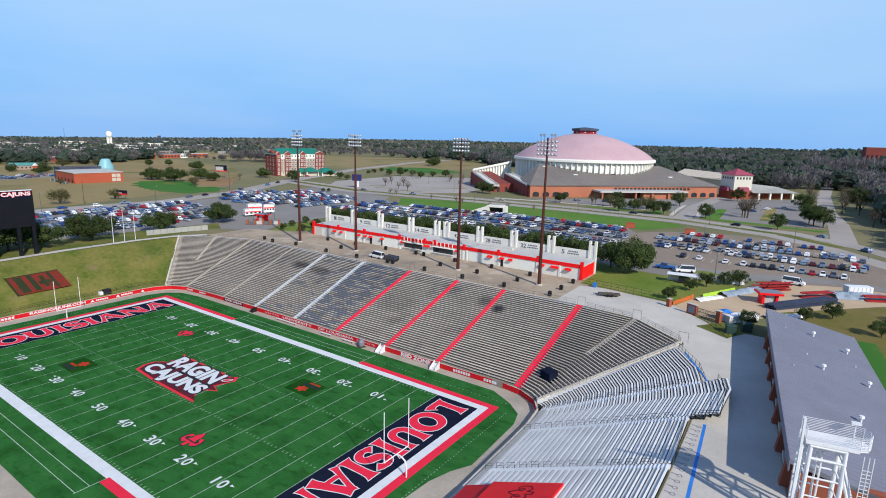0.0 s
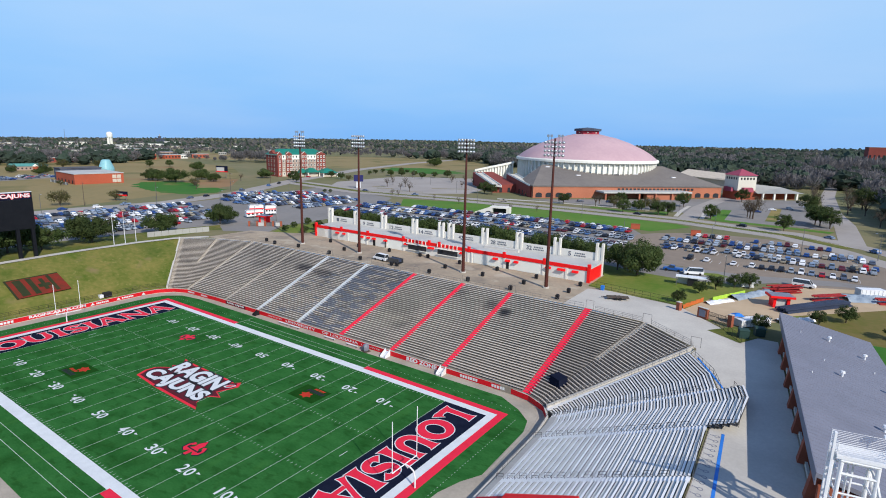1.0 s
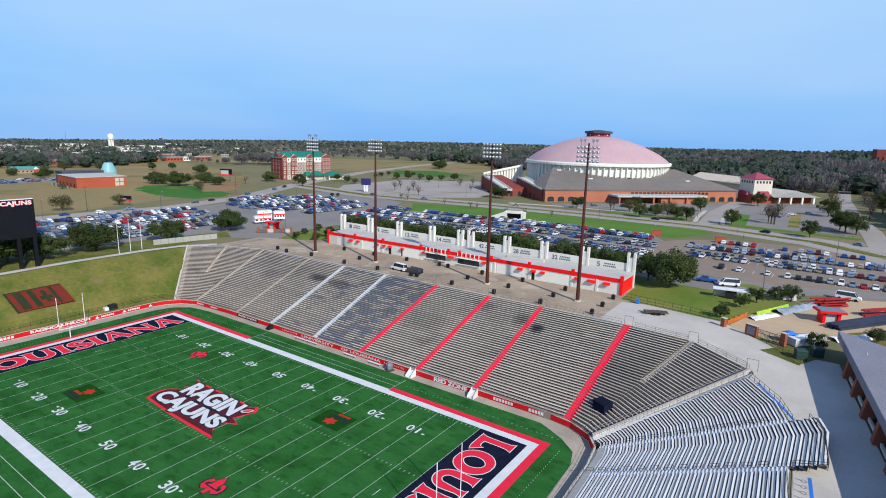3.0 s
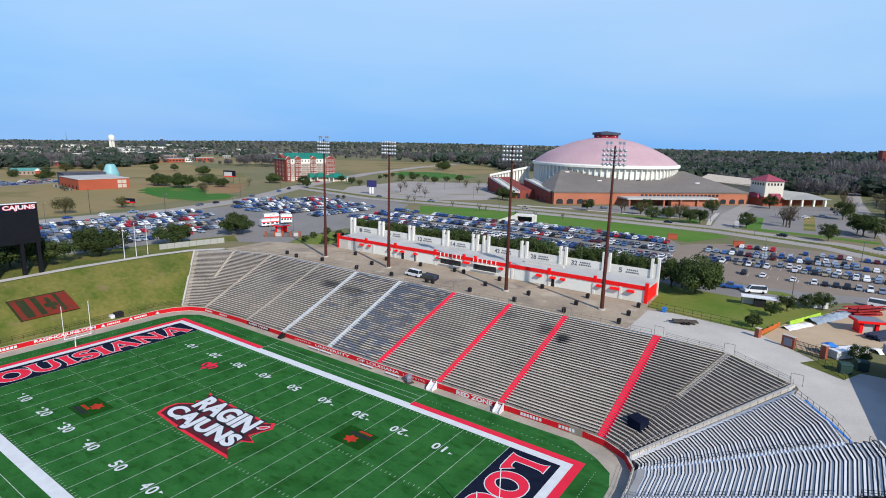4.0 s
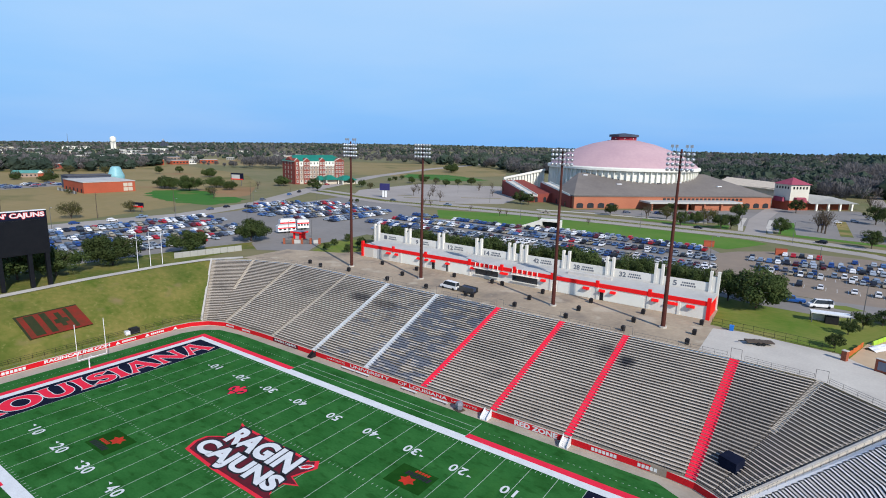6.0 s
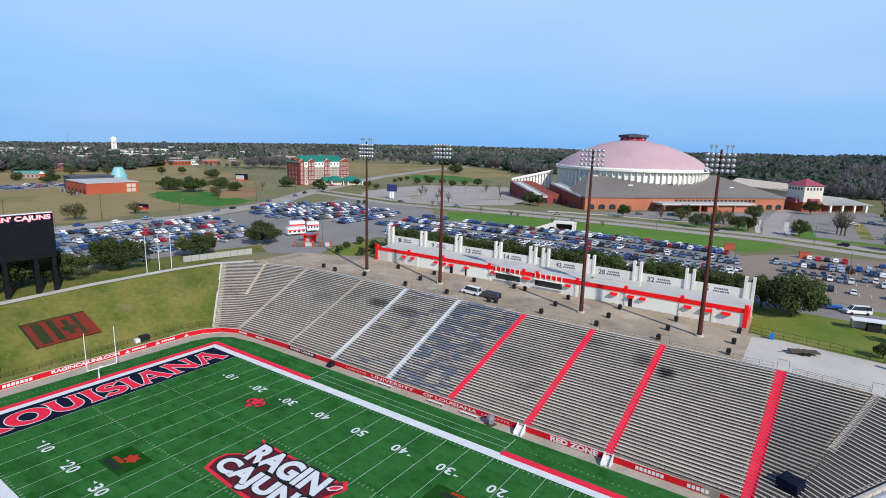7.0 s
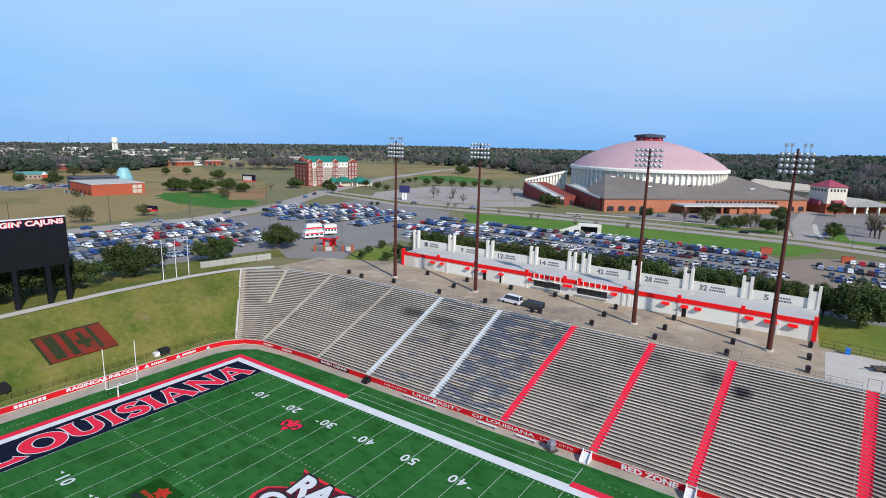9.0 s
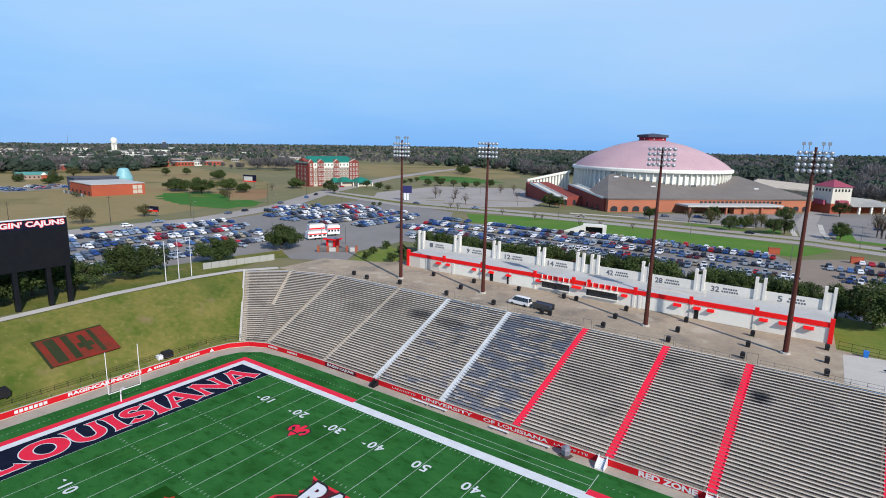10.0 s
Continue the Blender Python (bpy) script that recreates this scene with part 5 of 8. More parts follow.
# ---- floodlight poles ----
def light_pole(x, y, top, tall):
    e = empty("floodlight_pole", "tall rust-brown steel pole with banks of silver floodlights" if not tall else "tall rust-brown steel pole with extra lamps above its floodlights", "light pole", x, y, G + 0.08, group="stadium light poles")
    h = top - G - 0.08
    Build().tube((0, 0, 0), (0, 0, h - 1), 0.5, 10, 0.22).part("pole", "pole", e)
    Build().tube((0, 0, 0), (0, 0, 0.35), 0.85, 10).part("base", "concrete", e)
    top_row = h - (1.9 if tall else 1.2)
    for k in range(4):
        z = top_row - 1.05 * k
        Build().box(-2.6, -0.1, z - 0.07, 2.6, 0.1, z + 0.07).part("crossarm", "rail", e)
        for i in range(6):
            lamp = Build()
            lamp.lathe([(0.0, 0.34), (0.18, 0.3), (0.38, 0.05), (0.41, -0.1), (0.34, -0.08), (0.0, -0.03)], 10)
            o = lamp.part("floodlight", "lamp_steel", e, "round silver floodlight", True)
            o.matrix_basis = pose(-2.4 + i * 0.96, -0.3, z - 0.1, 62, 0, 0)
    if tall:
        for px in (-1.9, -1.0, 1.0, 1.9):
            Build().box(px - 0.28, -0.15, h - 0.7, px + 0.28, 0.15, h - 0.1).part("top_lamp", "lamp_steel", e)
            Build().tube((px, 0, h - 1.9), (px, 0, h - 0.7), 0.05, 5).part("bracket", "rail", e)
    for s in (-1, 1):
        Build().tube((s * 1.0, 0, top_row - 3.15), (s * 1.0, 0, top_row), 0.06, 5).part("lamp_frame", "rail", e)


for x, y, top, tall in ((-48.5, 71.6, 50.5, True), (-22.8, 73.2, 50.4, False), (17.8, 73.2, 50.2, False), (43.5, 73.5, 50.9, True)):
    light_pole(x, y, top, tall)


# ---- goal posts ----
def goal_post(x, s):
    e = empty("goal_post", "white football goal post with curved neck and two tall uprights", "goal post", x, 0, 0, group="goal posts")
    b = Build()
    pts = [(s * 1.9, 0, 0), (s * 1.9, 0, 1.7), (s * 1.6, 0, 2.6), (s * 0.9, 0, 3.0), (0, 0, 3.05)]
    for a, c in zip(pts, pts[1:]):
        b.tube(a, c, 0.12, 8)
    b.part("neck", "white_metal", e)
    Build().tube((0, -2.82, 3.05), (0, 2.82, 3.05), 0.08, 8).part("crossbar", "white_metal", e)
    for y in (-2.82, 2.82):
        Build().tube((0, y, 3.05), (0, y, 11.0), 0.065, 8).part("upright", "white_metal", e)


goal_post(END + 0.6, 1)
goal_post(-END - 0.6, -1)


# ---- concession building behind the stand ----
M["number_grey"] = mat("number_grey", (0.1, 0.11, 0.14), (0.15, 0.16, 0.18), 1.0, 0.8)


def concession():
    e = empty("concession_building", "long white stucco concession building with red steel beam and awnings", "building", 0, 0, G)
    X0, X1, Y0, Y1 = -56.8, 50.6, 85.6, 95.7
    body = Build()
    body.box(X0, Y0, 0, X1 - 0.2, Y1, 3.7)
    body.part("body", "stucco", e)
    roof = Build().hexa([(X0, Y0 + 0.02, 3.72), (X1, Y0, 3.72), (X1, Y1 - 0.3, 3.72), (X0, Y1 - 0.3, 3.72)], [(X0, Y0, 3.95), (X1, Y0, 3.95), (X1, Y1 - 0.3, 4.35), (X0, Y1 - 0.3, 4.35)])
    roof.part("roof", "roof_white", e, "pale grey flat roof")
    Build().box(X0 - 0.2, Y0 - 0.14, 3.35, X1, Y0 + 0.3, 4.35).part("beam", "red_steel", e, "bright red steel beam")
    for x in (X0 - 0.1, X1 - 0.2):
        Build().box(x - 0.4, Y0 - 0.3, 0, x + 0.4, Y0 + 0.5, 5.2).part("end_post", "red_steel", e, "bright red end post")
    for x in (-43.6, -30.6, -14.4, -3.6, 0.4, 11.8, 24.2, 37.2):
        Build().box(x - 0.4, Y0 - 0.22, 3.25, x + 0.4, Y0 + 0.4, 5.0).part("beam_block", "red_steel", e)
    Build().box(-60, Y1, 0, X1, Y1 + 0.45, 6.5).part("parapet_wall", "stucco", e, "tall white back wall")
    Build().box(X1 - 0.2, Y0 + 0.5, 0.0, X1 - 0.12, Y1, 3.7).part("end_panel", "red_steel", e)
    for x in (-59.6, -45.6, -31.8, -17.4, -5.9, -1.9, 11.4, 23.9, 36.6, 49.6):
        t = Build()
        for dx in (-0.84, 0.84):
            t.box(x + dx - 0.3, Y1 - 0.35, 0, x + dx + 0.3, Y1 + 0.65, 9.5)
        t.box(x - 0.54, Y1 - 0.2, 0, x + 0.54, Y1 + 0.55, 8.2)
        t.part("pylon", "stucco", e, "white twin pylon")
    # pilasters, doors, windows, awnings
    for x in (-49.8, -40.2, -30.8, -21.6, -14.2, 11.6, 13.0, 24.4, 37.0, 44.0):
        Build().box(x - 0.3, Y0 - 0.16, 0, x + 0.3, Y0 + 0.1, 3.36).part("pilaster", "stucco", e)
    for x, w in ((-54.3, 4.2), (-47.2, 4.2)):
        Build().box(x - w / 2, Y0 - 0.04, 0.3, x + w / 2, Y0 + 0.05, 3.1).part("shutter", "alu_blue", e, "pale blue roller shutter")
    for x, w in ((-36.0, 8.0), (-17.8, 6.6), (18.2, 9.0), (31.0, 10.0)):
        Build().box(x - w / 2, Y0 - 0.04, 0.15, x + w / 2, Y0 + 0.05, 2.9).part("shutter", "dome_white", e, "white roller shutter")
    for x in (-27.4, -22.0, 21.4, 25.6):
        Build().box(x - 0.55, Y0 - 0.03, 0, x + 0.55, Y0 + 0.05, 2.2).part("door", "black", e, "dark open doorway")
    for x, w in ((-8.4, 7.4), (3.8, 7.6)):
        win = Build().box(x - w / 2, Y0 - 0.03, 1.05, x + w / 2, Y0 + 0.05, 2.75).part("serving_window", "glass", e, "long dark serving window")
        for k in range(5):
            px = x - w / 2 + k * w / 4
            Build().box(px - 0.05, Y0 - 0.07, 1.05, px + 0.05, Y0 - 0.02, 2.75).part("mullion", "black", win)
        Build().box(x - w / 2 - 0.3, Y0 - 0.45, 0.85, x + w / 2 + 0.3, Y0 + 0.02, 1.02).part("counter", "stucco", e)
        Build().box(x - w / 2 - 0.4, Y0 - 0.8, 2.85, x + w / 2 + 0.4, Y0 + 0.02, 3.0).part("canopy", "dome_white", e, "thin white canopy")
        for k in range(6):
            px = x - w / 2 + k * w / 5
            Build().box(px - 0.06, Y0 - 0.45, 3.4, px + 0.06, Y0 + 0.1, 4.5).part("beam_bracket", "stucco", e)
    for x, w in ((-45.4, 1.7), (-42.0, 1.3), (-33.0, 1.3), (-30.0, 1.3), (-27.4, 1.5), (-22.0, 1.4), (-13.0, 1.5), (-2.6, 2.4), (9.4, 1.4), (21.4, 1.7), (25.6, 1.5), (28.4, 1.4), (38.6, 1.6), (42.6, 2.4), (46.6, 1.8)):
        a = Build().hexa([(x - w / 2, Y0 - 0.75, 2.35), (x + w / 2, Y0 - 0.75, 2.35), (x + w / 2, Y0 + 0.02, 2.35), (x - w / 2, Y0 + 0.02, 2.35)], [(x - w / 2, Y0 - 0.7, 2.55), (x + w / 2, Y0 - 0.7, 2.55), (x + w / 2, Y0 + 0.02, 2.95), (x - w / 2, Y0 + 0.02, 2.95)])
        a.part("awning", "red_steel", e, "small red awning")
    # painted jersey numbers with plain bars for the names
    for x, n in ((-53.5, "1"), (-39.6, "9"), (-26.0, "12"), (-12.4, "14"), (4.2, "42"), (16.6, "28"), (29.4, "32"), (42.6, "5")):
        words("number", n, "number_grey", e, pose(x - 2.0, Y1 - 0.02, 5.3, 90, 0, 0), 0.85 * len(n), 1.25, 0.03)
        for dz, c in ((0.34, 6), (-0.34, 7)):
            blocks("name_marking", [c], "number_grey", e, pose(x + 1.2, Y1 - 0.02, 5.3 + dz, 90, 0, 0), 0.52 * c, 0.42)
    hv = Build().box(14, 91, 4.15, 26, 92.2, 4.9)
    hv.part("roof_duct", "alu_blue", e)


concession()


# ---- field house with the sloping metal roof ----
def field_house():
    ang = math.degrees(math.atan2(-60.5, 7.3)) + 90
    e = empty("field_house", "brick field house with grey standing-seam metal roof", "building", 95.9, 71.6, G, ang)
    L, W = 63.0, 15.4
    # local: y runs back along the building towards the camera (negative), x into the building
    roof = Build()
    roof.hexa([(0, 0, 4.2), (W, 0, 0.9), (W, -L, 0.9), (0, -L, 4.2)], [(0, 0, 4.75), (W, 0, 1.35), (W, -L, 1.35), (0, -L, 4.75)])
    roof = roof.part("roof", "roof_grey", e, "grey standing-seam metal roof")
    seam = Build()
    for k in range(62):
        y = -0.5 - k * 1.0
        seam.hexa([(0.02, y - 0.03, 4.74), (W, y - 0.03, 1.34), (W, y + 0.03, 1.34), (0.02, y + 0.03, 4.74)], [(0.02, y - 0.03, 4.775), (W, y - 0.03, 1.375), (W, y + 0.03, 1.375), (0.02, y + 0.03, 4.775)])
    tagged(seam.part("seams", "roof_grey", roof), kind="stuff")
    Build().box(-0.12, -L, 3.3, 0.0, 0, 4.8).part("fascia", "roof_grey", e, "grey metal fascia")
    Build().box(2.6, -L + 1, 0, W - 0.4, -0.6, 0.95).part("body", "brick", e)
    Build().box(2.6, -L + 1.2, 0.9, 3.0, -0.7, 3.6).part("front_wall", "brick", e)
    for k in range(8):
        y = -12.2 - k * 8.0
        if y < -L:
            break
        Build().hexa([(-0.5, y - 0.65, 0), (0.9, y - 0.65, 0), (0.9, y + 0.65, 0), (-0.5, y + 0.65, 0)], [(0.05, y - 0.55, 4.1), (0.9, y - 0.55, 4.1), (0.9, y + 0.55, 4.1), (0.05, y + 0.55, 4.1)]).part("column", "brick", e, "tapered brick column")
    for k in range(7):
        y = -16.2 - k * 8.0
        if y > -L + 2:
            Build().box(2.5, y - 2.2, 0.9, 2.59, y + 2.2, 2.8).part("window", "glass", e, "dark window")
            Build().box(0.2, y - 2.6, 0.4, 0.5, y + 2.6, 0.9).part("bench", "concrete", e)
    Build().box(0.3, -L, 0, W - 0.4, -L + 0.9, 3.2).part("end_wall", "brick", e)
    for u, v in ((7.4, -9.5), (12.2, -13.5), (7.0, -27.5), (13.0, -28), (9.4, -44), (2.8, -10), (5.2, -22.5), (2.6, -31), (12.5, -20)):
        big = u > 6 and v > -60 and u != 12.5
        z = 4.75 - u * 3.4 / W
        v_ = Build()
        v_.tube((u, v, z - 0.1), (u, v, z + (0.55 if big else 0.3)), 0.16 if big else 0.07, 8)
        if big:
            v_.lathe([(0.0, z + 0.95), (0.3, z + 0.9), (0.36, z + 0.6), (0.2, z + 0.5)], 8, u, v)
        v_.part("roof_vent", "white_metal", e, "small white roof vent")


field_house()


def camera_tower():
    e = empty("filming_tower", "white steel filming tower with railed platform", "tower", 106.6, 4.2, G + 0.1, 11)
    H = 10.2
    plat = Build().prism([(-2.6, -1.3), (1.7, -1.3), (2.4, -1.0), (2.75, -0.3), (2.75, 0.3), (2.4, 1.0), (1.7, 1.3), (-2.6, 1.3)], H, H + 0.12).part("platform", "alu", e)
    Build().box(-2.6, -1.36, H - 0.12, 1.7, -1.3, H + 0.2).part("platform_edge", "white_metal", e)
    legs = [(-2.1, -1.1), (-2.1, 1.1), (0.7, -1.1), (0.7, 1.1)]
    for x, y in legs:
        Build().tube((x * 1.1, y * 1.25, 0), (x, y, H), 0.2, 10).part("leg", "white_metal", e)
    for x in (0.75,):
        for y in (-1.2, 1.2):
            Build().tube((x + 2.6, y * 1.5, 0), (x, y, 8.2), 0.16, 8).part("outrigger", "white_metal", e)
    for z, r in ((2.4, 0.08), (4.6, 0.08), (6.6, 0.1), (8.6, 0.14), (9.9, 0.16)):
        for (xa, ya), (xc, yc) in ((legs[0], legs[2]), (legs[2], legs[3]), (legs[3], legs[1]), (legs[1], legs[0])):
            Build().tube((xa * 1.05, ya * 1.1, z), (xc * 1.05, yc * 1.1, z), r, 6).part("brace", "white_metal", e)
    for x in (-1.0, -0.6):
        Build().tube((x, 0.9, 0), (x, 0.9, H), 0.1, 6).part("inner_post", "white_metal", e)
    for k in range(9):
        z = 1.0 + k * 1.2
        Build().box(-3.0, -1.0, z, -2.5, -0.7, z + 0.22).part("ladder_clamp", "white_metal", e)
    Build().tube((-2.75, -1.0, 0), (-2.75, -1.0, H - 0.5), 0.1, 6).part("ladder_rail", "white_metal", e)
    ring = [(-2.6, -1.3), (1.7, -1.3), (2.4, -1.0), (2.75, -0.3), (2.75, 0.3), (2.4, 1.0), (1.7, 1.3), (-2.6, 1.3), (-2.6, -1.3)]
    for k in range(8):
        b = Build()
        for a, c in zip(ring, ring[1:]):
            b.tube((*a, H + 0.25 + k * 0.17), (*c, H + 0.25 + k * 0.17), 0.022, 4)
        b.part("rail", "white_metal", e)
    for a in ring[:-1]:
        Build().tube((*a, H), (*a, H + 1.5), 0.03, 5).part("rail_post", "white_metal", e)
    Build().box(-3.0, -1.2, 0, -2.8, -0.8, H + 2.3).part("ladder_rail", "white_metal", e)
    Build().box(-3.0, -0.2, 0, -2.8, 0.1, H + 0.6).part("ladder_rail", "white_metal", e)
    cage = Build()
    for k in range(22):
        cage.box(1.9, -1.9, 0.8 + k * 0.38, 2.7, -1.86, 0.86 + k * 0.38)
    for px in (1.9, 2.3, 2.66):
        cage.box(px, -1.94, 0.4, px + 0.05, -1.86, H)
    cage.part("ladder_cage", "white_metal", e)
    pole_ = Build().tube((1.5, 0.4, H), (1.5, 0.4, H + 2.0), 0.05, 6)
    pole_.box(1.1, 0.2, H + 2.0, 1.9, 0.6, H + 2.2)
    pole_.part("camera_mount", "white_metal", e)


camera_tower()


# ---- scoreboard and the bank ----
def scoreboard():
    e = empty("scoreboard", "large black video scoreboard on four steel columns", "scoreboard", -92.0, -2.6, G + 0.05)
    Build().box(-0.8, -21, 8.6, 0.4, 9.7, 19.4).part("cabinet", "screen", e)
    Build().box(0.4, -20.6, 8.9, 0.46, 9.3, 17.2).part("screen", "screen", e, "switched-off black screen")
    Build().box(0.4, -20.6, 17.4, 0.47, 9.4, 19.3).part("header", "navy", e)
    Build().box(-0.8, -21, 19.4, 0.4, 9.7, 19.55).part("cap", "white_metal", e)
    for size, off, ma, x in ((1.45, 0.075, "red_steel", 0.478), (1.4, 0.035, "white_paint", 0.492)):
        words("header_word", "RAGIN' CAJUNS", ma, e, pose(x, 2.0, 18.35, 90, 0, 90), 14.2, size, off, "white words with red outline")
    for y in (-19, -9.6, -1.0, 5.2, 9.0):
        Build().box(-0.55, y - 0.45, 0, 0.35, y + 0.45, 8.7).part("column", "screen", e)


scoreboard()


def bank_spot(x, y):
    t = (x + 66.5) / (-21.5)
    return 1.15 + (G + 0.05 - 1.15) * (t + 0.06 * math.sin(math.pi * t)) + 0.14


def bank_sign():
    e = empty("bank_sign", "faded red and green painted sign lying on the grass bank", "sign")
    c = [(-79.2, -6.1), (-79.6, 6.9), (-72.4, 7.5), (-72.1, -5.6)]
    def grid(name, u0, u1, v0, v1, material, up):
        b = Build()
        n, m = 8, 6
        p = []
        for i in range(n + 1):
            for j in range(m + 1):
                u, v = u0 + (u1 - u0) * i / n, v0 + (v1 - v0) * j / m
                x, y = lerp2(lerp2(c[3], c[2], u), lerp2(c[0], c[1], u), v)
                p.append((x, y, bank_spot(x, y) + up))
        b.add(p, [(i * (m + 1) + j, (i + 1) * (m + 1) + j, (i + 1) * (m + 1) + j + 1, i * (m + 1) + j + 1) for i in range(n) for j in range(m)])
        return b.part(name, material, e)
    grid("panel", 0, 1, 0, 1, "sign_red", 0.22)
    grid("border", 0, 1, 0.97, 1.02, "sign_green", 0.27)
    grid("stripe", 0.12, 0.27, 0.06, 0.94, "sign_green", 0.3)
    grid("stripe", 0.36, 0.46, 0.06, 0.94, "sign_green", 0.3)
    grid("stripe", 0.74, 0.81, 0.06, 0.94, "sign_green", 0.3)
    grid("patch", 0.5, 0.72, 0.36, 0.54, "sign_green", 0.3)
    grid("patch", 0.57, 0.65, 0.2, 0.82, "sign_green", 0.34)
    grid("edge", -0.01, 0.03, -0.02, 1.02, "sign_green", 0.3)


M["sign_red"] = mat("sign_red", (0.2, 0.018, 0.012), (0.1, 0.028, 0.014), 0.5, 0.9, fine=1.5)
M["sign_green"] = mat("sign_green", (0.016, 0.028, 0.01), (0.035, 0.035, 0.014), 0.3, 0.9, fine=1.5)
bank_sign()
for y in (29.2, 33.0, 36.8):
    e = empty("flagpole", "slim white flagpole without a flag", "flagpole", -93.2 - (y - 29) * 0.1, y, G, group="flagpoles on the bank")
    Build().tube((0, 0, 0), (0, 0, 10.5), 0.1, 8, 0.05).part("pole", "white_metal", e)
    Build().lathe([(0.0, 10.5), (0.12, 10.6), (0.12, 10.7), (0.0, 10.8)], 8).part("finial", "white_metal", e)
fence = empty("white_fence", "pale grey panel fence behind the bank path", "fence", kind="structure")
for k in range(9):
    y = 43 + k * 2.4
    x = -98.5 + k * 0.5
    Build().hexa([(x, y, G), (x + 0.08, y, G), (x + 0.58, y + 2.3, G), (x + 0.5, y + 2.3, G)], [(x, y, G + 1.9), (x + 0.08, y, G + 1.9), (x + 0.58, y + 2.3, G + 1.9), (x + 0.5, y + 2.3, G + 1.9)]).part("panel", "roof_pale", fence)
gen = empty("generator", "black generator box with white panel beside the bank fence", "generator", -67.6, 14.6, bank_spot(-67.6, 14.6) - 0.3)
Build().box(-0.8, -1.0, 0, 0.8, 1.0, 1.3).part("body", "black", gen)
Build().box(-0.6, -2.2, 0, 0.6, -1.2, 0.9).part("white_case", "white_metal", gen)
cart = empty("black_cart", "black covered cart at the foot of the bank", "cart", -69.6, -15.2, bank_spot(-69.6, -15.2) - 0.2)
Build().box(-1.2, -1.9, 0.2, 1.2, 1.9, 1.4).part("cover", "black", cart)
for sy in (-1.2, 1.2):
    Build().tube((1.2, sy, 0.3), (1.35, sy, 0.3), 0.3, 10).part("wheel", "tyre", cart)


# ---- the domed arena ----
def arena():
    cx, cy, R = -62.0, 377.0, 54.4
    e = empty("arena", "round arena with pale pink dome and white ribbed drum", "arena", cx, cy, G)
    rings = []
    for k in range(17):
        r = R * (1 - k / 16 * 0.86)
        rings.append((r, 23.6 + float(np.interp(R - r, [0, 2, 4.4, 10.2, 20.8, 31.4, 44.4, 48], [0, 1.9, 3.7, 7.4, 12.3, 16.0, 18.9, 19.3]))))
    dome = Build().lathe(rings, 64)
    dome = dome.part("dome_roof", "dome", e, "pale pink weathered dome roof", True)
    ribs = Build()
    for k in range(32):
        a = 2 * math.pi * k / 32
        for (r0, z0), (r1, z1) in zip(rings, rings[1:]):
            ribs.bar((r0 * math.cos(a), r0 * math.sin(a), z0), (r1 * math.cos(a), r1 * math.sin(a), z1), 0.3, 0.04)
    tagged(ribs.part("roof_seams", "dome", dome), kind="stuff")
    Build().lathe([(R - 1, 22.0), (R + 0.9, 21.8), (R + 1.0, 23.2), (R + 0.6, 23.9), (R - 0.6, 24.0)], 64).part("eave_ring", "dome_white", e, "white concrete ring at the foot of the dome")
    Build().lathe([(R - 1.8, 0), (R - 1.8, 22.2)], 64).part("drum", "dome_white", e)
    for k in range(84):
        a = 2 * math.pi * k / 84
        b = Build()
        b.m = pose(0, 0, 0, 0, 0, math.degrees(a))
        b.hexa([(R - 2, -0.3, 0), (R + 0.2, -0.3, 0), (R + 0.2, 0.3, 0), (R - 2, 0.3, 0)], [(R - 2, -0.3, 21.8), (R - 0.4, -0.3, 21.8), (R - 0.4, 0.3, 21.8), (R - 2, 0.3, 21.8)])
        b.part("fin", "dome_white", e)
    win = Build()
    for k in range(84):
        a = 2 * math.pi * (k + 0.5) / 84
        win.m = pose(0, 0, 0, 0, 0, math.degrees(a))
        win.box(R - 1.85, -1.0, 8.0, R - 1.7, 1.0, 9.2)
    tagged(win.part("drum_windows", "glass", e), kind="stuff")
    cup = Build().lathe([(9.6, 41.6), (9.6, 45.2)], 8).part("cupola", "red_dark", e, "dark red cupola on the dome")
    Build().lathe([(9.4, 44.9), (11.2, 45.0), (11.2, 46.6), (4, 47.4), (0.01, 47.8)], 8).part("cupola_roof", "slate", cup, "flat slate-blue cupola roof")
    for k in range(8):
        a = 2 * math.pi * (k + 0.5) / 8
        b = Build()
        b.m = pose(0, 0, 0, 0, 0, math.degrees(a))
        b.box(8.6, -0.4, 43.4, 9.0, 0.4, 44.1)
        b.part("cupola_lamp", "dome_white", cup)
    # brick annex: v runs from the front wall towards the dome, u along the front
    ax = Vector((0.697, 0.717, 0))
    inw = Vector((-0.717, 0.697, 0))
    p0 = Vector((-57, 273, 0)) - Vector((cx, cy, 0))
    m = Matrix(((ax.x, inw.x, 0, p0.x), (ax.y, inw.y, 0, p0.y), (0, 0, 1, 0), (0, 0, 0, 1)))
    L = 139.0
    b = Build(); b.m = m
    b.box(0, 0, 0, L, 14, 7.7)
    annex = b.part("annex_wall", "brick_annex", e, "orange brick annex wall")
    b = Build(); b.m = m
    b.box(-0.6, -0.6, 7.5, L + 0.6, 15, 8.1)
    b.add([(-0.8, -0.8, 8.1), (L + 0.8, -0.8, 8.1), (L * 0.86, 44, 19.6), (22, 44, 19.6), (-0.8, 30, 7.8), (L + 0.8, 30, 7.8)], [(0, 1, 2, 3), (0, 3, 4), (1, 5, 2)])
    b.part("annex_roof", "annex_roof", e, "large grey-brown sloping shingle roof")
    for u in list(np.arange(4, 30, 7.0)) + list(np.arange(100, 137, 7.0)):
        b = Build(); b.m = m
        w = 2.2
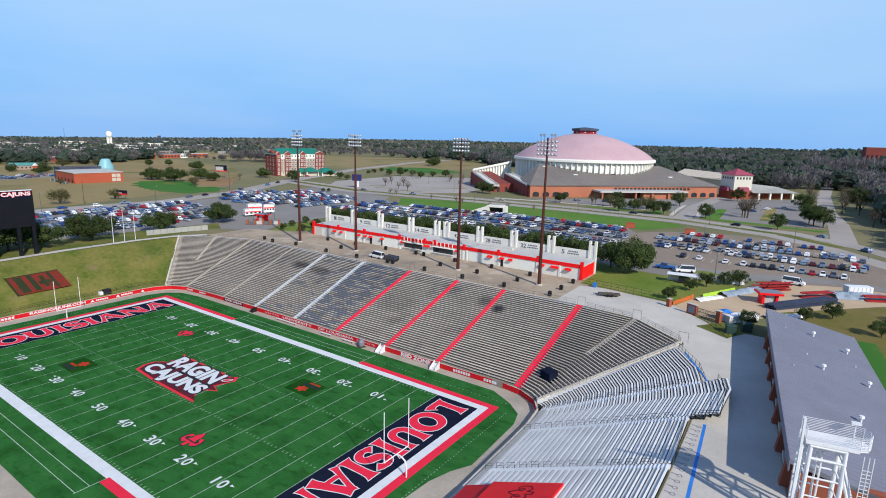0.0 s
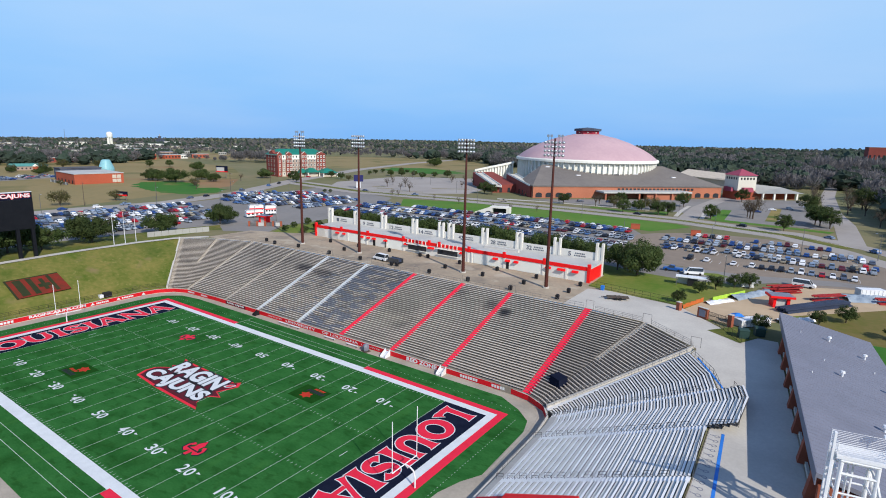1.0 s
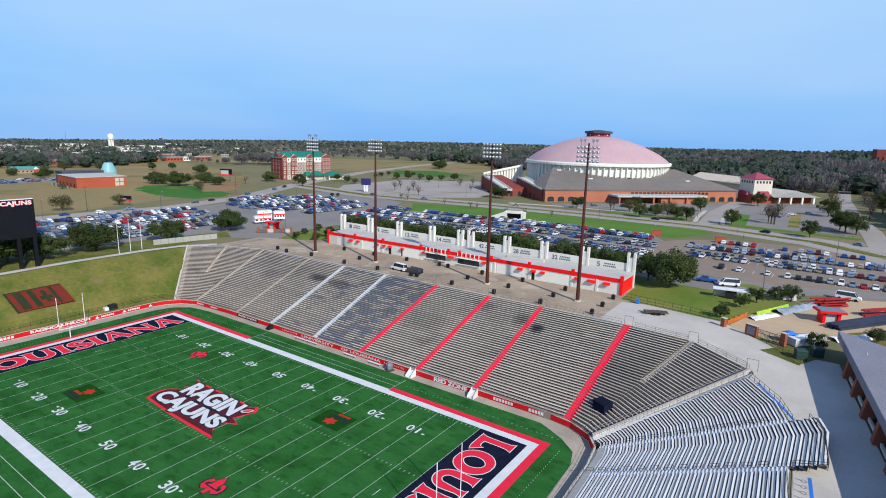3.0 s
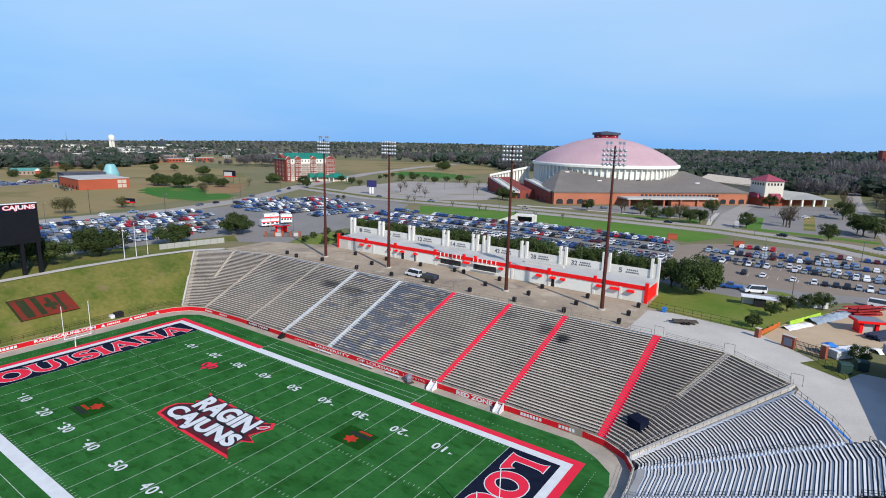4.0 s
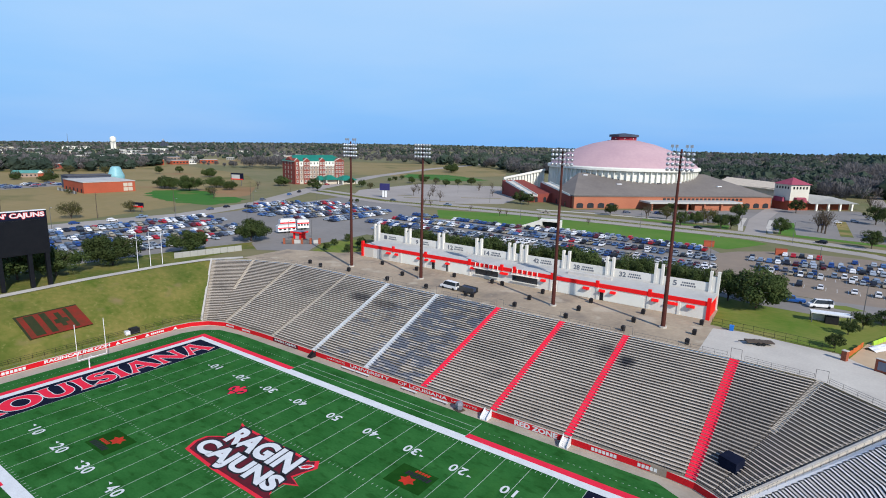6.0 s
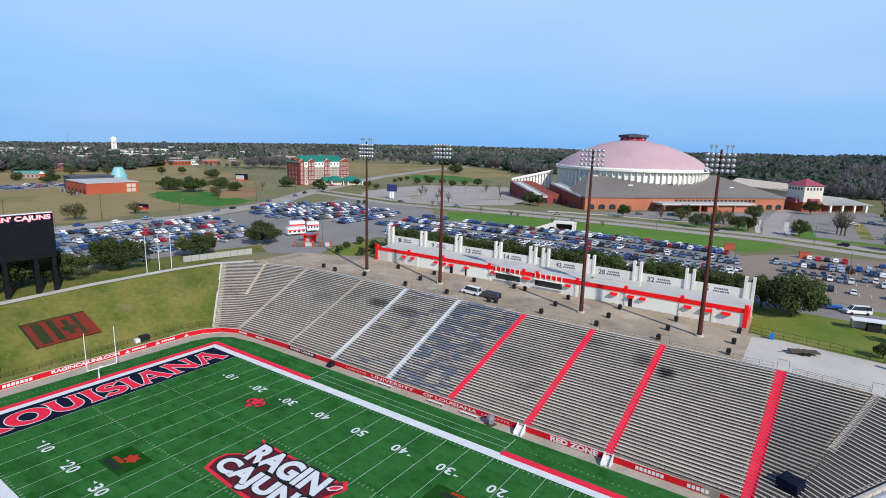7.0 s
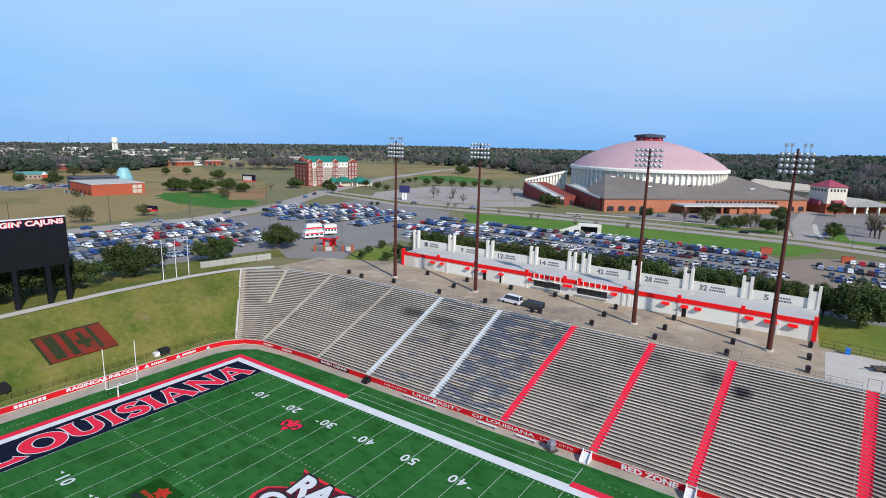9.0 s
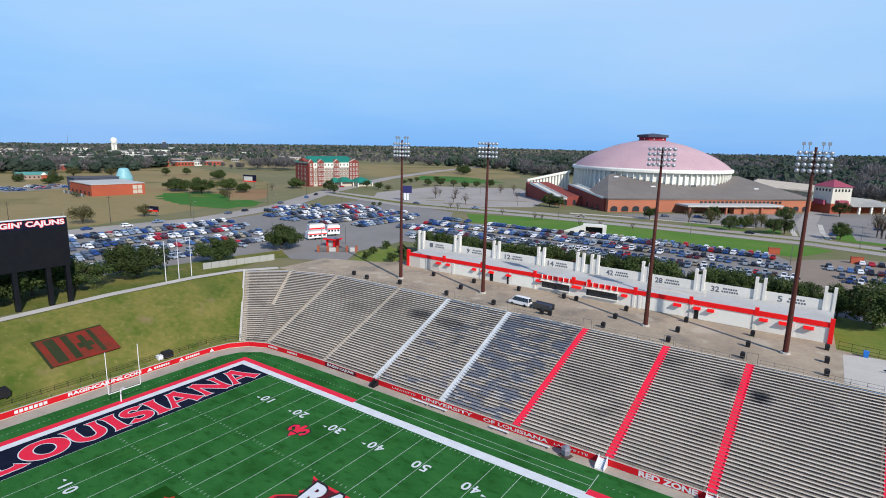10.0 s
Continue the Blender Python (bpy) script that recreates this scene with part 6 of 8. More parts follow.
        pts = [(u - w, -0.12, 0.4), (u + w, -0.12, 0.4), (u + w, -0.12, 2.6), (u + w * 0.7, -0.12, 3.3), (u, -0.12, 3.6), (u - w * 0.7, -0.12, 3.3), (u - w, -0.12, 2.6)]
        b.add(pts, [(0, 1, 2, 3, 4, 5, 6)])
        b.part("arched_window", "glass", annex)
    for k in range(20):
        b = Build(); b.m = m
        u = 60 + k * 2.9
        b.box(u, -0.15, 5.2, u + 1.9, -0.02, 6.6)
        b.part("clerestory_window", "glass", annex)
    b = Build(); b.m = m
    b.box(44, -12, 4.4, 108, 0.2, 5.4)
    b.part("entrance_canopy", "roof_white", e, "long pale concrete entrance canopy")
    for u in (46, 58, 70, 82, 94, 106):
        b = Build(); b.m = m
        b.box(u - 0.5, -11.4, 0, u + 0.5, -10.2, 4.4)
        b.part("canopy_column", "brick_annex", e)
    b = Build(); b.m = m
    b.box(76, -10, 0, 107, -6, 4.3)
    b.part("entrance_wall", "brick_annex", e)
    for u, v in ((40, 20), (112, 17)):
        b = Build(); b.m = m
        z = 8.1 + (v + 0.8) * 0.257
        b.box(u - 1.6, v - 0.7, z, u + 1.6, v + 0.7, z + 0.6)
        b.part("roof_hatch", "white_metal", e)
    # brick wings with pale outside stairs climbing along the side
    b = Build(); b.m = m
    b.hexa([(-1.0, 3, 0), (6, 3, 0), (6, 56, 0), (-1.0, 56, 0)], [(-1.0, 3, 7.0), (6, 3, 7.0), (6, 56, 11.6), (-1.0, 56, 11.6)])
    wing = b.part("side_wing", "brick_red", e, "dark red brick side wing")
    b = Build(); b.m = m
    b.hexa([(-18, 33, 0), (-1.0, 33, 0), (-1.0, 92, 0), (-18, 92, 0)], [(-18, 33, 5.0), (-1.0, 33, 6.2), (-1.0, 92, 10.8), (-18, 92, 10.4)])
    outer = b.part("outer_wing", "brick_red", e, "dark red brick side wing")
    for u, v0, v1, z0, z1, w in ((-0.6, 5, 54, 7.2, 11.6, 5.5), (-17.6, 30, 84, 4.6, 10.2, 5.0)):
        for k in range(24):
            b = Build(); b.m = m
            ka, kb = k / 24, (k + 1) / 24
            va, vb, z = v0 + (v1 - v0) * ka, v0 + (v1 - v0) * kb, z0 + (z1 - z0) * kb
            b.box(u, va, z - 0.6, u + w, vb, z + 0.25)
            b.part("stair_tread", "roof_white", wing)
        for du in (-0.25, w):
            b = Build(); b.m = m
            b.hexa([(u + du, v0, z0 - 0.6), (u + du + 0.25, v0, z0 - 0.6), (u + du + 0.25, v1, z1 - 0.6), (u + du, v1, z1 - 0.6)], [(u + du, v0, z0 + 1.1), (u + du + 0.25, v0, z0 + 1.1), (u + du + 0.25, v1, z1 + 1.1), (u + du, v1, z1 + 1.1)])
            b.part("stair_wall", "dome_white", wing)
    for u in (-6, -12):
        b = Build(); b.m = m
        b.add([(u - 1, 32.9, 0.2), (u + 1, 32.9, 0.2), (u + 1, 32.9, 3.0), (u, 32.9, 3.8), (u - 1, 32.9, 3.0)], [(0, 1, 2, 3, 4)])
        b.part("arched_door", "glass", outer)
    for v in (10, 17, 24):
        b = Build(); b.m = m
        b.box(-1.12, v, 0.4, -0.95, v + 2, 3.4)
        b.part("window", "glass", wing)
    # sloping colonnade beside the drum
    w0, w1 = Vector((-113 - cx, 351 - cy, 0)), Vector((-138 - cx, 331 - cy, 0))
    for k in range(14):
        p = w0.lerp(w1, (k + 0.5) / 14)
        h = 18.4 - 7.0 * (k + 0.5) / 14
        Build().tube((p.x, p.y, 0), (p.x, p.y, h), 0.75, 4).part("colonnade_fin", "dome_white", e)
    b = Build()
    up = lambda p, z: (p.x, p.y, z)
    off = Vector((-0.62, 0.78, 0)) * 1.2
    b.hexa([up(w0 - off, 17.8), up(w1 - off, 10.8), up(w1 + off, 10.8), up(w0 + off, 17.8)], [up(w0 - off, 19.4), up(w1 - off, 12.2), up(w1 + off, 12.2), up(w0 + off, 19.4)])
    b.hexa([up(w0 + off * 0.6, 0), up(w1 + off * 0.6, 0), up(w1 + off, 0), up(w0 + off, 0)], [up(w0 + off * 0.6, 17.8), up(w1 + off * 0.6, 10.8), up(w1 + off, 10.8), up(w0 + off, 17.8)])
    b.part("colonnade_wall", "dome_white", e)
    for u, v, name, ma in ((70, 22, "roof_vent", "dome_dark"), (86, 24, "roof_hatch", "white_metal"), (24, 38, "roof_hatch", "white_metal"), (96, 36, "roof_hatch", "white_metal")):
        b = Build(); b.m = m
        z = 8.1 + (v + 0.8) * 0.257
        b.box(u - 1.6, v - 0.9, z, u + 1.6, v + 0.9, z + 0.6)
        b.part(name, ma, e)


M["roof_cream"] = mat("roof_cream", (0.62, 0.6, 0.52), (0.54, 0.52, 0.45), 0.1, 0.8)
M["teal_roof"] = mat("teal_roof", (0.1, 0.3, 0.27), (0.075, 0.24, 0.22), 0.1, 0.6)
M["red_dark"] = mat("red_dark", (0.32, 0.03, 0.05), (0.24, 0.025, 0.04), 0.3, 0.7)
arena()


# ---- buildings round about ----
def windows(e, m, u0, u1, n, z0, dz, floors, w, h, material="glass", frame=True):
    for f in range(floors):
        for k in range(n):
            u = u0 + (u1 - u0) * k / max(1, n - 1)
            b = Build(); b.m = m
            b.box(u - w / 2, -0.1, z0 + f * dz, u + w / 2, 0.02, z0 + f * dz + h)
            o = b.part("window", material, e)


def hotel():
    e = empty("hotel", "five-storey brick hotel with green hipped roof and cream bays", "hotel", -295.9, 258.5, G, 77)
    L, D, H = 52, 24, 19.6
    e.scale = (0.91, 0.91, 0.97)
    Build().box(0, 0.6, 0, L, D, H).part("wall", "brick_red", e, "red brick wall")
    for x0, x1 in ((4.5, 9), (15, 25.5), (31, 42)):
        Build().box(x0, 0.2, 3.8, x1, 0.7, 15.4).part("tan_bay", "tan_wall", e, "tan rendered wall")
        Build().box(x0, 0.15, 15.4, x1, 0.7, H - 0.3).part("cream_bay", "dome_white", e, "cream rendered top floor")
        Build().box(x0, 0.15, 0, x1, 0.7, 3.8).part("cream_base", "cream", e)
    for x0, x1 in ((0, 4.5), (9, 15), (25.5, 31), (42, L)):
        Build().box(x0, -0.7, 0, x1, 0.8, H + 0.4).part("brick_bay", "brick_red", e)
        xm = (x0 + x1) / 2
        Build().add([(x0 - 0.3, -1, H + 0.4), (x1 + 0.3, -1, H + 0.4), (xm, -1, H + 2.6), (xm, 7, H + 2.6), (x0 - 0.3, 7, H + 0.4), (x1 + 0.3, 7, H + 0.4)], [(0, 1, 2), (0, 2, 3, 4), (1, 5, 3, 2)]).part("gable", "brick_red", e)
        Build().add([(x0 - 0.5, -1.3, H + 0.35), (xm, -1.3, H + 2.75), (x1 + 0.5, -1.3, H + 0.35), (x1 + 0.5, -0.7, H + 0.55), (xm, -0.7, H + 3.0), (x0 - 0.5, -0.7, H + 0.55)], [(0, 1, 4, 5), (1, 2, 3, 4)]).part("gable_edge", "dome_white", e)
    for x0, x1, n, deep in ((0, 4.5, 1, -0.8), (4.5, 9, 1, 0.1), (9, 15, 2, -0.8), (15, 25.5, 3, 0.1), (25.5, 31, 2, -0.8), (31, 42, 3, 0.1), (42, L, 3, -0.8)):
        for f in range(5):
            for k in range(n):
                x, z = x0 + (x1 - x0) * (k + 0.5) / n, 1.3 + f * 3.8
                fr = Build().box(x - 0.85, deep - 0.05, z, x + 0.85, deep + 0.12, z + 2.3).part("window_frame", "dome_white", e)
                Build().box(x - 0.55, deep - 0.12, z + 0.4, x + 0.55, deep + 0.06, z + 2.0).part("window", "glass", fr)
    for y in (6.5, 12.5, 18.5):
        for f in range(5):
            z = 1.3 + f * 3.8
            fr = Build().box(-0.1, y - 0.8, z, 0.05, y + 0.8, z + 2.2).part("window_frame", "cream", e)
            Build().box(-0.16, y - 0.5, z + 0.4, 0.02, y + 0.5, z + 1.9).part("window", "glass", fr)
    Build().add([(-0.2, 4, H), (-0.2, 20, H), (-0.2, 12, H + 3.6), (6, 12, H + 3.6), (6, 4, H), (6, 20, H)], [(1, 0, 2), (0, 4, 3, 2), (5, 1, 2, 3)]).part("gable", "brick_red", e)
    Build().hexa([(-0.8, -0.3, H), (L + 0.8, -0.3, H), (L + 0.8, D + 0.8, H), (-0.8, D + 0.8, H)], [(6, 11, H + 5.0), (L - 6, 11, H + 5.0), (L - 6, 13, H + 5.0), (6, 13, H + 5.0)]).part("roof", "green_roof", e, "green metal hipped roof")
    Build().box(-0.3, -0.1, H - 0.5, L + 0.3, D + 0.3, H - 0.05).part("cornice", "dome_white", e)
    for x0, x1, y0, y1, h in ((24, 38, -15, -2, 4.0), (37, 54, -22, -4, 3.6), (20, 26, -9, -1, 3.4)):
        xm, ym = (x0 + x1) / 2, (y0 + y1) / 2
        Build().box(x0 + 1, y0 + 3, 0, x1 - 1, y1 + 1.5, h).part("porch_wall", "cream", e)
        Build().hexa([(x0, y0, h), (x1, y0, h), (x1, y1, h), (x0, y1, h)], [(xm - 2, ym - 0.6, h + 3.8), (xm + 2, ym - 0.6, h + 3.8), (xm + 2, ym + 0.6, h + 3.8), (xm - 2, ym + 0.6, h + 3.8)]).part("porch_roof", "green_roof", e)
        for x in (x0 + 0.8, x1 - 0.8):
            Build().box(x - 0.4, y0 + 0.4, 0, x + 0.4, y0 + 1.2, h).part("porch_column", "dome_white", e)


hotel()


def low_building(name, label, x, y, turn, l, d, h, wall_m, roof_m, category="building", win=0, pitched=0.0, base=0):
    e = empty(name, label, category, x, y, G + base - fall(x, y), turn)
    Build().box(0, 0, 0, l, d, h).part("wall", wall_m, e)
    if pitched:
        Build().hexa([(-0.6, -0.6, h), (l + 0.6, -0.6, h), (l + 0.6, d + 0.6, h), (-0.6, d + 0.6, h)], [(-0.6 + pitched, d / 2 - 0.3, h + pitched), (l + 0.6 - pitched, d / 2 - 0.3, h + pitched), (l + 0.6 - pitched, d / 2 + 0.3, h + pitched), (-0.6 + pitched, d / 2 + 0.3, h + pitched)]).part("roof", roof_m, e)
    else:
        Build().box(-0.3, -0.3, h, l + 0.3, d + 0.3, h + 0.35).part("roof", roof_m, e)
    for k in range(win):
        u = l * (k + 0.5) / win
        Build().box(u - min(1.2, l / win * 0.32), -0.08, h * 0.3, u + min(1.2, l / win * 0.32), 0.02, h * 0.68).part("window", "glass", e)
    return e


mus = low_building("planetarium", "orange-red brick museum block with pale teal glass cone", -358, 111.5, -5, 38, 31, 6.9, "brick_orange", "roof_white", "museum")
Build().lathe([(5.6, 5.5), (5.5, 7.6), (3.8, 12.2), (3.1, 13.8), (2.3, 14.3), (0, 14.5)], 24, -8, 36).part("cone", "teal", mus, "pale teal glass cone with a cut-off top")
Build().box(-15, 3, 0, -0.5, 30, 8.6).part("dark_wing", "slate", mus, "dark slate-grey side wing")
Build().box(-15.4, 2.6, 8.6, -0.1, 30.4, 9.0).part("wing_roof", "dome_dark", mus)
for k in range(2):
    for f in (0, 1):
        Build().box(38.0, 23.6 + k * 3.0, 0.6 + f * 2.9, 38.15, 26.2 + k * 3.0, 3.0 + f * 2.9).part("window", "cream", mus)
for k in range(5):
    Build().box(4 + k * 7.2, -0.1, 0.3, 6 + k * 7.2, 0.02, 2.6).part("doorway", "black", mus)
fe = empty("museum_fence", "grey panel fence in front of the brick museum", "fence", -354, 106, G, -4)
for k in range(14):
    Build().box(k * 2.5, -0.06, 0, k * 2.5 + 2.4, 0.06, 1.9).part("panel", "rail" if k % 3 else "roof_white", fe)
school = low_building("school", "long low building with a teal roof beyond the field", -486, 122, 75, 62, 22, 6, "tan_wall", "teal_roof", win=10, pitched=4)
school.scale = (0.47, 0.47, 0.58)
Build().hexa([(38, -4, 0), (46, -4, 0), (46, 2, 0), (38, 2, 0)], [(38, -4, 6), (46, -4, 6), (46, 2, 6), (38, 2, 6)]).part("porch", "brick_orange", school)
Build().add([(37, -5, 6), (47, -5, 6), (42, -5, 9.6), (42, 8, 9.6), (37, 8, 6), (47, 8, 6)], [(0, 1, 2), (0, 2, 3, 4), (1, 5, 3, 2)]).part("porch_gable", "dome_white", school)
block = low_building("glass_block", "small pale blue glass building among brick ones", -632, 293, 64, 5, 8, 8.2, "teal", "roof_white", win=2)
for x, y, turn, l, d, h, wm, rm, wn_ in ((-642, 271, 64, 22, 18, 7, "brick_orange", "roof_white", 6), (-629, 299, 64, 26, 18, 7, "brick_orange", "roof_white", 7), (-626, 338, 90, 22, 14, 5, "brick_orange", "roof_white", 5), (-626, 361, 90, 10, 12, 5, "dome_white", "roof_white", 3), (-638, 384, 66, 22, 14, 5, "brick_orange", "roof_white", 5), (-600, 196, 70, 24, 14, 5, "brick_red", "roof_white", 5), (-862, 405, 61, 60, 26, 6, "tan_wall", "roof_white", 12), (-806, 296, 40, 20, 12, 6, "cream", "dome_white", 4), (-786, 312, 40, 16, 12, 6, "dome_white", "dome_white", 4), (-1416, 661, 53, 50, 20, 6, "roof_pale", "dome_white", 10), (-560, 92, 72, 26, 14, 4.5, "brick_red", "brick_far", 5)):
    low_building("town_building", "low orange brick town building with a flat roof" if wm == "brick_orange" else "low pale town building with a flat roof", x, y, turn, l, d, h, wm, rm, win=wn_)
town_rng = random.Random(21)
for k, (x, y, l, h) in enumerate(((-985, 440, 60, 9), (-960, 490, 50, 8), (-1010, 380, 40, 8), (-1040, 330, 46, 7), (-900, 300, 30, 7), (-860, 250, 34, 6), (-1150, 520, 70, 10), (-1180, 420, 60, 9), (-1300, 560, 80, 10), (-1250, 330, 60, 9), (-1420, 700, 90, 12), (-1560, 850, 70, 14), (-1330, 680, 60, 12), (-1150, 640, 40, 8), (-1420, 420, 90, 9), (-1100, 240, 60, 8), (-980, 200, 50, 7), (-820, 170, 40, 7), (-1700, 620, 120, 12), (-1600, 420, 110, 10), (-1240, 760, 40, 9), (-1120, 780, 40, 8), (-420, 900, 30, 6), (-300, 860, 26, 6), (-250, 780, 24, 5), (-380, 820, 28, 5))):
    low_building("town_building", "distant pale low town building among trees", x, y, 45 + town_rng.uniform(-14, 14), l * 0.55, l * 0.25, h * 0.6, ("dome_white", "cream", "roof_white")[k % 3], ("roof_white", "dome_white")[k % 2], win=6)
for k in range(34):
    a, d = radians(town_rng.uniform(50, 76)), town_rng.uniform(720, 1500)
    x, y = 70 - math.sin(a) * d, -40 + math.cos(a) * d
    low_building("town_building", "distant pale low town building among trees", x, y, math.degrees(a) + town_rng.uniform(-12, 12), town_rng.uniform(9, 26), town_rng.uniform(8, 14), town_rng.uniform(3.5, 5.5), ("tan_wall", "roof_pale", "roof_grey", "cream")[k % 4], ("roof_pale", "roof_white", "roof_grey")[k % 3], win=4)
el = empty("grain_elevator", "distant grey concrete grain elevator above the trees", "silo", -1594, 854, G - fall(-1594, 854), 40)
el.scale = (0.75, 0.75, 0.85)
for k in range(5):
    Build().lathe([(3.4, 0), (3.4, 19 + 3 * (k % 2)), (0, 20 + 3 * (k % 2))], 14, k * 6.8 - 14, 0).part("silo", "slate", el)
Build().box(-8, -3, 19, 3, 3, 30).part("headhouse", "slate", el)
Build().box(-4, -2, 30, -1, 2, 36).part("headhouse_top", "roof_white", el)
Build().box(16, -8, 0, 50, 8, 12).part("shed", "roof_white", el)
low_building("tall_block", "distant red brick tower block above the trees", 147, 1045, 8, 80, 30, 37, "brick_red", "roof_white", win=14)


def fieldhouse_pink():
    e = empty("convocation_building", "pale building with a square tower under a dark pink pyramid roof", "building", 50, 372, G, 45)
    Build().box(0, 0, 0, 14, 14, 16.5).part("tower_wall", "roof_cream", e)
    Build().box(-0.3, -0.3, 0, 14.3, 14.3, 6.2).part("tower_base", "brick_far", e)
    Build().hexa([(-1, -1, 16.5), (15, -1, 16.5), (15, 15, 16.5), (-1, 15, 16.5)], [(6.8, 6.8, 20.8), (7.2, 6.8, 20.8), (7.2, 7.2, 20.8), (6.8, 7.2, 20.8)]).part("tower_roof", "pink_roof", e)
    for k in range(5):
        Build().box(1.6 + k * 2.4, -0.1, 13.6, 2.8 + k * 2.4, 0.02, 15.2).part("window", "glass", e)
        Build().box(-0.1, 1.6 + k * 2.4, 13.6, 0.02, 2.8 + k * 2.4, 15.2).part("window", "glass", e)
        Build().box(13.98, 1.6 + k * 2.4, 13.6, 14.1, 2.8 + k * 2.4, 15.2).part("window", "glass", e)
    for a in ((3, -2.6, 11, -0.2), (-2.6, 3, -0.2, 11)):
        Build().hexa([(a[0], a[1], 5.4), (a[2], a[1], 5.4), (a[2], a[3], 5.4), (a[0], a[3], 5.4)], [(a[0] + 0.5, a[1] + 0.5, 8), (a[2] - 0.5, a[1] + 0.5, 8), (a[2], a[3], 8.4), (a[0], a[3], 8.4)]).part("window_hood", "pink_roof", e)
    b = Build().box(14, 2, 0, 48, 26, 5)
    b.part("wing_wall", "brick_far", e)
    Build().hexa([(13, -4, 4.6), (50, -4, 4.6), (50, 28, 4.6), (13, 28, 4.6)], [(14, 12, 10.5), (46, 14, 7.6), (46, 18, 7.6), (14, 20, 10.5)]).part("wing_roof", "roof_pale", e, "pale grey sloping roof")
    for u in (18, 27, 36, 45):
        Build().box(u - 0.6, -3.6, 0, u + 0.6, -2.6, 4.7).part("porch_column", "dome_white", e)
    hall = empty("practice_hall", "long pale hall with a low sloping roof behind the arena", "building", -2, 432, G, -20)
    Build().box(0, 0, 0, 44, 30, 11).part("wall", "cream", hall)
    Build().hexa([(-1, -1, 11), (45, -1, 9.4), (45, 31, 9.4), (-1, 31, 11)], [(-1, -1, 11.8), (45, -1, 10), (45, 15, 14), (-1, 15, 16)]).part("roof", "cream", hall)


fieldhouse_pink()
tower = empty("water_tower", "distant white water tower on a fluted stem", "water tower", -1426, 632, G - fall(-1426, 632))
tower.scale = (0.7, 0.7, 0.86)
for k in range(7):
    a = 2 * math.pi * k / 7
    Build().tube((7.2 * math.cos(a), 7.2 * math.sin(a), 0), (7.2 * math.cos(a), 7.2 * math.sin(a), 27), 1.5, 8).part("column", "dome_white", tower)
Build().lathe([(3, 0), (3, 27)], 12).part("riser", "roof_white", tower)
Build().lathe([(7, 25), (9.4, 27), (10.2, 31), (10.2, 36), (8, 40), (3, 42), (0, 42.2)], 20).part("tank", "dome_white", tower)
mast = empty("radio_mast", "thin distant steel radio mast", "mast", -1509, 562, G - fall(-1509, 562))
mast.scale = (1, 1, 0.66)
Build().tube((0, 0, 0), (0, 0, 62), 0.6, 4, 0.3).part("mast", "rail", mast)
for x, y, w, h, s in ((-311, 214, 11, 5.0, 5), (-212, 88, 7, 2.4, 2.6)):
    e = empty("billboard", "roadside billboard with dark panel and red foot", "billboard", x, y, G, 20)
    Build().box(-w / 2, 0, s, w / 2, 0.5, s + h).part("panel", "navy", e)
    Build().box(-w / 2 + 0.6, -0.06, s + 0.6, w / 2 - 3, 0.0, s + h - 1.2).part("picture", "roof_white", e)
    Build().box(-w / 2, -0.08, s, w / 2, 0.0, s + 0.7).part("stripe", "red_steel", e)
    for u in (-w / 3, w / 3):
        Build().tube((u, 0.3, 0), (u, 0.3, s), 0.25, 6).part("post", "rail", e)
e = empty("roadside_sign", "tall blue and white roadside sign on a post", "sign", -176, 234, G, 30)
Build().box(-3.4, 0, 5, 3.4, 0.6, 9.6).part("upper_panel", "sign_blue", e)
Build().box(-1.5, 0, 0.4, 1.5, 0.5, 4.8).part("lower_panel", "white_metal", e)
Build().tube((0, 0.3, 0), (0, 0.3, 5), 0.35, 6).part("post", "rail", e)
u = empty("underpass", "pale concrete underpass entrance with a dark opening in the verge", "underpass", -38.8, 187.5, G, 16)
Build().hexa([(-9, 0, 0), (-1, 0, 0), (-1, 1, 0), (-9, 1, 0)], [(-9, 0, 0.4), (-1, 0, 3.4), (-1, 1, 3.4), (-9, 1, 0.4)]).part("wing_wall", "stucco", u)
b = Build()
b.box(-1, 0, 0, 0.4, 6, 3.6)
b.box(7.6, 0, 0, 9, 6, 3.4)
b.box(0.4, 0, 2.9, 7.6, 6, 3.6)
b.part("portal", "stucco", u)
# no real shutter: an added black panel stands for the shade inside the opening
Build().box(0.4, 2.5, 0, 7.6, 2.7, 2.9).part("shutter", "black", u)


# ---- vehicles ----
def profile_body(b, l, w, outline, inset):
    """A body from a side outline, drawn in across its width towards the top."""
    n = len(outline)
    pts = [(x, -w / 2 + inset(z), z) for x, z in outline] + [(x, w / 2 - inset(z), z) for x, z in outline]
    b.add(pts, [tuple(range(n)), tuple(range(2 * n - 1, n - 1, -1))] + [(i, n + i, n + (i + 1) % n, (i + 1) % n) for i in range(n)])


CAR = [(-2.2, 0.3), (-2.25, 0.65), (-2.15, 0.9), (-1.35, 0.98), (-0.95, 0.98), (0.85, 0.95), (1.9, 0.82), (2.2, 0.65), (2.22, 0.3)]
CABIN = [(-1.75, 0.95), (-1.15, 1.42), (0.25, 1.46), (1.05, 0.95)]
SUV = [(-2.3, 0.35), (-2.35, 0.8), (-2.25, 1.05), (0.95, 1.05), (1.95, 0.95), (2.28, 0.75), (2.3, 0.35)]
SCABIN = [(-2.2, 1.03), (-1.95, 1.68), (0.25, 1.74), (1.0, 1.03)]
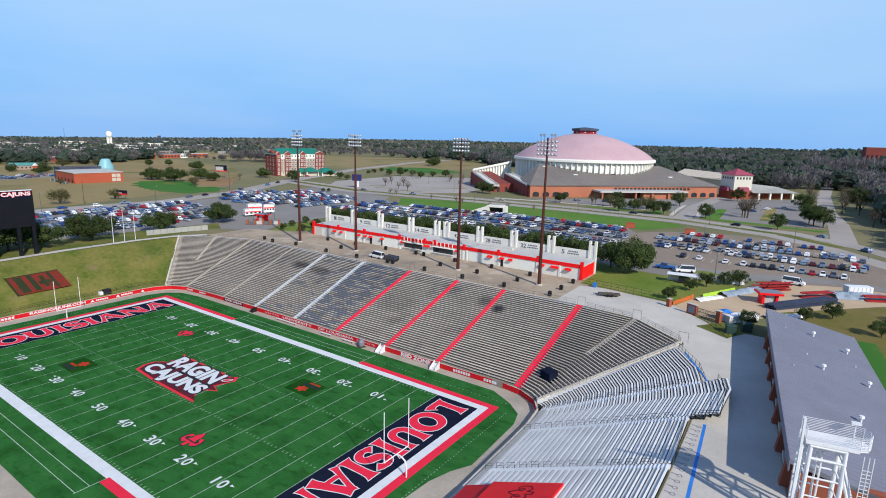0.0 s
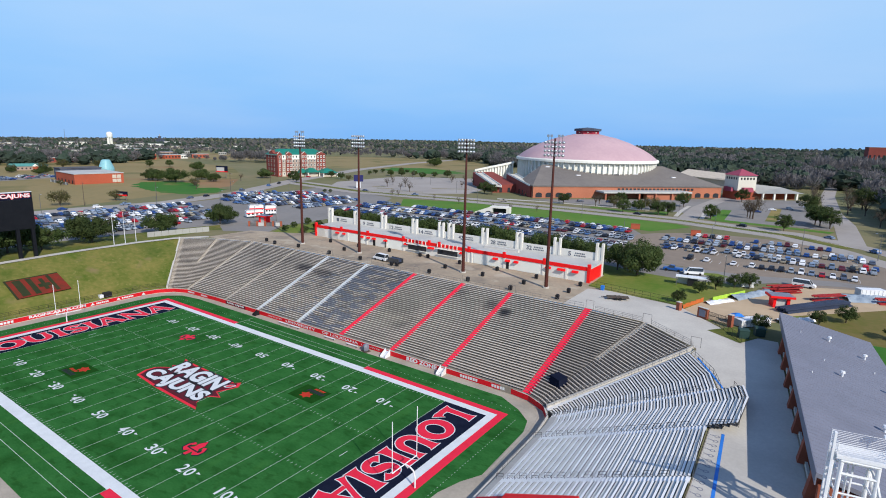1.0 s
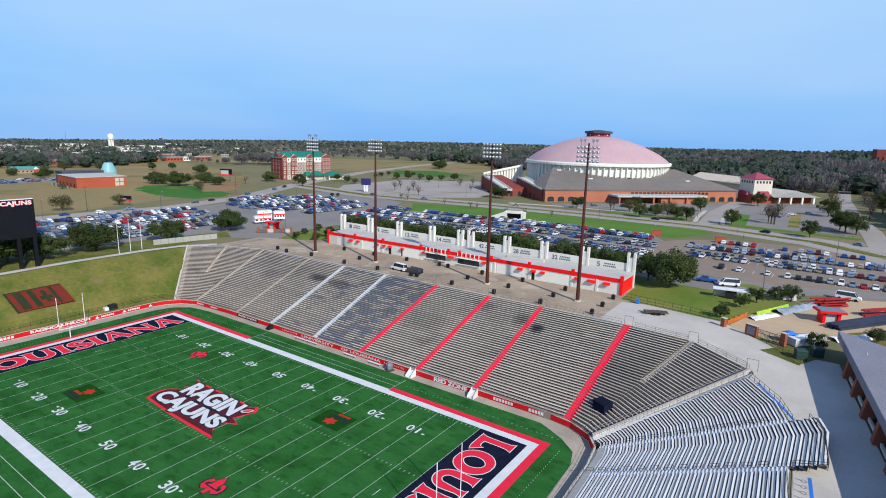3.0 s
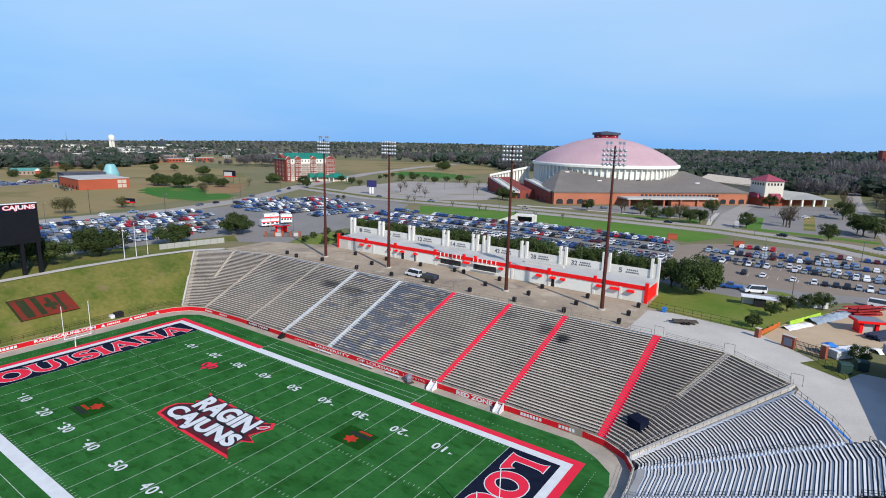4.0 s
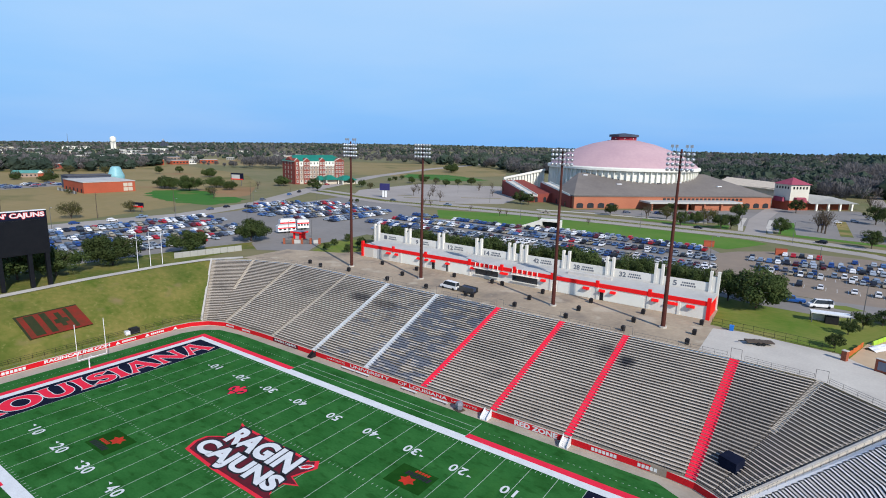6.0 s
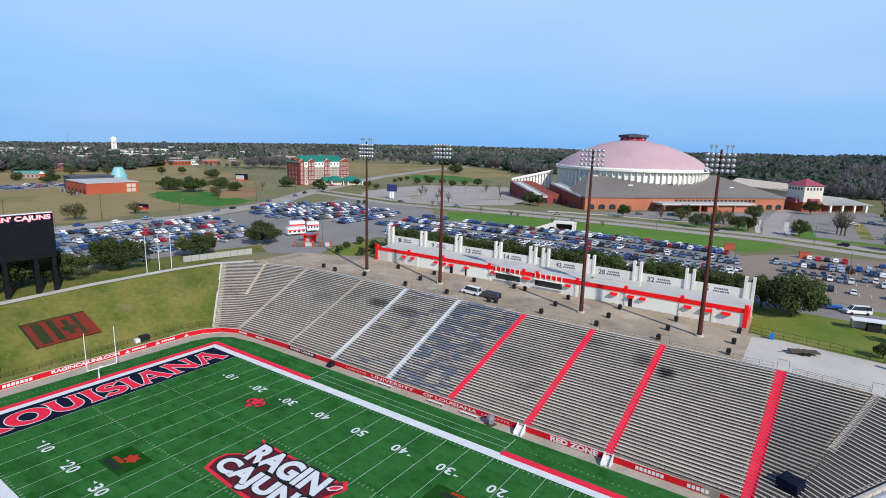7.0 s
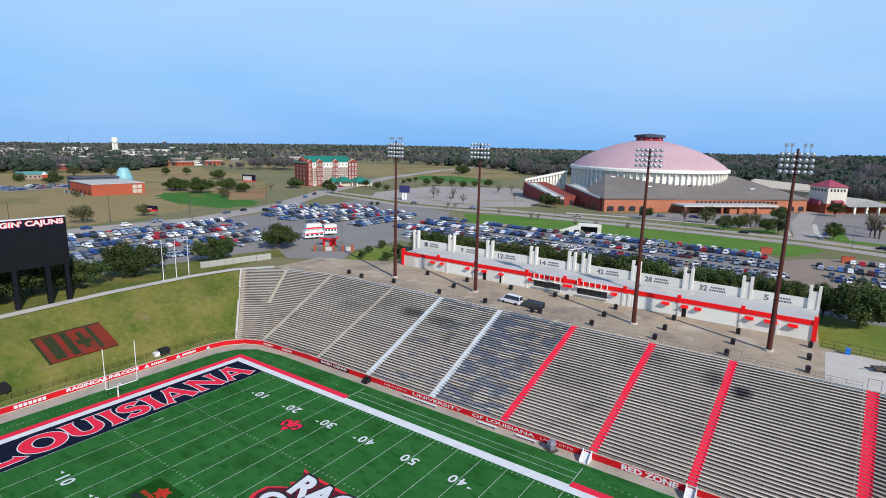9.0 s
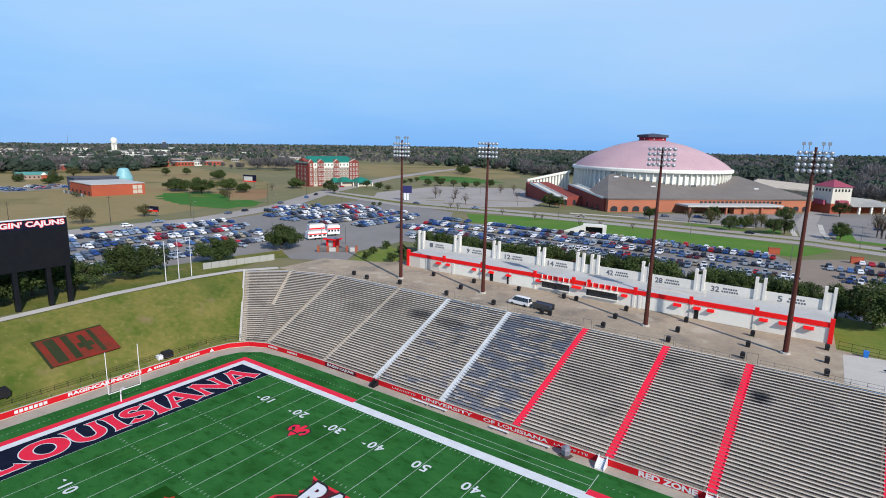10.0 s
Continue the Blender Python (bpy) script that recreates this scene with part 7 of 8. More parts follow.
TRUCK = [(-2.8, 0.45), (-2.85, 1.1), (-0.6, 1.1), (-0.55, 1.05), (1.6, 1.05), (2.5, 1.0), (2.75, 0.8), (2.75, 0.45)]
TCABIN = [(-0.6, 1.04), (-0.5, 1.78), (0.7, 1.8), (1.45, 1.04)]
VAN = [(-2.7, 0.4), (-2.75, 1.2), (2.0, 1.2), (2.65, 1.05), (2.8, 0.7), (2.8, 0.4)]
VCABIN = [(-2.7, 1.18), (-2.6, 2.1), (1.3, 2.15), (2.0, 1.18)]


def slab(outline, k):
    """The roof of a cabin: its two top points, drawn in."""
    a, c = outline[1], outline[2]
    return [(a[0] + 0.03, a[1] - 0.03), (a[0] + 0.12, a[1] + 0.05), (c[0] - 0.12, c[1] + 0.05), (c[0] - 0.03, c[1] - 0.03)]


def vehicle(name, label, category, body, cabin, paint_name, wheel=0.33, group=""):
    e = empty(name, label, category, group=group)
    b = Build()
    profile_body(b, 0, 1.8, body, lambda z: 0.04 if z < 0.6 else 0.0 if z < 0.9 else 0.06)
    profile_body(b, 0, 1.8, slab(cabin, 0), lambda z: 0.27)
    zt = cabin[1][1]
    for x0, x1 in ((cabin[0], cabin[1]), (cabin[3], cabin[2])):
        for s in (-1, 1):
            b.hexa([(x0[0] - 0.05, s * 0.86 - 0.03, x0[1]), (x0[0] + 0.08, s * 0.86 - 0.03, x0[1]), (x0[0] + 0.08, s * 0.86 + 0.03, x0[1]), (x0[0] - 0.05, s * 0.86 + 0.03, x0[1])], [(x1[0] - 0.05, s * 0.66 - 0.03, x1[1]), (x1[0] + 0.08, s * 0.66 - 0.03, x1[1]), (x1[0] + 0.08, s * 0.66 + 0.03, x1[1]), (x1[0] - 0.05, s * 0.66 + 0.03, x1[1])])
    b.part("body", paint_name, e)
    g = Build()
    profile_body(g, 0, 1.8, cabin, lambda z: 0.08 + 0.18 * (z - cabin[0][1]) / (zt - cabin[0][1]))
    g.part("window_band", "glass", e)
    xs = body[-1][0] * 0.62
    for x in (-xs, xs):
        for s in (-1, 1):
            Build().tube((x, s * 0.72, wheel), (x, s * 0.92, wheel), wheel, 10).part("wheel", "tyre", e)
    return e


KINDS = [vehicle("car", "parked saloon car in the stadium car park", "car", CAR, CABIN, "car", group="parked cars"), vehicle("suv", "parked sport utility car in the stadium car park", "car", SUV, SCABIN, "car", 0.37, "parked cars"), vehicle("pickup_truck", "parked pickup truck in the stadium car park", "truck", TRUCK, TCABIN, "car", 0.4, "parked cars")]
rng = random.Random(7)


def inside(p, poly):
    x, y, hit = p[0], p[1], False
    for (x0, y0), (x1, y1) in zip(poly, poly[1:] + poly[:1]):
        if (y0 > y) != (y1 > y) and x < (x1 - x0) * (y - y0) / (y1 - y0) + x0:
            hit = not hit
    return hit


# each lot: outline, whether its rows run along y, the rows' places across, the bay's width and the share filled
LOTS = [
    ([(-181, 18), (-184, 100), (-164, 103), (-141, 96), (-122, 82), (-116, 64), (-114, 44), (-114, 16)], True, (-176, -171, -158.5, -153.5, -141, -136, -124, -119), 2.55, 0.86),
    ([(-198, 148), (-199, 166), (-172, 190), (-146, 180), (-130, 190), (-112, 153), (-116, 133), (-138, 125), (-160, 122), (-186, 126)], True, (-196, -191, -178.5, -173.5, -161, -156, -143.5, -138.5, -126, -121), 2.5, 0.93),
    ([(-108, 143), (-107, 180), (-86, 178), (-46, 183), (28, 190), (40, 168), (46, 122), (-84, 122), (-96, 134)], False, (126, 131, 143.5, 148.5, 161, 166, 178.5, 183.5), 2.5, 0.94),
    ([(-404, 83), (-416, 125), (-394, 127), (-380, 89)], False, (88, 93, 105, 110, 122), 2.5, 0.95),
    ([(47, 178), (62, 194), (88, 194), (114, 186), (118, 168), (113, 134), (66, 136), (56, 150)], False, (138.6, 153.4, 158.6, 171, 176.2, 188.6), 2.62, 0.86),
]
CAR_SIZE = 0.92
spots = []
bays = Build()
for poly, upright, lines, bay, fill in LOTS:
    east = poly[0][0] == 47
    along_ = [p[1 if upright else 0] for p in poly]
    for line in lines:
        u = min(along_) + rng.uniform(0, bay)
        while u < max(along_):
            p = (line, u) if upright else (u, line)
            if inside(p, poly):
                sparse = east and line < 140 and u < 84
                if rng.random() < (0.5 if sparse else fill):
                    spots.append((p[0] + rng.uniform(-0.3, 0.3) * upright, p[1] + rng.uniform(-0.3, 0.3) * (not upright), (0 if upright else 90) + rng.uniform(-2, 2) + (180 if rng.random() < 0.4 else 0)))
                if east:
                    bays.box(p[0] - bay / 2 - 0.05, p[1] - 2.4, G + 0.045, p[0] - bay / 2 + 0.05, p[1] + 2.4, G + 0.05)
            u += bay
for x, y, a in ((-160, 224, 12), (-120, 228, 192), (-60, 239, 8), (20, 240, 0), (70, 232, 160), (118, 196, 120), (104, 222, 140), (-195, 30, 92), (-193, 52, 90), (-192, 80, 268), (-200, 130, 110), (-215, 165, 110), (-240, 215, 118), (-190, 66, 88), (-197, 118, 280), (-230, 198, 116), (-262, 255, 116), (52, 262, 20), (-10, 285, 45), (5, 300, 45), (84, 330, 0), (92, 352, 10), (76, 318, 5), (-25, 275, 45), (70, 300, 5), (24, 290, 45), (100, 300, 95), (-298, 290, 20), (-290, 280, 60), (-275, 275, 30)):
    spots.append((x, y, a))
tagged(bays.part("bay_lines", "white_paint"), "thin white painted parking bay lines", "marking", kind="structure")
spots.sort(key=lambda p: math.dist(p[:2], (20, 20)))
for k, (x, y, a) in enumerate(spots[:300]):
    kind = KINDS[0 if rng.random() < 0.5 else 1 if rng.random() < 0.6 else 2]
    m = pose(x, y, G + 0.07, 0, 0, a) @ Matrix.Scale(CAR_SIZE, 4)
    if k < 3:
        KINDS[k].matrix_basis = m
    else:
        copy_thing(kind, m)
far_cars, far_glass = Build(), Build()
for x, y, a in spots[300:]:
    pick = rng.random()
    body, cabin = (CAR, CABIN) if pick < 0.5 else (SUV, SCABIN) if pick < 0.8 else (TRUCK, TCABIN)
    far_cars.m = far_glass.m = pose(x, y, G + 0.07, 0, 0, a) @ Matrix.Scale(CAR_SIZE, 4)
    full = body
    # one closed shell for body and roof, so that each car keeps one colour
    top = [full[0], full[1], full[2], (cabin[0][0], cabin[0][1]), (cabin[1][0], cabin[1][1]), (cabin[2][0], cabin[2][1]), (cabin[3][0], cabin[3][1]), full[-2], full[-1]]
    profile_body(far_cars, 0, 1.8, top, lambda z: 0.0 if z < 1.1 else 0.22)
    c0, c1, c2, c3 = cabin
    zt, zb = c1[1] - 0.1, c0[1] + 0.06
    for s in (-1, 1):
        q = [(c0[0] + 0.2, zb), (c3[0] - 0.25, zb), (c2[0], zt), (c1[0] + 0.05, zt)]
        far_glass.add([(px, s * (0.93 if z == zb else 0.71), z) for px, z in q], [(0, 1, 2, 3)])
    for pa, pb in ((c0, c1), (c3, c2)):
        d = -0.03 if pa is c0 else 0.03
        far_glass.add([(pa[0] + d, -0.75, pa[1] + 0.04), (pa[0] + d, 0.75, pa[1] + 0.04), (pb[0] + d, 0.6, zt), (pb[0] + d, -0.6, zt)], [(0, 1, 2, 3)])
    for wx in (-1.4, 1.4):
        for s in (-1, 1):
            far_glass.box(wx - 0.3, s * 0.92 - 0.03, 0, wx + 0.3, s * 0.92 + 0.03, 0.6)
o = far_cars.part("distant_parked_cars", "car_far")
tagged(o, "hundreds of parked cars of many colours in rows", "car", kind="stuff")
tagged(far_glass.part("distant_car_windows", "glass", o), kind="stuff")
M["van_white"] = mat("van_white", (0.75, 0.76, 0.77), (0.68, 0.69, 0.7), 0.6, 0.35)
van = vehicle("passenger_van", "white passenger van parked on the concourse", "van", VAN, VCABIN, "van_white", 0.36)
van.matrix_basis = pose(-10.4, 69.8, G + 0.08, 0, 0, 174)
for x, y, a in ((71.4, 115.2, 205), (98.7, 120.2, -10)):
    v = copy_thing(van, pose(x, y, G + 0.08, 0, 0, a))
    tagged(v, "white passenger van parked beside the stadium lawn")
tr = empty("dark_trailer", "dark open trailer hitched behind the white van", "trailer", -4.4, 69.6, G + 0.08, -6)
for s in (-1, 1):
    Build().box(-2.4, s * 0.95 - 0.05, 0.5, 2.4, s * 0.95 + 0.05, 1.7).part("side", "dark_metal_gap_shade", tr)
    Build().tube((0, s * 1.0, 0.35), (0, s * 1.2, 0.35), 0.35, 10).part("wheel", "tyre", tr)
Build().box(-2.4, -0.95, 0.45, 2.4, 0.95, 0.6).part("bed", "black", tr)
Build().box(-2.3, -0.85, 0.6, 1.8, 0.85, 1.5).part("load", "blue_tarp", tr)
Build().bar((-2.4, 0, 0.5), (-3.6, 0, 0.45), 0.15, 0.12).part("drawbar", "black", tr)
tr2 = empty("flat_trailer", "low dark flatbed trailer on the concourse", "trailer", 61.8, 75.2, G + 0.1, 26)
Build().box(-2.6, -1, 0.5, 2.6, 1, 0.68).part("bed", "bark", tr2)
for x in (-0.5, 0.5):
    for s in (-1, 1):
        Build().tube((x, s * 1.0, 0.36), (x, s * 1.18, 0.36), 0.36, 10).part("wheel", "tyre", tr2)
Build().bar((-2.6, 0, 0.55), (-4.0, 0, 0.5), 0.2, 0.12).part("drawbar", "black", tr2)
def food_trailer(label, x, y, turn, l, h):
    """A catering trailer with hatches, a red stripe and a roof awning."""
    e = empty("food_trailer", label, "food trailer", x, y, G + 0.06, turn)
    Build().box(-l / 2, -1.3, 0.7, l / 2, 1.3, h).part("body", "white_metal", e)
    Build().box(-l / 2 - 0.02, -1.34, h * 0.62, l / 2 + 0.02, -1.3, h * 0.74).part("stripe", "red_steel", e)
    for k in range(4):
        u = -l / 2 + l * (k + 0.5) / 4
        Build().box(u - l * 0.07, -1.36, h * 0.42, u + l * 0.07, -1.3, h * 0.6).part("hatch", "black", e)
    Build().box(-l / 2 + 0.4, -0.9, h, l / 2 - 0.4, 0.9, h + 0.35).part("roof_unit", "roof_white", e)
    for u in (-l * 0.12, l * 0.12):
        for sy in (-1.3, 1.1):
            Build().tube((u, sy, 0.42), (u, sy + 0.2, 0.42), 0.42, 10).part("wheel", "tyre", e)
    return e


food_trailer("long white food trailer with a red stripe", -112.0, 98.4, 72, 7.6, 3.2)
food_trailer("tall white food trailer with a red stripe", -117.5, 103.5, 68, 6.4, 4.6)
food_trailer("white food trailer with a red stripe beside another", -113.6, 108.6, 64, 5.0, 4.2)


# ---- things on the concourse ----
def barrel(x, y, big=True):
    e = empty("litter_bin", "black square litter bin on the concourse" , "litter bin", x, y, G + 0.09, group="concourse litter bins")
    s = 0.42
    Build().hexa([(-s * 0.85, -s * 0.85, 0), (s * 0.85, -s * 0.85, 0), (s * 0.85, s * 0.85, 0), (-s * 0.85, s * 0.85, 0)], [(-s, -s, 1.0), (s, -s, 1.0), (s, s, 1.0), (-s, s, 1.0)]).part("body", "black", e)
    Build().hexa([(-s, -s, 1.0), (s, -s, 1.0), (s, s, 1.0), (-s, s, 1.0)], [(-s * 0.6, -s * 0.6, 1.25), (s * 0.6, -s * 0.6, 1.25), (s * 0.6, s * 0.6, 1.25), (-s * 0.6, s * 0.6, 1.25)]).part("lid", "black", e)


for x, y in ((11, 74), (11.2, 81.5), (24.3, 81.6), (24.3, 73.3), (24.1, 65.9), (37.2, 65.6), (37.3, 80.7), (37.3, 73), (50, 65.8), (50, 72.9), (50, 80.9), (-43, 79.7), (-29.2, 72.7), (-29.9, 80.4), (-28.8, 65.5), (-15.5, 65.9), (-16.6, 81.1), (-4.5, 82.1), (-1.2, 81.9), (-3.3, 66.5), (-1.5, 66.8), (10.9, 66.2), (-55, 64.8), (-44.6, 66.4), (-61, 66)):
    barrel(x, y)
bb = empty("blue_bin", "blue plastic recycling bin beside the lawn", "bin", 56, 81, G + 0.1)
Build().hexa([(-0.35, -0.35, 0), (0.35, -0.35, 0), (0.35, 0.35, 0), (-0.35, 0.35, 0)], [(-0.42, -0.42, 1.1), (0.42, -0.42, 1.1), (0.42, 0.42, 1.1), (-0.42, 0.42, 1.1)]).part("body", "blue", bb)
Build().box(-0.44, -0.44, 1.1, 0.44, 0.44, 1.2).part("lid", "blue", bb)
box_ = empty("sound_box", "black covered equipment box on the stand steps", "box", 62.6, 38.6, 3.35, -28)
Build().hexa([(-1.5, -1.1, -1.0), (1.5, -1.1, -1.0), (1.5, 1.1, -1.0), (-1.5, 1.1, -1.0)], [(-1.45, -1.05, 1.25), (1.45, -1.05, 1.25), (1.35, 1.0, 1.6), (-1.35, 1.0, 1.6)]).part("cover", "navy", box_)
for k in range(14):
    m = empty("painted_pictogram", "faded blue-grey wheelchair bay marking on the concrete", "marking", 92.75 + k * 0.035, 19.6 - k * 1.35, G + 0.13, 90, group="painted bay markings")
    Build().lathe([(0.22, 0), (0.32, 0)], 12).part("wheel_mark", "roof_grey", m)
    Build().quad((-0.05, 0.3, 0.004), (0.1, 0.28, 0.004), (0.16, 0.66, 0.004), (0.02, 0.68, 0.004)).part("body_mark", "roof_grey", m)
    Build().lathe([(0.0, 0), (0.1, 0)], 8, 0.12, 0.82).part("head_mark", "roof_grey", m)
strip("platform", [(93.0, 20.6), (93.5, 7.2), (94.3, -64)], 2.6, "concrete", "concrete platform behind the bleachers", "pavement", 0.11)
strip("blue_line", [(85.2, 47.4), (88.6, 41.2), (91.0, 36.2)], 0.35, "blue", "blue line painted on the concrete", "marking", 0.13)
strip("blue_line", [(93.3, 20.8), (94.3, 8), (95.3, -5), (97, -30)], 0.38, "blue", "blue line painted on the concrete", "marking", 0.13)
tun = empty("players_tunnel", "red canvas players' tunnel with a dark lily outline", "tunnel", 0, 0, 0)
Build().hexa([(66.9, 1.6, 0.2), (71.2, 1.9, 1.4), (71.2, -9, 1.4), (66.9, -9, 0.2)], [(66.9, 1.4, 1.9), (71.2, 1.7, 3.7), (71.2, -9, 3.7), (66.9, -9, 1.9)]).part("side_panel", "banner", tun)
Build().hexa([(71.0, 2.0, 1.6), (80.9, 2.3, 5.5), (80.9, -9, 5.5), (71.0, -9, 1.6)], [(71.0, 1.8, 3.95), (80.7, 2.1, 7.6), (80.7, -9, 7.6), (71.0, -9, 3.95)]).part("canopy", "red_steel", tun)
em = Build()
slope = lambda x: 3.97 + (x - 71.0) * 0.3763
petals = [(76.2 - c * 1.7, -0.7 + a * 1.7) for a, c in LILY]
for (x0, y0), (x1, y1) in zip(petals, petals[1:] + petals[:1]):
    em.bar((x0, y0, slope(x0)), (x1, y1, slope(x1)), 0.13, 0.05)
em.part("emblem_outline", "maroon", tun)
fw = empty("brick_gate", "brick gate pillars with dark metal gates and a plaque", "gate", 81.5, 73.0, G + 0.1, -25)
Build().box(-1.2, -0.35, 0, 1.2, 0.35, 2.3).part("plaque_wall", "brick", fw)
Build().box(-0.75, -0.42, 0.4, 0.75, -0.35, 1.95).part("plaque", "roof_grey", fw, "grey plaque with faint lettering")
Build().box(-1.25, -0.4, 2.3, 1.25, 0.4, 2.38).part("coping", "concrete", fw)
Build().box(6.0, -0.45, 0, 6.9, 0.45, 2.6).part("pillar", "brick", fw)
Build().box(5.95, -0.5, 2.6, 6.95, 0.5, 2.7).part("coping", "concrete", fw)
for x0, x1 in ((1.35, 3.6), (3.7, 5.95)):
    g = Build()
    for k in range(11):
        px = x0 + (x1 - x0) * k / 10
        g.box(px - 0.025, -0.025, 0.1, px + 0.025, 0.025, 1.9)
    for z in (0.2, 1.1, 1.85):
        g.box(x0, -0.04, z, x1, 0.04, z + 0.07)
    g.part("gate_leaf", "black", fw)
pl = empty("brick_pillar", "short brick gate pillar with pale coping", "pillar", 75.9, 75.7, G + 0.1, -30)
Build().box(-0.45, -0.45, 0, 0.45, 0.45, 1.9).part("shaft", "brick", pl)
Build().box(-0.5, -0.5, 1.9, 0.5, 0.5, 2.0).part("coping", "concrete", pl)
tf = empty("construction_fence", "orange plastic mesh fence along the lawn", "fence", 76.4, 77.6, G, 74)
for k in range(8):
    Build().hexa([(k * 1.25, -0.03 + 0.1 * (k % 2), 0), (k * 1.25 + 1.2, -0.03, 0), (k * 1.25 + 1.2, 0.03, 0), (k * 1.25, 0.03 + 0.1 * (k % 2), 0)], [(k * 1.25, -0.03 + 0.1 * (k % 2), 1.1), (k * 1.25 + 1.2, -0.03, 0.9 + 0.2 * (k % 2)), (k * 1.25 + 1.2, 0.03, 0.9 + 0.2 * (k % 2)), (k * 1.25, 0.03 + 0.1 * (k % 2), 1.1)]).part("mesh_panel", "orange", tf)


def tarpaulin(name, label, x, y, turn, length, width, high, material, seed):
    """A creased sheet thrown over a long heap."""
    e = empty(name, label, "tarpaulin", x, y, G + 0.06, turn)
    n, m_ = int(length * 2.2), 9
    b = Build()
    p = []
    for i in range(n + 1):
        for j in range(m_ + 1):
            u, v = length * i / n, width * (j / m_ - 0.5)
            h = high * math.sin(math.pi * j / m_) ** 0.7 * (0.75 + 0.5 * noise.noise(Vector((u * 0.5, v * 0.9, seed))))
            h += 0.12 * abs(noise.noise(Vector((u * 2.1, v * 2.1, seed + 5)))) if 0 < j < m_ else 0
            p.append((u, v + 0.3 * noise.noise(Vector((u * 0.6, j, seed + 9))), max(0.02, h)))
    k = m_ + 1
    b.add(p, [(i * k + j, (i + 1) * k + j, (i + 1) * k + j + 1, i * k + j + 1) for i in range(n) for j in range(m_)])
    b.part("sheet", material, e)
    return e


tarpaulin("blue_tarpaulin", "crumpled grey-blue tarpaulin over a long heap", 84.6, 94.4, 63, 15, 3.2, 1.1, "tarp", 3)
tarpaulin("white_tarpaulin", "crumpled white plastic sheet on the ground", 80.2, 85.4, 60, 8.6, 2.2, 0.6, "white_metal", 11)
tarpaulin("white_tarpaulin", "crumpled white plastic sheet on the ground", 95.4, 80.5, 48, 9, 2.6, 0.8, "white_metal", 17)
tarpaulin("blue_tarpaulin", "flat grey-blue sheet over a pile", 107.5, 112.5, 30, 12, 5, 1.6, "tarp", 23)
lm = empty("lime_barrier", "lime green plastic sheeting along the lawn", "barrier", 80.8, 89.6, G, 66)
for k in range(6):
    Build().hexa([(k * 2.3, -0.25, 0), (k * 2.3 + 2.25, -0.25, 0), (k * 2.3 + 2.25, 0.25, 0), (k * 2.3, 0.25, 0)], [(k * 2.3, -0.06, 0.95), (k * 2.3 + 2.25, -0.06, 0.9), (k * 2.3 + 2.25, 0.06, 0.9), (k * 2.3, 0.06, 0.95)]).part("panel", "lime", lm)
for x, y, t, n, ma, ln, wd, hi in ((94.6, 110.5, 46, 16, "red_beam", 7.5, 4.2, 2.0), (101.5, 98.0, 54, 22, "blue_tarp", 21, 3.4, 1.0), (104, 108.6, 45, 9, "red_beam", 8, 2.6, 1.2), (92, 107.5, 10, 6, "red_beam", 4.5, 2.0, 1.2), (118, 116, 30, 9, "red_beam", 9, 3, 1.0)):
    s = empty("steel_stack", "stack of long red-painted steel beams on the ground" if ma == "red_beam" else "stack of long dark blue steel beams on the ground", "steel beams", x, y, G + 0.07, t)
    for k in range(n):
        layer = k // 5
        off = ((k % 5) - 2) * wd / 5
        z = 0.15 + layer * hi / max(1, n // 5)
        j = rng.uniform(-0.5, 0.5)
        b = Build().bar((-ln / 2 + j, off + rng.uniform(-0.3, 0.3), z), (ln / 2 + j, off + rng.uniform(-0.3, 0.3), z + rng.uniform(0, 0.2)), 0.3, 0.3)
        b.part("beam", ma, s)
bo = empty("ticket_booth", "small red and grey ticket booth with a flat roof", "booth", 94.6, 94.8, G, 22)
Build().box(-1.1, -1.1, 0, 1.1, 1.1, 2.4).part("body", "roof_white", bo)
for s in (-1.5, 1.5):
    Build().box(s - 0.3, -1.5, 0, s + 0.3, 1.5, 2.5).part("post", "red_steel", bo)
Build().box(-2.7, -2.1, 2.5, 2.7, 2.1, 3.0).part("fascia", "red_steel", bo)
Build().box(-2.5, -1.9, 3.0, 2.5, 1.9, 3.08).part("roof", "roof_grey", bo)
b2 = copy_thing(bo, pose(-97, 92.6, G + 0.07, 0, 0, 10))
tagged(b2, "small red ticket booth at the car park entrance")
sh = empty("lawn_shelter", "low white-roofed shelter beside the lawn", "shelter", 73.4, 101.6, G, 10)
Build().box(-3.9, -1.3, 2.3, 3.9, 1.3, 2.55).part("roof", "white_metal", sh)
for x in (-3.6, 3.6):
    for y in (-1.1, 1.1):
        Build().box(x - 0.1, y - 0.1, 0, x + 0.1, y + 0.1, 2.3).part("post", "rail", sh)
Build().box(-0.9, -0.8, 0, 1.6, 0.8, 1.9).part("counter", "black", sh)
Build().box(-3.4, 0.9, 0.2, -0.9, 1.0, 2.0).part("back_panel", "roof_white", sh)
M["truck_blue"] = mat("truck_blue", (0.02, 0.1, 0.36), (0.018, 0.085, 0.3), 0.6, 0.35)
blue_truck = vehicle("pickup_truck", "bright blue pickup truck parked beside the lane", "truck", TRUCK, TCABIN, "truck_blue", 0.4)
blue_truck.matrix_basis = pose(65.4, 116.4, G + 0.07, 0, 0, 188)
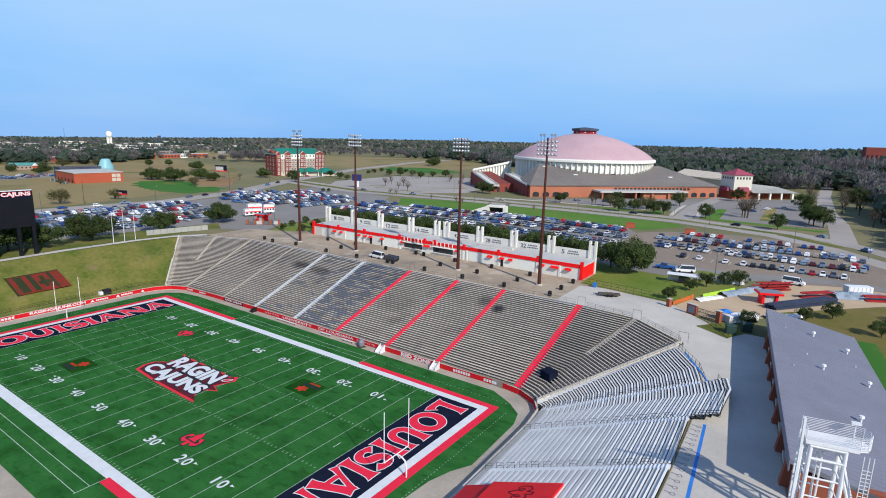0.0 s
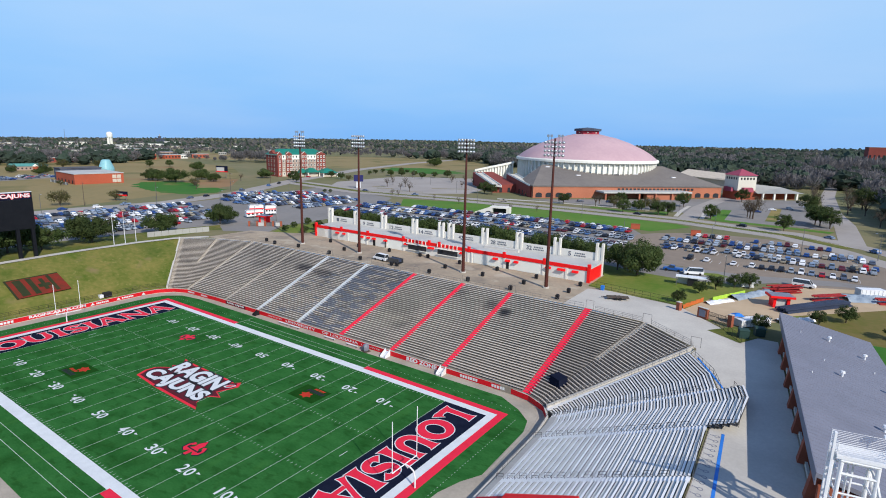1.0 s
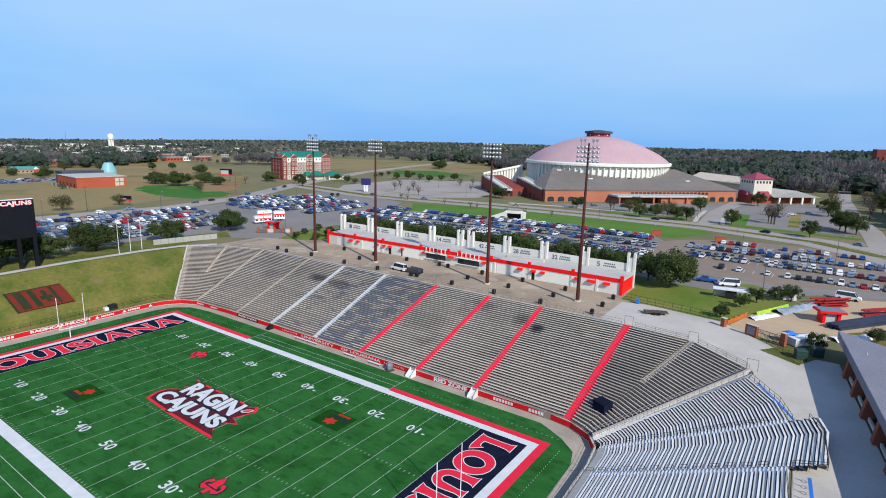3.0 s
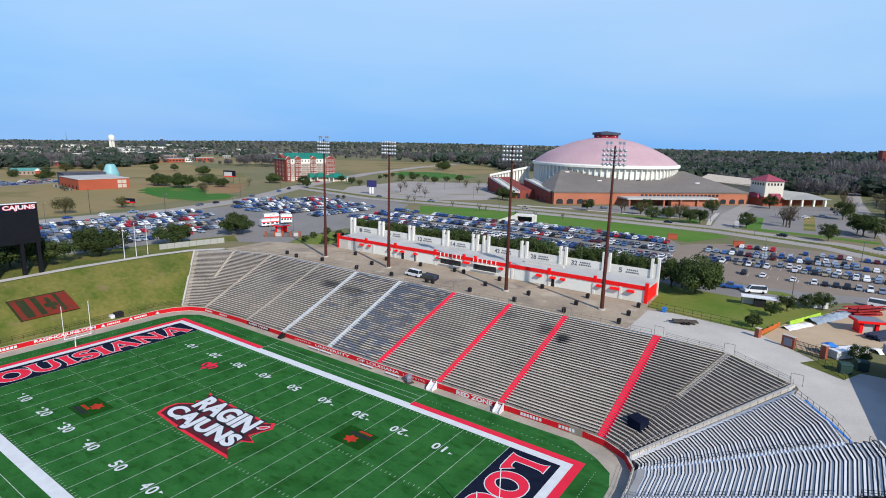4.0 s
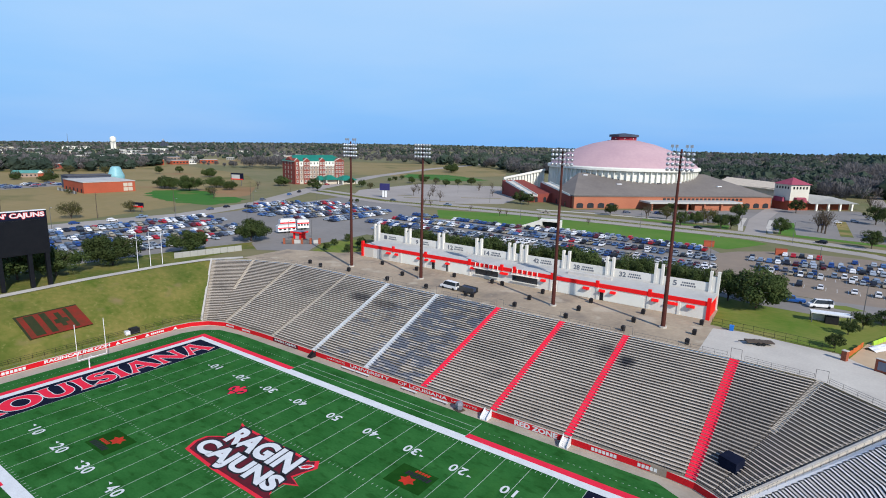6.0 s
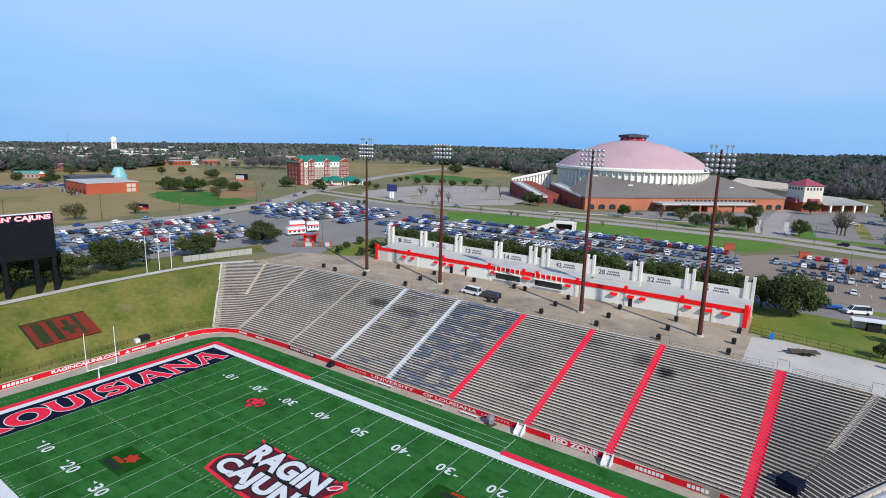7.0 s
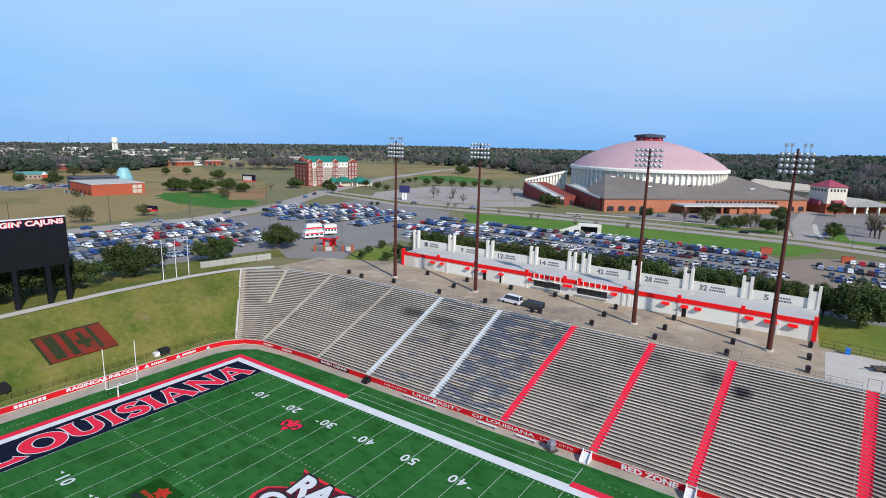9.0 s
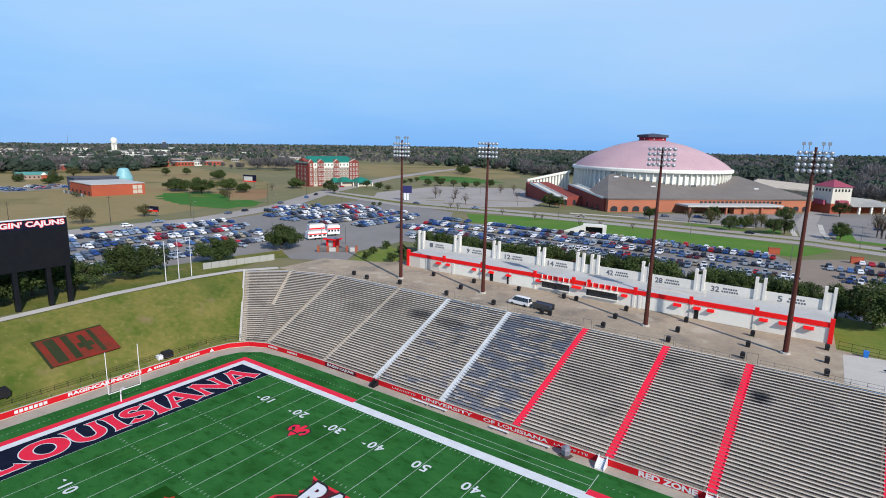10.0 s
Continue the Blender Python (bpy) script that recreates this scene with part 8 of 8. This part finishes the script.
for x, y, t, l, h in ((91, 74.6, 49, 7.5, 1.6), (113, 118, 30, 6, 2.6), (86, 110.5, 20, 3, 1.6)):
    c = empty("white_container", "white storage container in the yard", "container", x, y, G + 0.07, t)
    Build().box(-l / 2, -1.2, 0.1, l / 2, 1.2, h).part("box", "white_metal", c)
    for y0 in (-1.12, 0.02):
        Build().box(-l / 2 - 0.04, y0, 0.2, -l / 2, y0 + 1.1, h - 0.1).part("door", "roof_white", c)
    for k in range(int(l)):
        Build().box(-l / 2 + k + 0.2, -1.25, 0.2, -l / 2 + k + 0.3, -1.2, h - 0.1).part("rib", "roof_white", c)
for x, y in ((58, 190), (33.2, 189.8)):
    w_ = empty("brick_sign_wall", "low brick sign wall at the car park entrance", "wall", x, y, G + 0.04, 20)
    Build().box(-1.9, -0.4, 0, 1.9, 0.4, 2.2).part("wall", "brick_orange", w_)
    Build().box(-2.0, -0.5, 2.2, 2.0, 0.5, 2.4).part("coping", "brick", w_)
for x, y in ((90.5, 64.6), (93.0, 68.0)):
    tx = empty("transformer", "green electrical transformer cabinet on the small lawn", "transformer", x, y, G + 0.12, 20)
    Build().box(-0.9, -0.8, 0, 0.9, 0.8, 1.6).part("cabinet", "cabinet_green", tx)
    Build().hexa([(-1, -0.9, 1.6), (1, -0.9, 1.6), (1, 0.9, 1.6), (-1, 0.9, 1.6)], [(-0.9, -0.6, 1.8), (0.9, -0.6, 1.8), (0.9, 0.8, 1.8), (-0.9, 0.8, 1.8)]).part("lid", "cabinet_green", tx)
tent = empty("blue_tent", "small blue and white canopy tent beside the gate", "tent", 88.2, 73.6, G + 0.06, 25)
Build().hexa([(-1.2, -1.0, 1.9), (1.2, -1.0, 1.9), (1.2, 1.0, 1.9), (-1.2, 1.0, 1.9)], [(-0.3, -0.3, 2.4), (0.3, -0.3, 2.4), (0.3, 0.3, 2.4), (-0.3, 0.3, 2.4)]).part("canopy", "blue", tent)
for x in (-1.1, 1.1):
    for y in (-0.9, 0.9):
        Build().tube((x, y, 0), (x, y, 1.9), 0.04, 5).part("leg", "white_metal", tent)


# ---- trees ----
def tree_mesh(seed, height, spread, leaves, bare=False, low=0.22):
    r = random.Random(seed)
    t = Build()
    h0 = height * low
    t.tube((0, 0, 0), (0, 0, h0), height * 0.032, 7, height * 0.025)
    tips = []
    for k in range(7 if not bare else 10):
        a = 2 * math.pi * k / 7 + r.uniform(-0.3, 0.3)
        d = spread * r.uniform(0.35, 0.7)
        z = height * r.uniform(0.5, 0.85)
        mid = (d * 0.4 * math.cos(a), d * 0.4 * math.sin(a), h0 + (z - h0) * 0.5)
        tip = (d * math.cos(a), d * math.sin(a), z)
        t.tube((0, 0, h0 * 0.95), mid, height * 0.016, 5, height * 0.011)
        t.tube(mid, tip, height * 0.011, 5, height * 0.004)
        tips.append((mid, tip))
        if bare:
            for j in range(9):
                b = Vector(mid).lerp(Vector(tip), r.random())
                e = b + Vector((r.uniform(-1, 1), r.uniform(-1, 1), r.uniform(0.2, 1.2))) * spread * 0.3
                t.tube(b, e, height * 0.005, 3, height * 0.0015)
    c = Build()
    clumps = []
    for k in range(46):
        u, v = r.uniform(-1, 1), r.uniform(0, 2 * math.pi)
        q = math.sqrt(1 - u * u)
        rad = r.uniform(0.55, 1.0)
        cz = height * (0.55 + (0.38 if u > 0 else 0.26) * u * rad)
        clumps.append((spread * q * math.cos(v) * rad * r.uniform(0.75, 1.15), spread * q * math.sin(v) * rad * r.uniform(0.75, 1.15), cz))
    per = leaves // len(clumps)
    for cx, cy, cz in clumps:
        cr = spread * r.uniform(0.14, 0.34)
        for k in range(per):
            d = Vector((r.gauss(0, 1), r.gauss(0, 1), r.gauss(0, 0.8)))
            d.normalize()
            p = Vector((cx, cy, cz)) + d * cr * r.uniform(0.6, 1.05)
            s = spread * r.uniform(0.015, 0.036)
            nrm = (d + Vector((r.uniform(-1, 1), r.uniform(-1, 1), r.uniform(-0.4, 1))) * 0.8).normalized()
            a = nrm.orthogonal().normalized() * s
            b = nrm.cross(a)
            c.add([p - a - b * 0.6, p + a - b * 0.6, p + a * 0.4 + b, p - a * 0.6 + b * 0.9], [(0, 1, 2, 3)])
    return t, c


PROTO = {}


def plant(kind, x, y, size, label=""):
    """kind: oak, shrub or bare."""
    v = rng.randrange(3)
    key = (kind, v)
    if key not in PROTO:
        if kind == "oak":
            t, c = tree_mesh(11 + v, 10, 8.2, 12000, low=0.14)
        elif kind == "round":
            t, c = tree_mesh(31 + v, 10, 5.4, 8500, low=0.14)
        elif kind == "olive":
            t, c = tree_mesh(71 + v, 10, 6.4, 3600, True, low=0.1)
        else:
            t, c = tree_mesh(51 + v, 10, 4.2, 420, True, low=0.25)
        PROTO[key] = (t.mesh("trunk", "bark"), c.mesh("crown", {"bare": "leaf_brown", "olive": "leaf_olive"}.get(kind, "leaf")))
    e = empty("tree", label or {"oak": "broad dark green live oak tree", "olive": "olive-green half-bare tree", "round": "rounded dark green evergreen tree", "bare": "bare grey-brown winter tree"}[kind], "tree", x, y, G - 0.05, rng.uniform(0, 360))
    for name, me in zip(("trunk", "crown"), PROTO[key]):
        o = new(name, me)
        o.parent = e
        o.scale = (size / 10,) * 3
    return e


for x, y, s in ((58.4, 104.2, 9.7), (-102.8, 26.5, 9.4), (-104, 51.3, 7.4), (-106.6, 77.6, 8.2), (-104, 3, 11), (-106, -12, 11.5), (-104, -22, 10), (-101, 11, 8), (-100, -5, 8.5), (-100, -17, 8.5), (-326, 164, 8.6), (-297, 166, 10.5), (-405, 250, 8.5), (-308, 194, 8.5), (-286, 190, 6.5), (-290, 240, 8), (-318, 524, 10), (-330, 545, 10), (-440, 134, 6), (-431, 126, 5), (-462, 117, 4.5), (-318, 164, 8)):
    plant("oak", x, y, s)
for x, y, s in ((-93, 272, 9), (-86, 270, 8), (-29, 257, 7.2), (-3, 284, 7.5), (11, 244, 7.6), (16, 255, 7), (29, 246, 8), (33, 250, 8), (31, 298, 9), (54, 249, 8.2), (55, 357, 9), (87, 232, 8), (93, 326, 11), (100, 262, 11), (104, 256, 10), (98, 268, 10), (120, 370, 14), (-257, 243, 8.5), (-262, 290, 6), (-472, 238, 8), (-470, 258, 7.5), (-232, 352, 7), (-240, 346, 6), (-262, 388, 6), (-225, 362, 6), (92.8, 71.6, 3.8), (102.8, 84, 3.6), (107.7, 90, 4.2), (116, 82, 4), (122, 96, 4.4), (74.3, 82.3, 3.4), (76.8, 94.6, 3.6), (79.6, 101.6, 4.2), (86.7, 108.8, 4.8), (83.4, 107, 4), (-241, 233, 7), (-292, 277, 5), (-242, 282, 6.5), (-171, 197, 2.6), (-168, 199, 2.6), (-246, 352, 6), (-275, 374, 5), (-267, 354, 5), (-264, 342, 4.5), (-202, 344, 6.5), (-202, 363, 6), (-194, 373, 7.5), (-255, 389, 4.5)):
    plant("round", x, y, s)
for x, y, s in ((-211, 58, 8.2), (-215, 86, 6), (-262, 160, 6), (-321, 100, 4), (-470, 120, 7), (-478, 145, 8), (-500, 170, 9), (-488, 196, 8)):
    plant("olive", x, y, s, "olive-green half-bare round tree in the dry field")
for x, y, s in ((0, 263, 7.5), (20, 266, 8), (16, 262, 6), (-229, 278, 5)):
    plant("olive", x, y, s, "olive-brown half-bare tree on a lawn before the arena")
for x, y, s in ((69.5, 269, 12), (112, 330, 12), (-179, 276, 6), (-214, 346, 7), (-200, 300, 6), (-150, 250, 6), (-47, 203, 4), (-39, 209, 4), (-70, 211, 4), (-25, 212, 4), (-12, 272, 8), (22, 270, 8), (-243, 150, 8), (-130, 300, 6), (-160, 330, 6), (128, 300, 13), (70, 280, 8), (97, 345, 11), (95, 372, 12), (114, 356, 12), (116, 392, 13), (94, 410, 13), (113, 425, 12), (120, 330, 11), (124, 280, 10), (-95, 215, 4), (-280, 210, 7), (-172, 261, 8), (-161, 269, 9), (-137, 244, 8), (-130, 217, 5), (-125, 217, 4.5), (-162, 335, 8), (-155, 343, 7), (-133, 322, 8), (-292, 320, 5), (-73, 209, 5), (-10, 260, 8), (71, 267, 13), (70, 306, 11), (68, 272, 10)):
    plant("bare", x, y, s)
# hedge of trees behind the concession building
for k in range(24):
    x = -62 + k * 4.9
    plant("round" if k % 3 else "oak", x + rng.uniform(-1, 1), 104.6 + rng.uniform(-0.8, 3) + max(0, (k - 12) * 0.1), rng.uniform(7.2, 9.0), "dark green evergreen tree in the hedge behind the building")
for x, y in ((-64, 86), (-73, 84), (-66, 94), (-77, 92), (-70, 99), (-79, 101), (-61, 91)):
    plant("round", x, y, rng.uniform(2.6, 3.6), "low dark green shrub on the rough lawn")


# ---- distant woods ----
OPEN = [
    [(-206, -40), (-204, 60), (-222, 112), (-246, 178), (-262, 255), (-372, 380), (-640, 345), (-470, 150), (-420, -40)],
    [(-640, 360), (-520, 420), (-372, 385), (-262, 430), (-240, 520), (-300, 640), (-400, 700), (-590, 640), (-800, 500)],
    [(-270, 230), (-100, 200), (138, 190), (134, 300), (122, 470), (60, 470), (0, 480), (-140, 470), (-240, 440), (-380, 400), (-330, 260)],
    [(-130, -100), (140, -100), (140, 240), (-200, 240)],
]


def woods():
    r = random.Random(3)
    P, S = [], []
    made = 0
    heading = radians(35)
    while made < 12500:
        d = 230 * (4600 / 230) ** (r.random() ** 0.9)
        a = heading + radians(r.uniform(-52, 50))
        x, y = 70 - math.sin(a) * d, -40 + math.cos(a) * d
        if any(inside((x, y), p) for p in OPEN):
            continue
        west = a > radians(61)
        if x < -130 and d < (650 if west else 690):
            continue
        if x < -560 and d < 1100 and not west and r.random() < 0.5:
            continue
        if abs(x - 109) < 15 and y < 520:
            continue
        P.append((x, y, d, a))
        made += 1
    green, bare = Build(), Build()
    for x, y, d, a_ in P:
        low_ = G - fall(x, y)
        h = r.uniform(9, 17) * ((0.8 if a_ > radians(61) and d < 780 else 0.5 if d < 1600 else 0.7) if x < -560 or a_ > radians(56) else 1.6 if x > 90 and d > 800 else 1.0)
        w = h * r.uniform(0.4, 0.66)
        grove = noise.noise(Vector((x * 0.006, y * 0.006, 0.0))) + r.uniform(-0.35, 0.35)
        if grove < -0.1:
            # evergreen: a lumpy closed crown
            n, m_ = (14, 9) if d < 900 else (7, 4)
            s1, s2 = r.uniform(0, 50), 3.2 / w
            pts = []
            for j in range(m_ + 1):
                t = math.pi * (0.04 + 0.9 * j / m_)
                for i in range(n):
                    a = 2 * math.pi * (i + 0.5 * (j % 2)) / n
                    q = Vector((math.sin(t) * math.cos(a), math.sin(t) * math.sin(a), math.cos(t)))
                    k = 1 + 0.5 * noise.noise(q * 2.2 + Vector((s1, 0, 0))) + r.uniform(-0.24, 0.24)
                    pts.append((x + q.x * w * k, y + q.y * w * k, low_ + h * 0.55 + q.z * h * 0.46 * k))
            green.add(pts, [(j * n + i, (j + 1) * n + i, (j + 1) * n + (i + 1) % n, j * n + (i + 1) % n) for j in range(m_) for i in range(n)] + [tuple(range(n))])
            # loose tufts break the outline
            for k in range(70 if d < 900 else 0):
                q = Vector((r.gauss(0, 1), r.gauss(0, 1), r.gauss(0.3, 1))).normalized() * r.uniform(0.9, 1.3)
                at = Vector((x + q.x * w, y + q.y * w, low_ + h * 0.55 + q.z * h * 0.46))
                green.add([tuple(at + Vector((r.uniform(-1, 1), r.uniform(-1, 1), r.uniform(-0.7, 0.7))) * w * 0.16) for f in range(3)], [(0, 1, 2)])
        else:
            # leafless: a stem, limbs and a cloud of thin twigs set along them
            n = 110 if d < 1000 else 26
            size = 0.17 if d < 1000 else 0.42
            for k in range(n):
                b = r.uniform(0, 2 * math.pi)
                u = r.uniform(0.0, 1.0) ** 0.6
                q = w * math.sqrt(1 - (u - 0.35) ** 2 * 1.6) * r.uniform(0.45, 1.05)
                tip = Vector((x + q * math.cos(b), y + q * math.sin(b), low_ + h * (0.3 + 0.7 * u * r.uniform(0.85, 1))))
                fork = Vector((x, y, low_ + h * r.uniform(0.12, 0.3))).lerp(tip, 0.0 if k % 9 == 0 else r.uniform(0.4, 0.75)) + Vector((r.uniform(-1, 1), r.uniform(-1, 1), r.uniform(-0.6, 0.6))) * (0 if k % 9 == 0 else w * 0.18)
                e = r.uniform(0, math.pi)
                side = Vector((math.cos(e), math.sin(e), 0)) * size * 2.2
                c = len(bare.v)
                bare.v += [tuple(fork), tuple(tip + side), tuple(tip - side + Vector((0, 0, size * 2)))]
                bare.f.append((c, c + 1, c + 2))
                bare.mi.append(0)
    tagged(green.part("distant_woods", "wood_far"), "distant belt of dark evergreen woods", "woods", kind="stuff")
    tagged(bare.part("distant_bare_woods", "wood_bare"), "distant belt of bare grey winter woods", "woods", kind="stuff")


woods()


# ---- fences, lamps and poles round the stadium ----
lf = empty("lawn_fence", "black metal fence along the stadium lawn", "fence", kind="structure")
for a, c in (((51.8, 83.0), (58, 82.2)), ((58, 82.2), (66, 81.2)), ((66, 81.2), (74.4, 79.8)), ((84.6, 70.0), (90.6, 60.6)), ((86, 73), (93, 78))):
    railing("rail_section", [(*a, G + 0.05), (*c, G + 0.05)], 1.6, lf, 1.8, (0.1, 0.5, 1.0), 0.03, "black")


def street_lamp(x, y, h, turn):
    e = empty("street_lamp", "tall grey steel street lamp with a short arm", "street lamp", x, y, G, turn, group="street lamps")
    Build().tube((0, 0, 0), (0, 0, h), 0.12, 7, 0.07).part("pole", "rail", e)
    Build().tube((0, 0, h - 0.1), (1.6, 0, h + 0.2), 0.05, 5).part("arm", "rail", e)
    Build().box(1.4, -0.15, h + 0.1, 2.1, 0.15, h + 0.25).part("lamp_head", "lamp_steel", e)


for x, y, h, t in ((-183, 40, 9, 0), (-184, 92, 9, 0), (-190, 140, 9, 20), (-100, 90, 7, 90), (-96, 98, 7, 200), (-140, 100, 10, 0), (-150, 150, 10, 40), (-60, 208, 9, 90), (0, 212, 9, 90), (60, 224, 9, 100), (118, 180, 9, 150), (122, 160, 11, 0), (40, 150, 10, 0), (70, 150, 10, 90), (96, 170, 10, 0), (20, 254, 7, 0), (36, 262, 7, 0), (-110, 262, 8, 0), (-160, 300, 8, 0), (-200, 330, 8, 0), (126, 240, 8, 180), (80, 112, 8, 0)):
    street_lamp(x, y, h, t)
for x, y, h in ((-203, 30, 12), (-204, 66, 12), (-203, 102, 12), (-220, 160, 12), (-246, 212, 12), (-272, 262, 12), (124, 182, 11), (136, 150, 11)):
    e = empty("utility_pole", "wooden utility pole beside the road", "utility pole", x, y, G, 20, group="utility poles")
    Build().tube((0, 0, 0), (0, 0, h), 0.16, 6, 0.1).part("pole", "bark", e)
    Build().box(-1.1, -0.06, h - 0.9, 1.1, 0.06, h - 0.75).part("crossarm", "bark", e)
gf = empty("entrance_gate", "brick pillars and white fence panels at the car park entrance", "gate", -93, 82, G, 42)
for k in range(5):
    Build().box(k * 3.2 - 0.4, -0.4, 0, k * 3.2 + 0.4, 0.4, 2.2).part("pillar", "brick", gf)
    if k < 4:
        Build().box(k * 3.2 + 0.4, -0.06, 0.2, k * 3.2 + 2.8, 0.06, 1.6).part("panel", "roof_white" if k % 2 else "rail", gf)
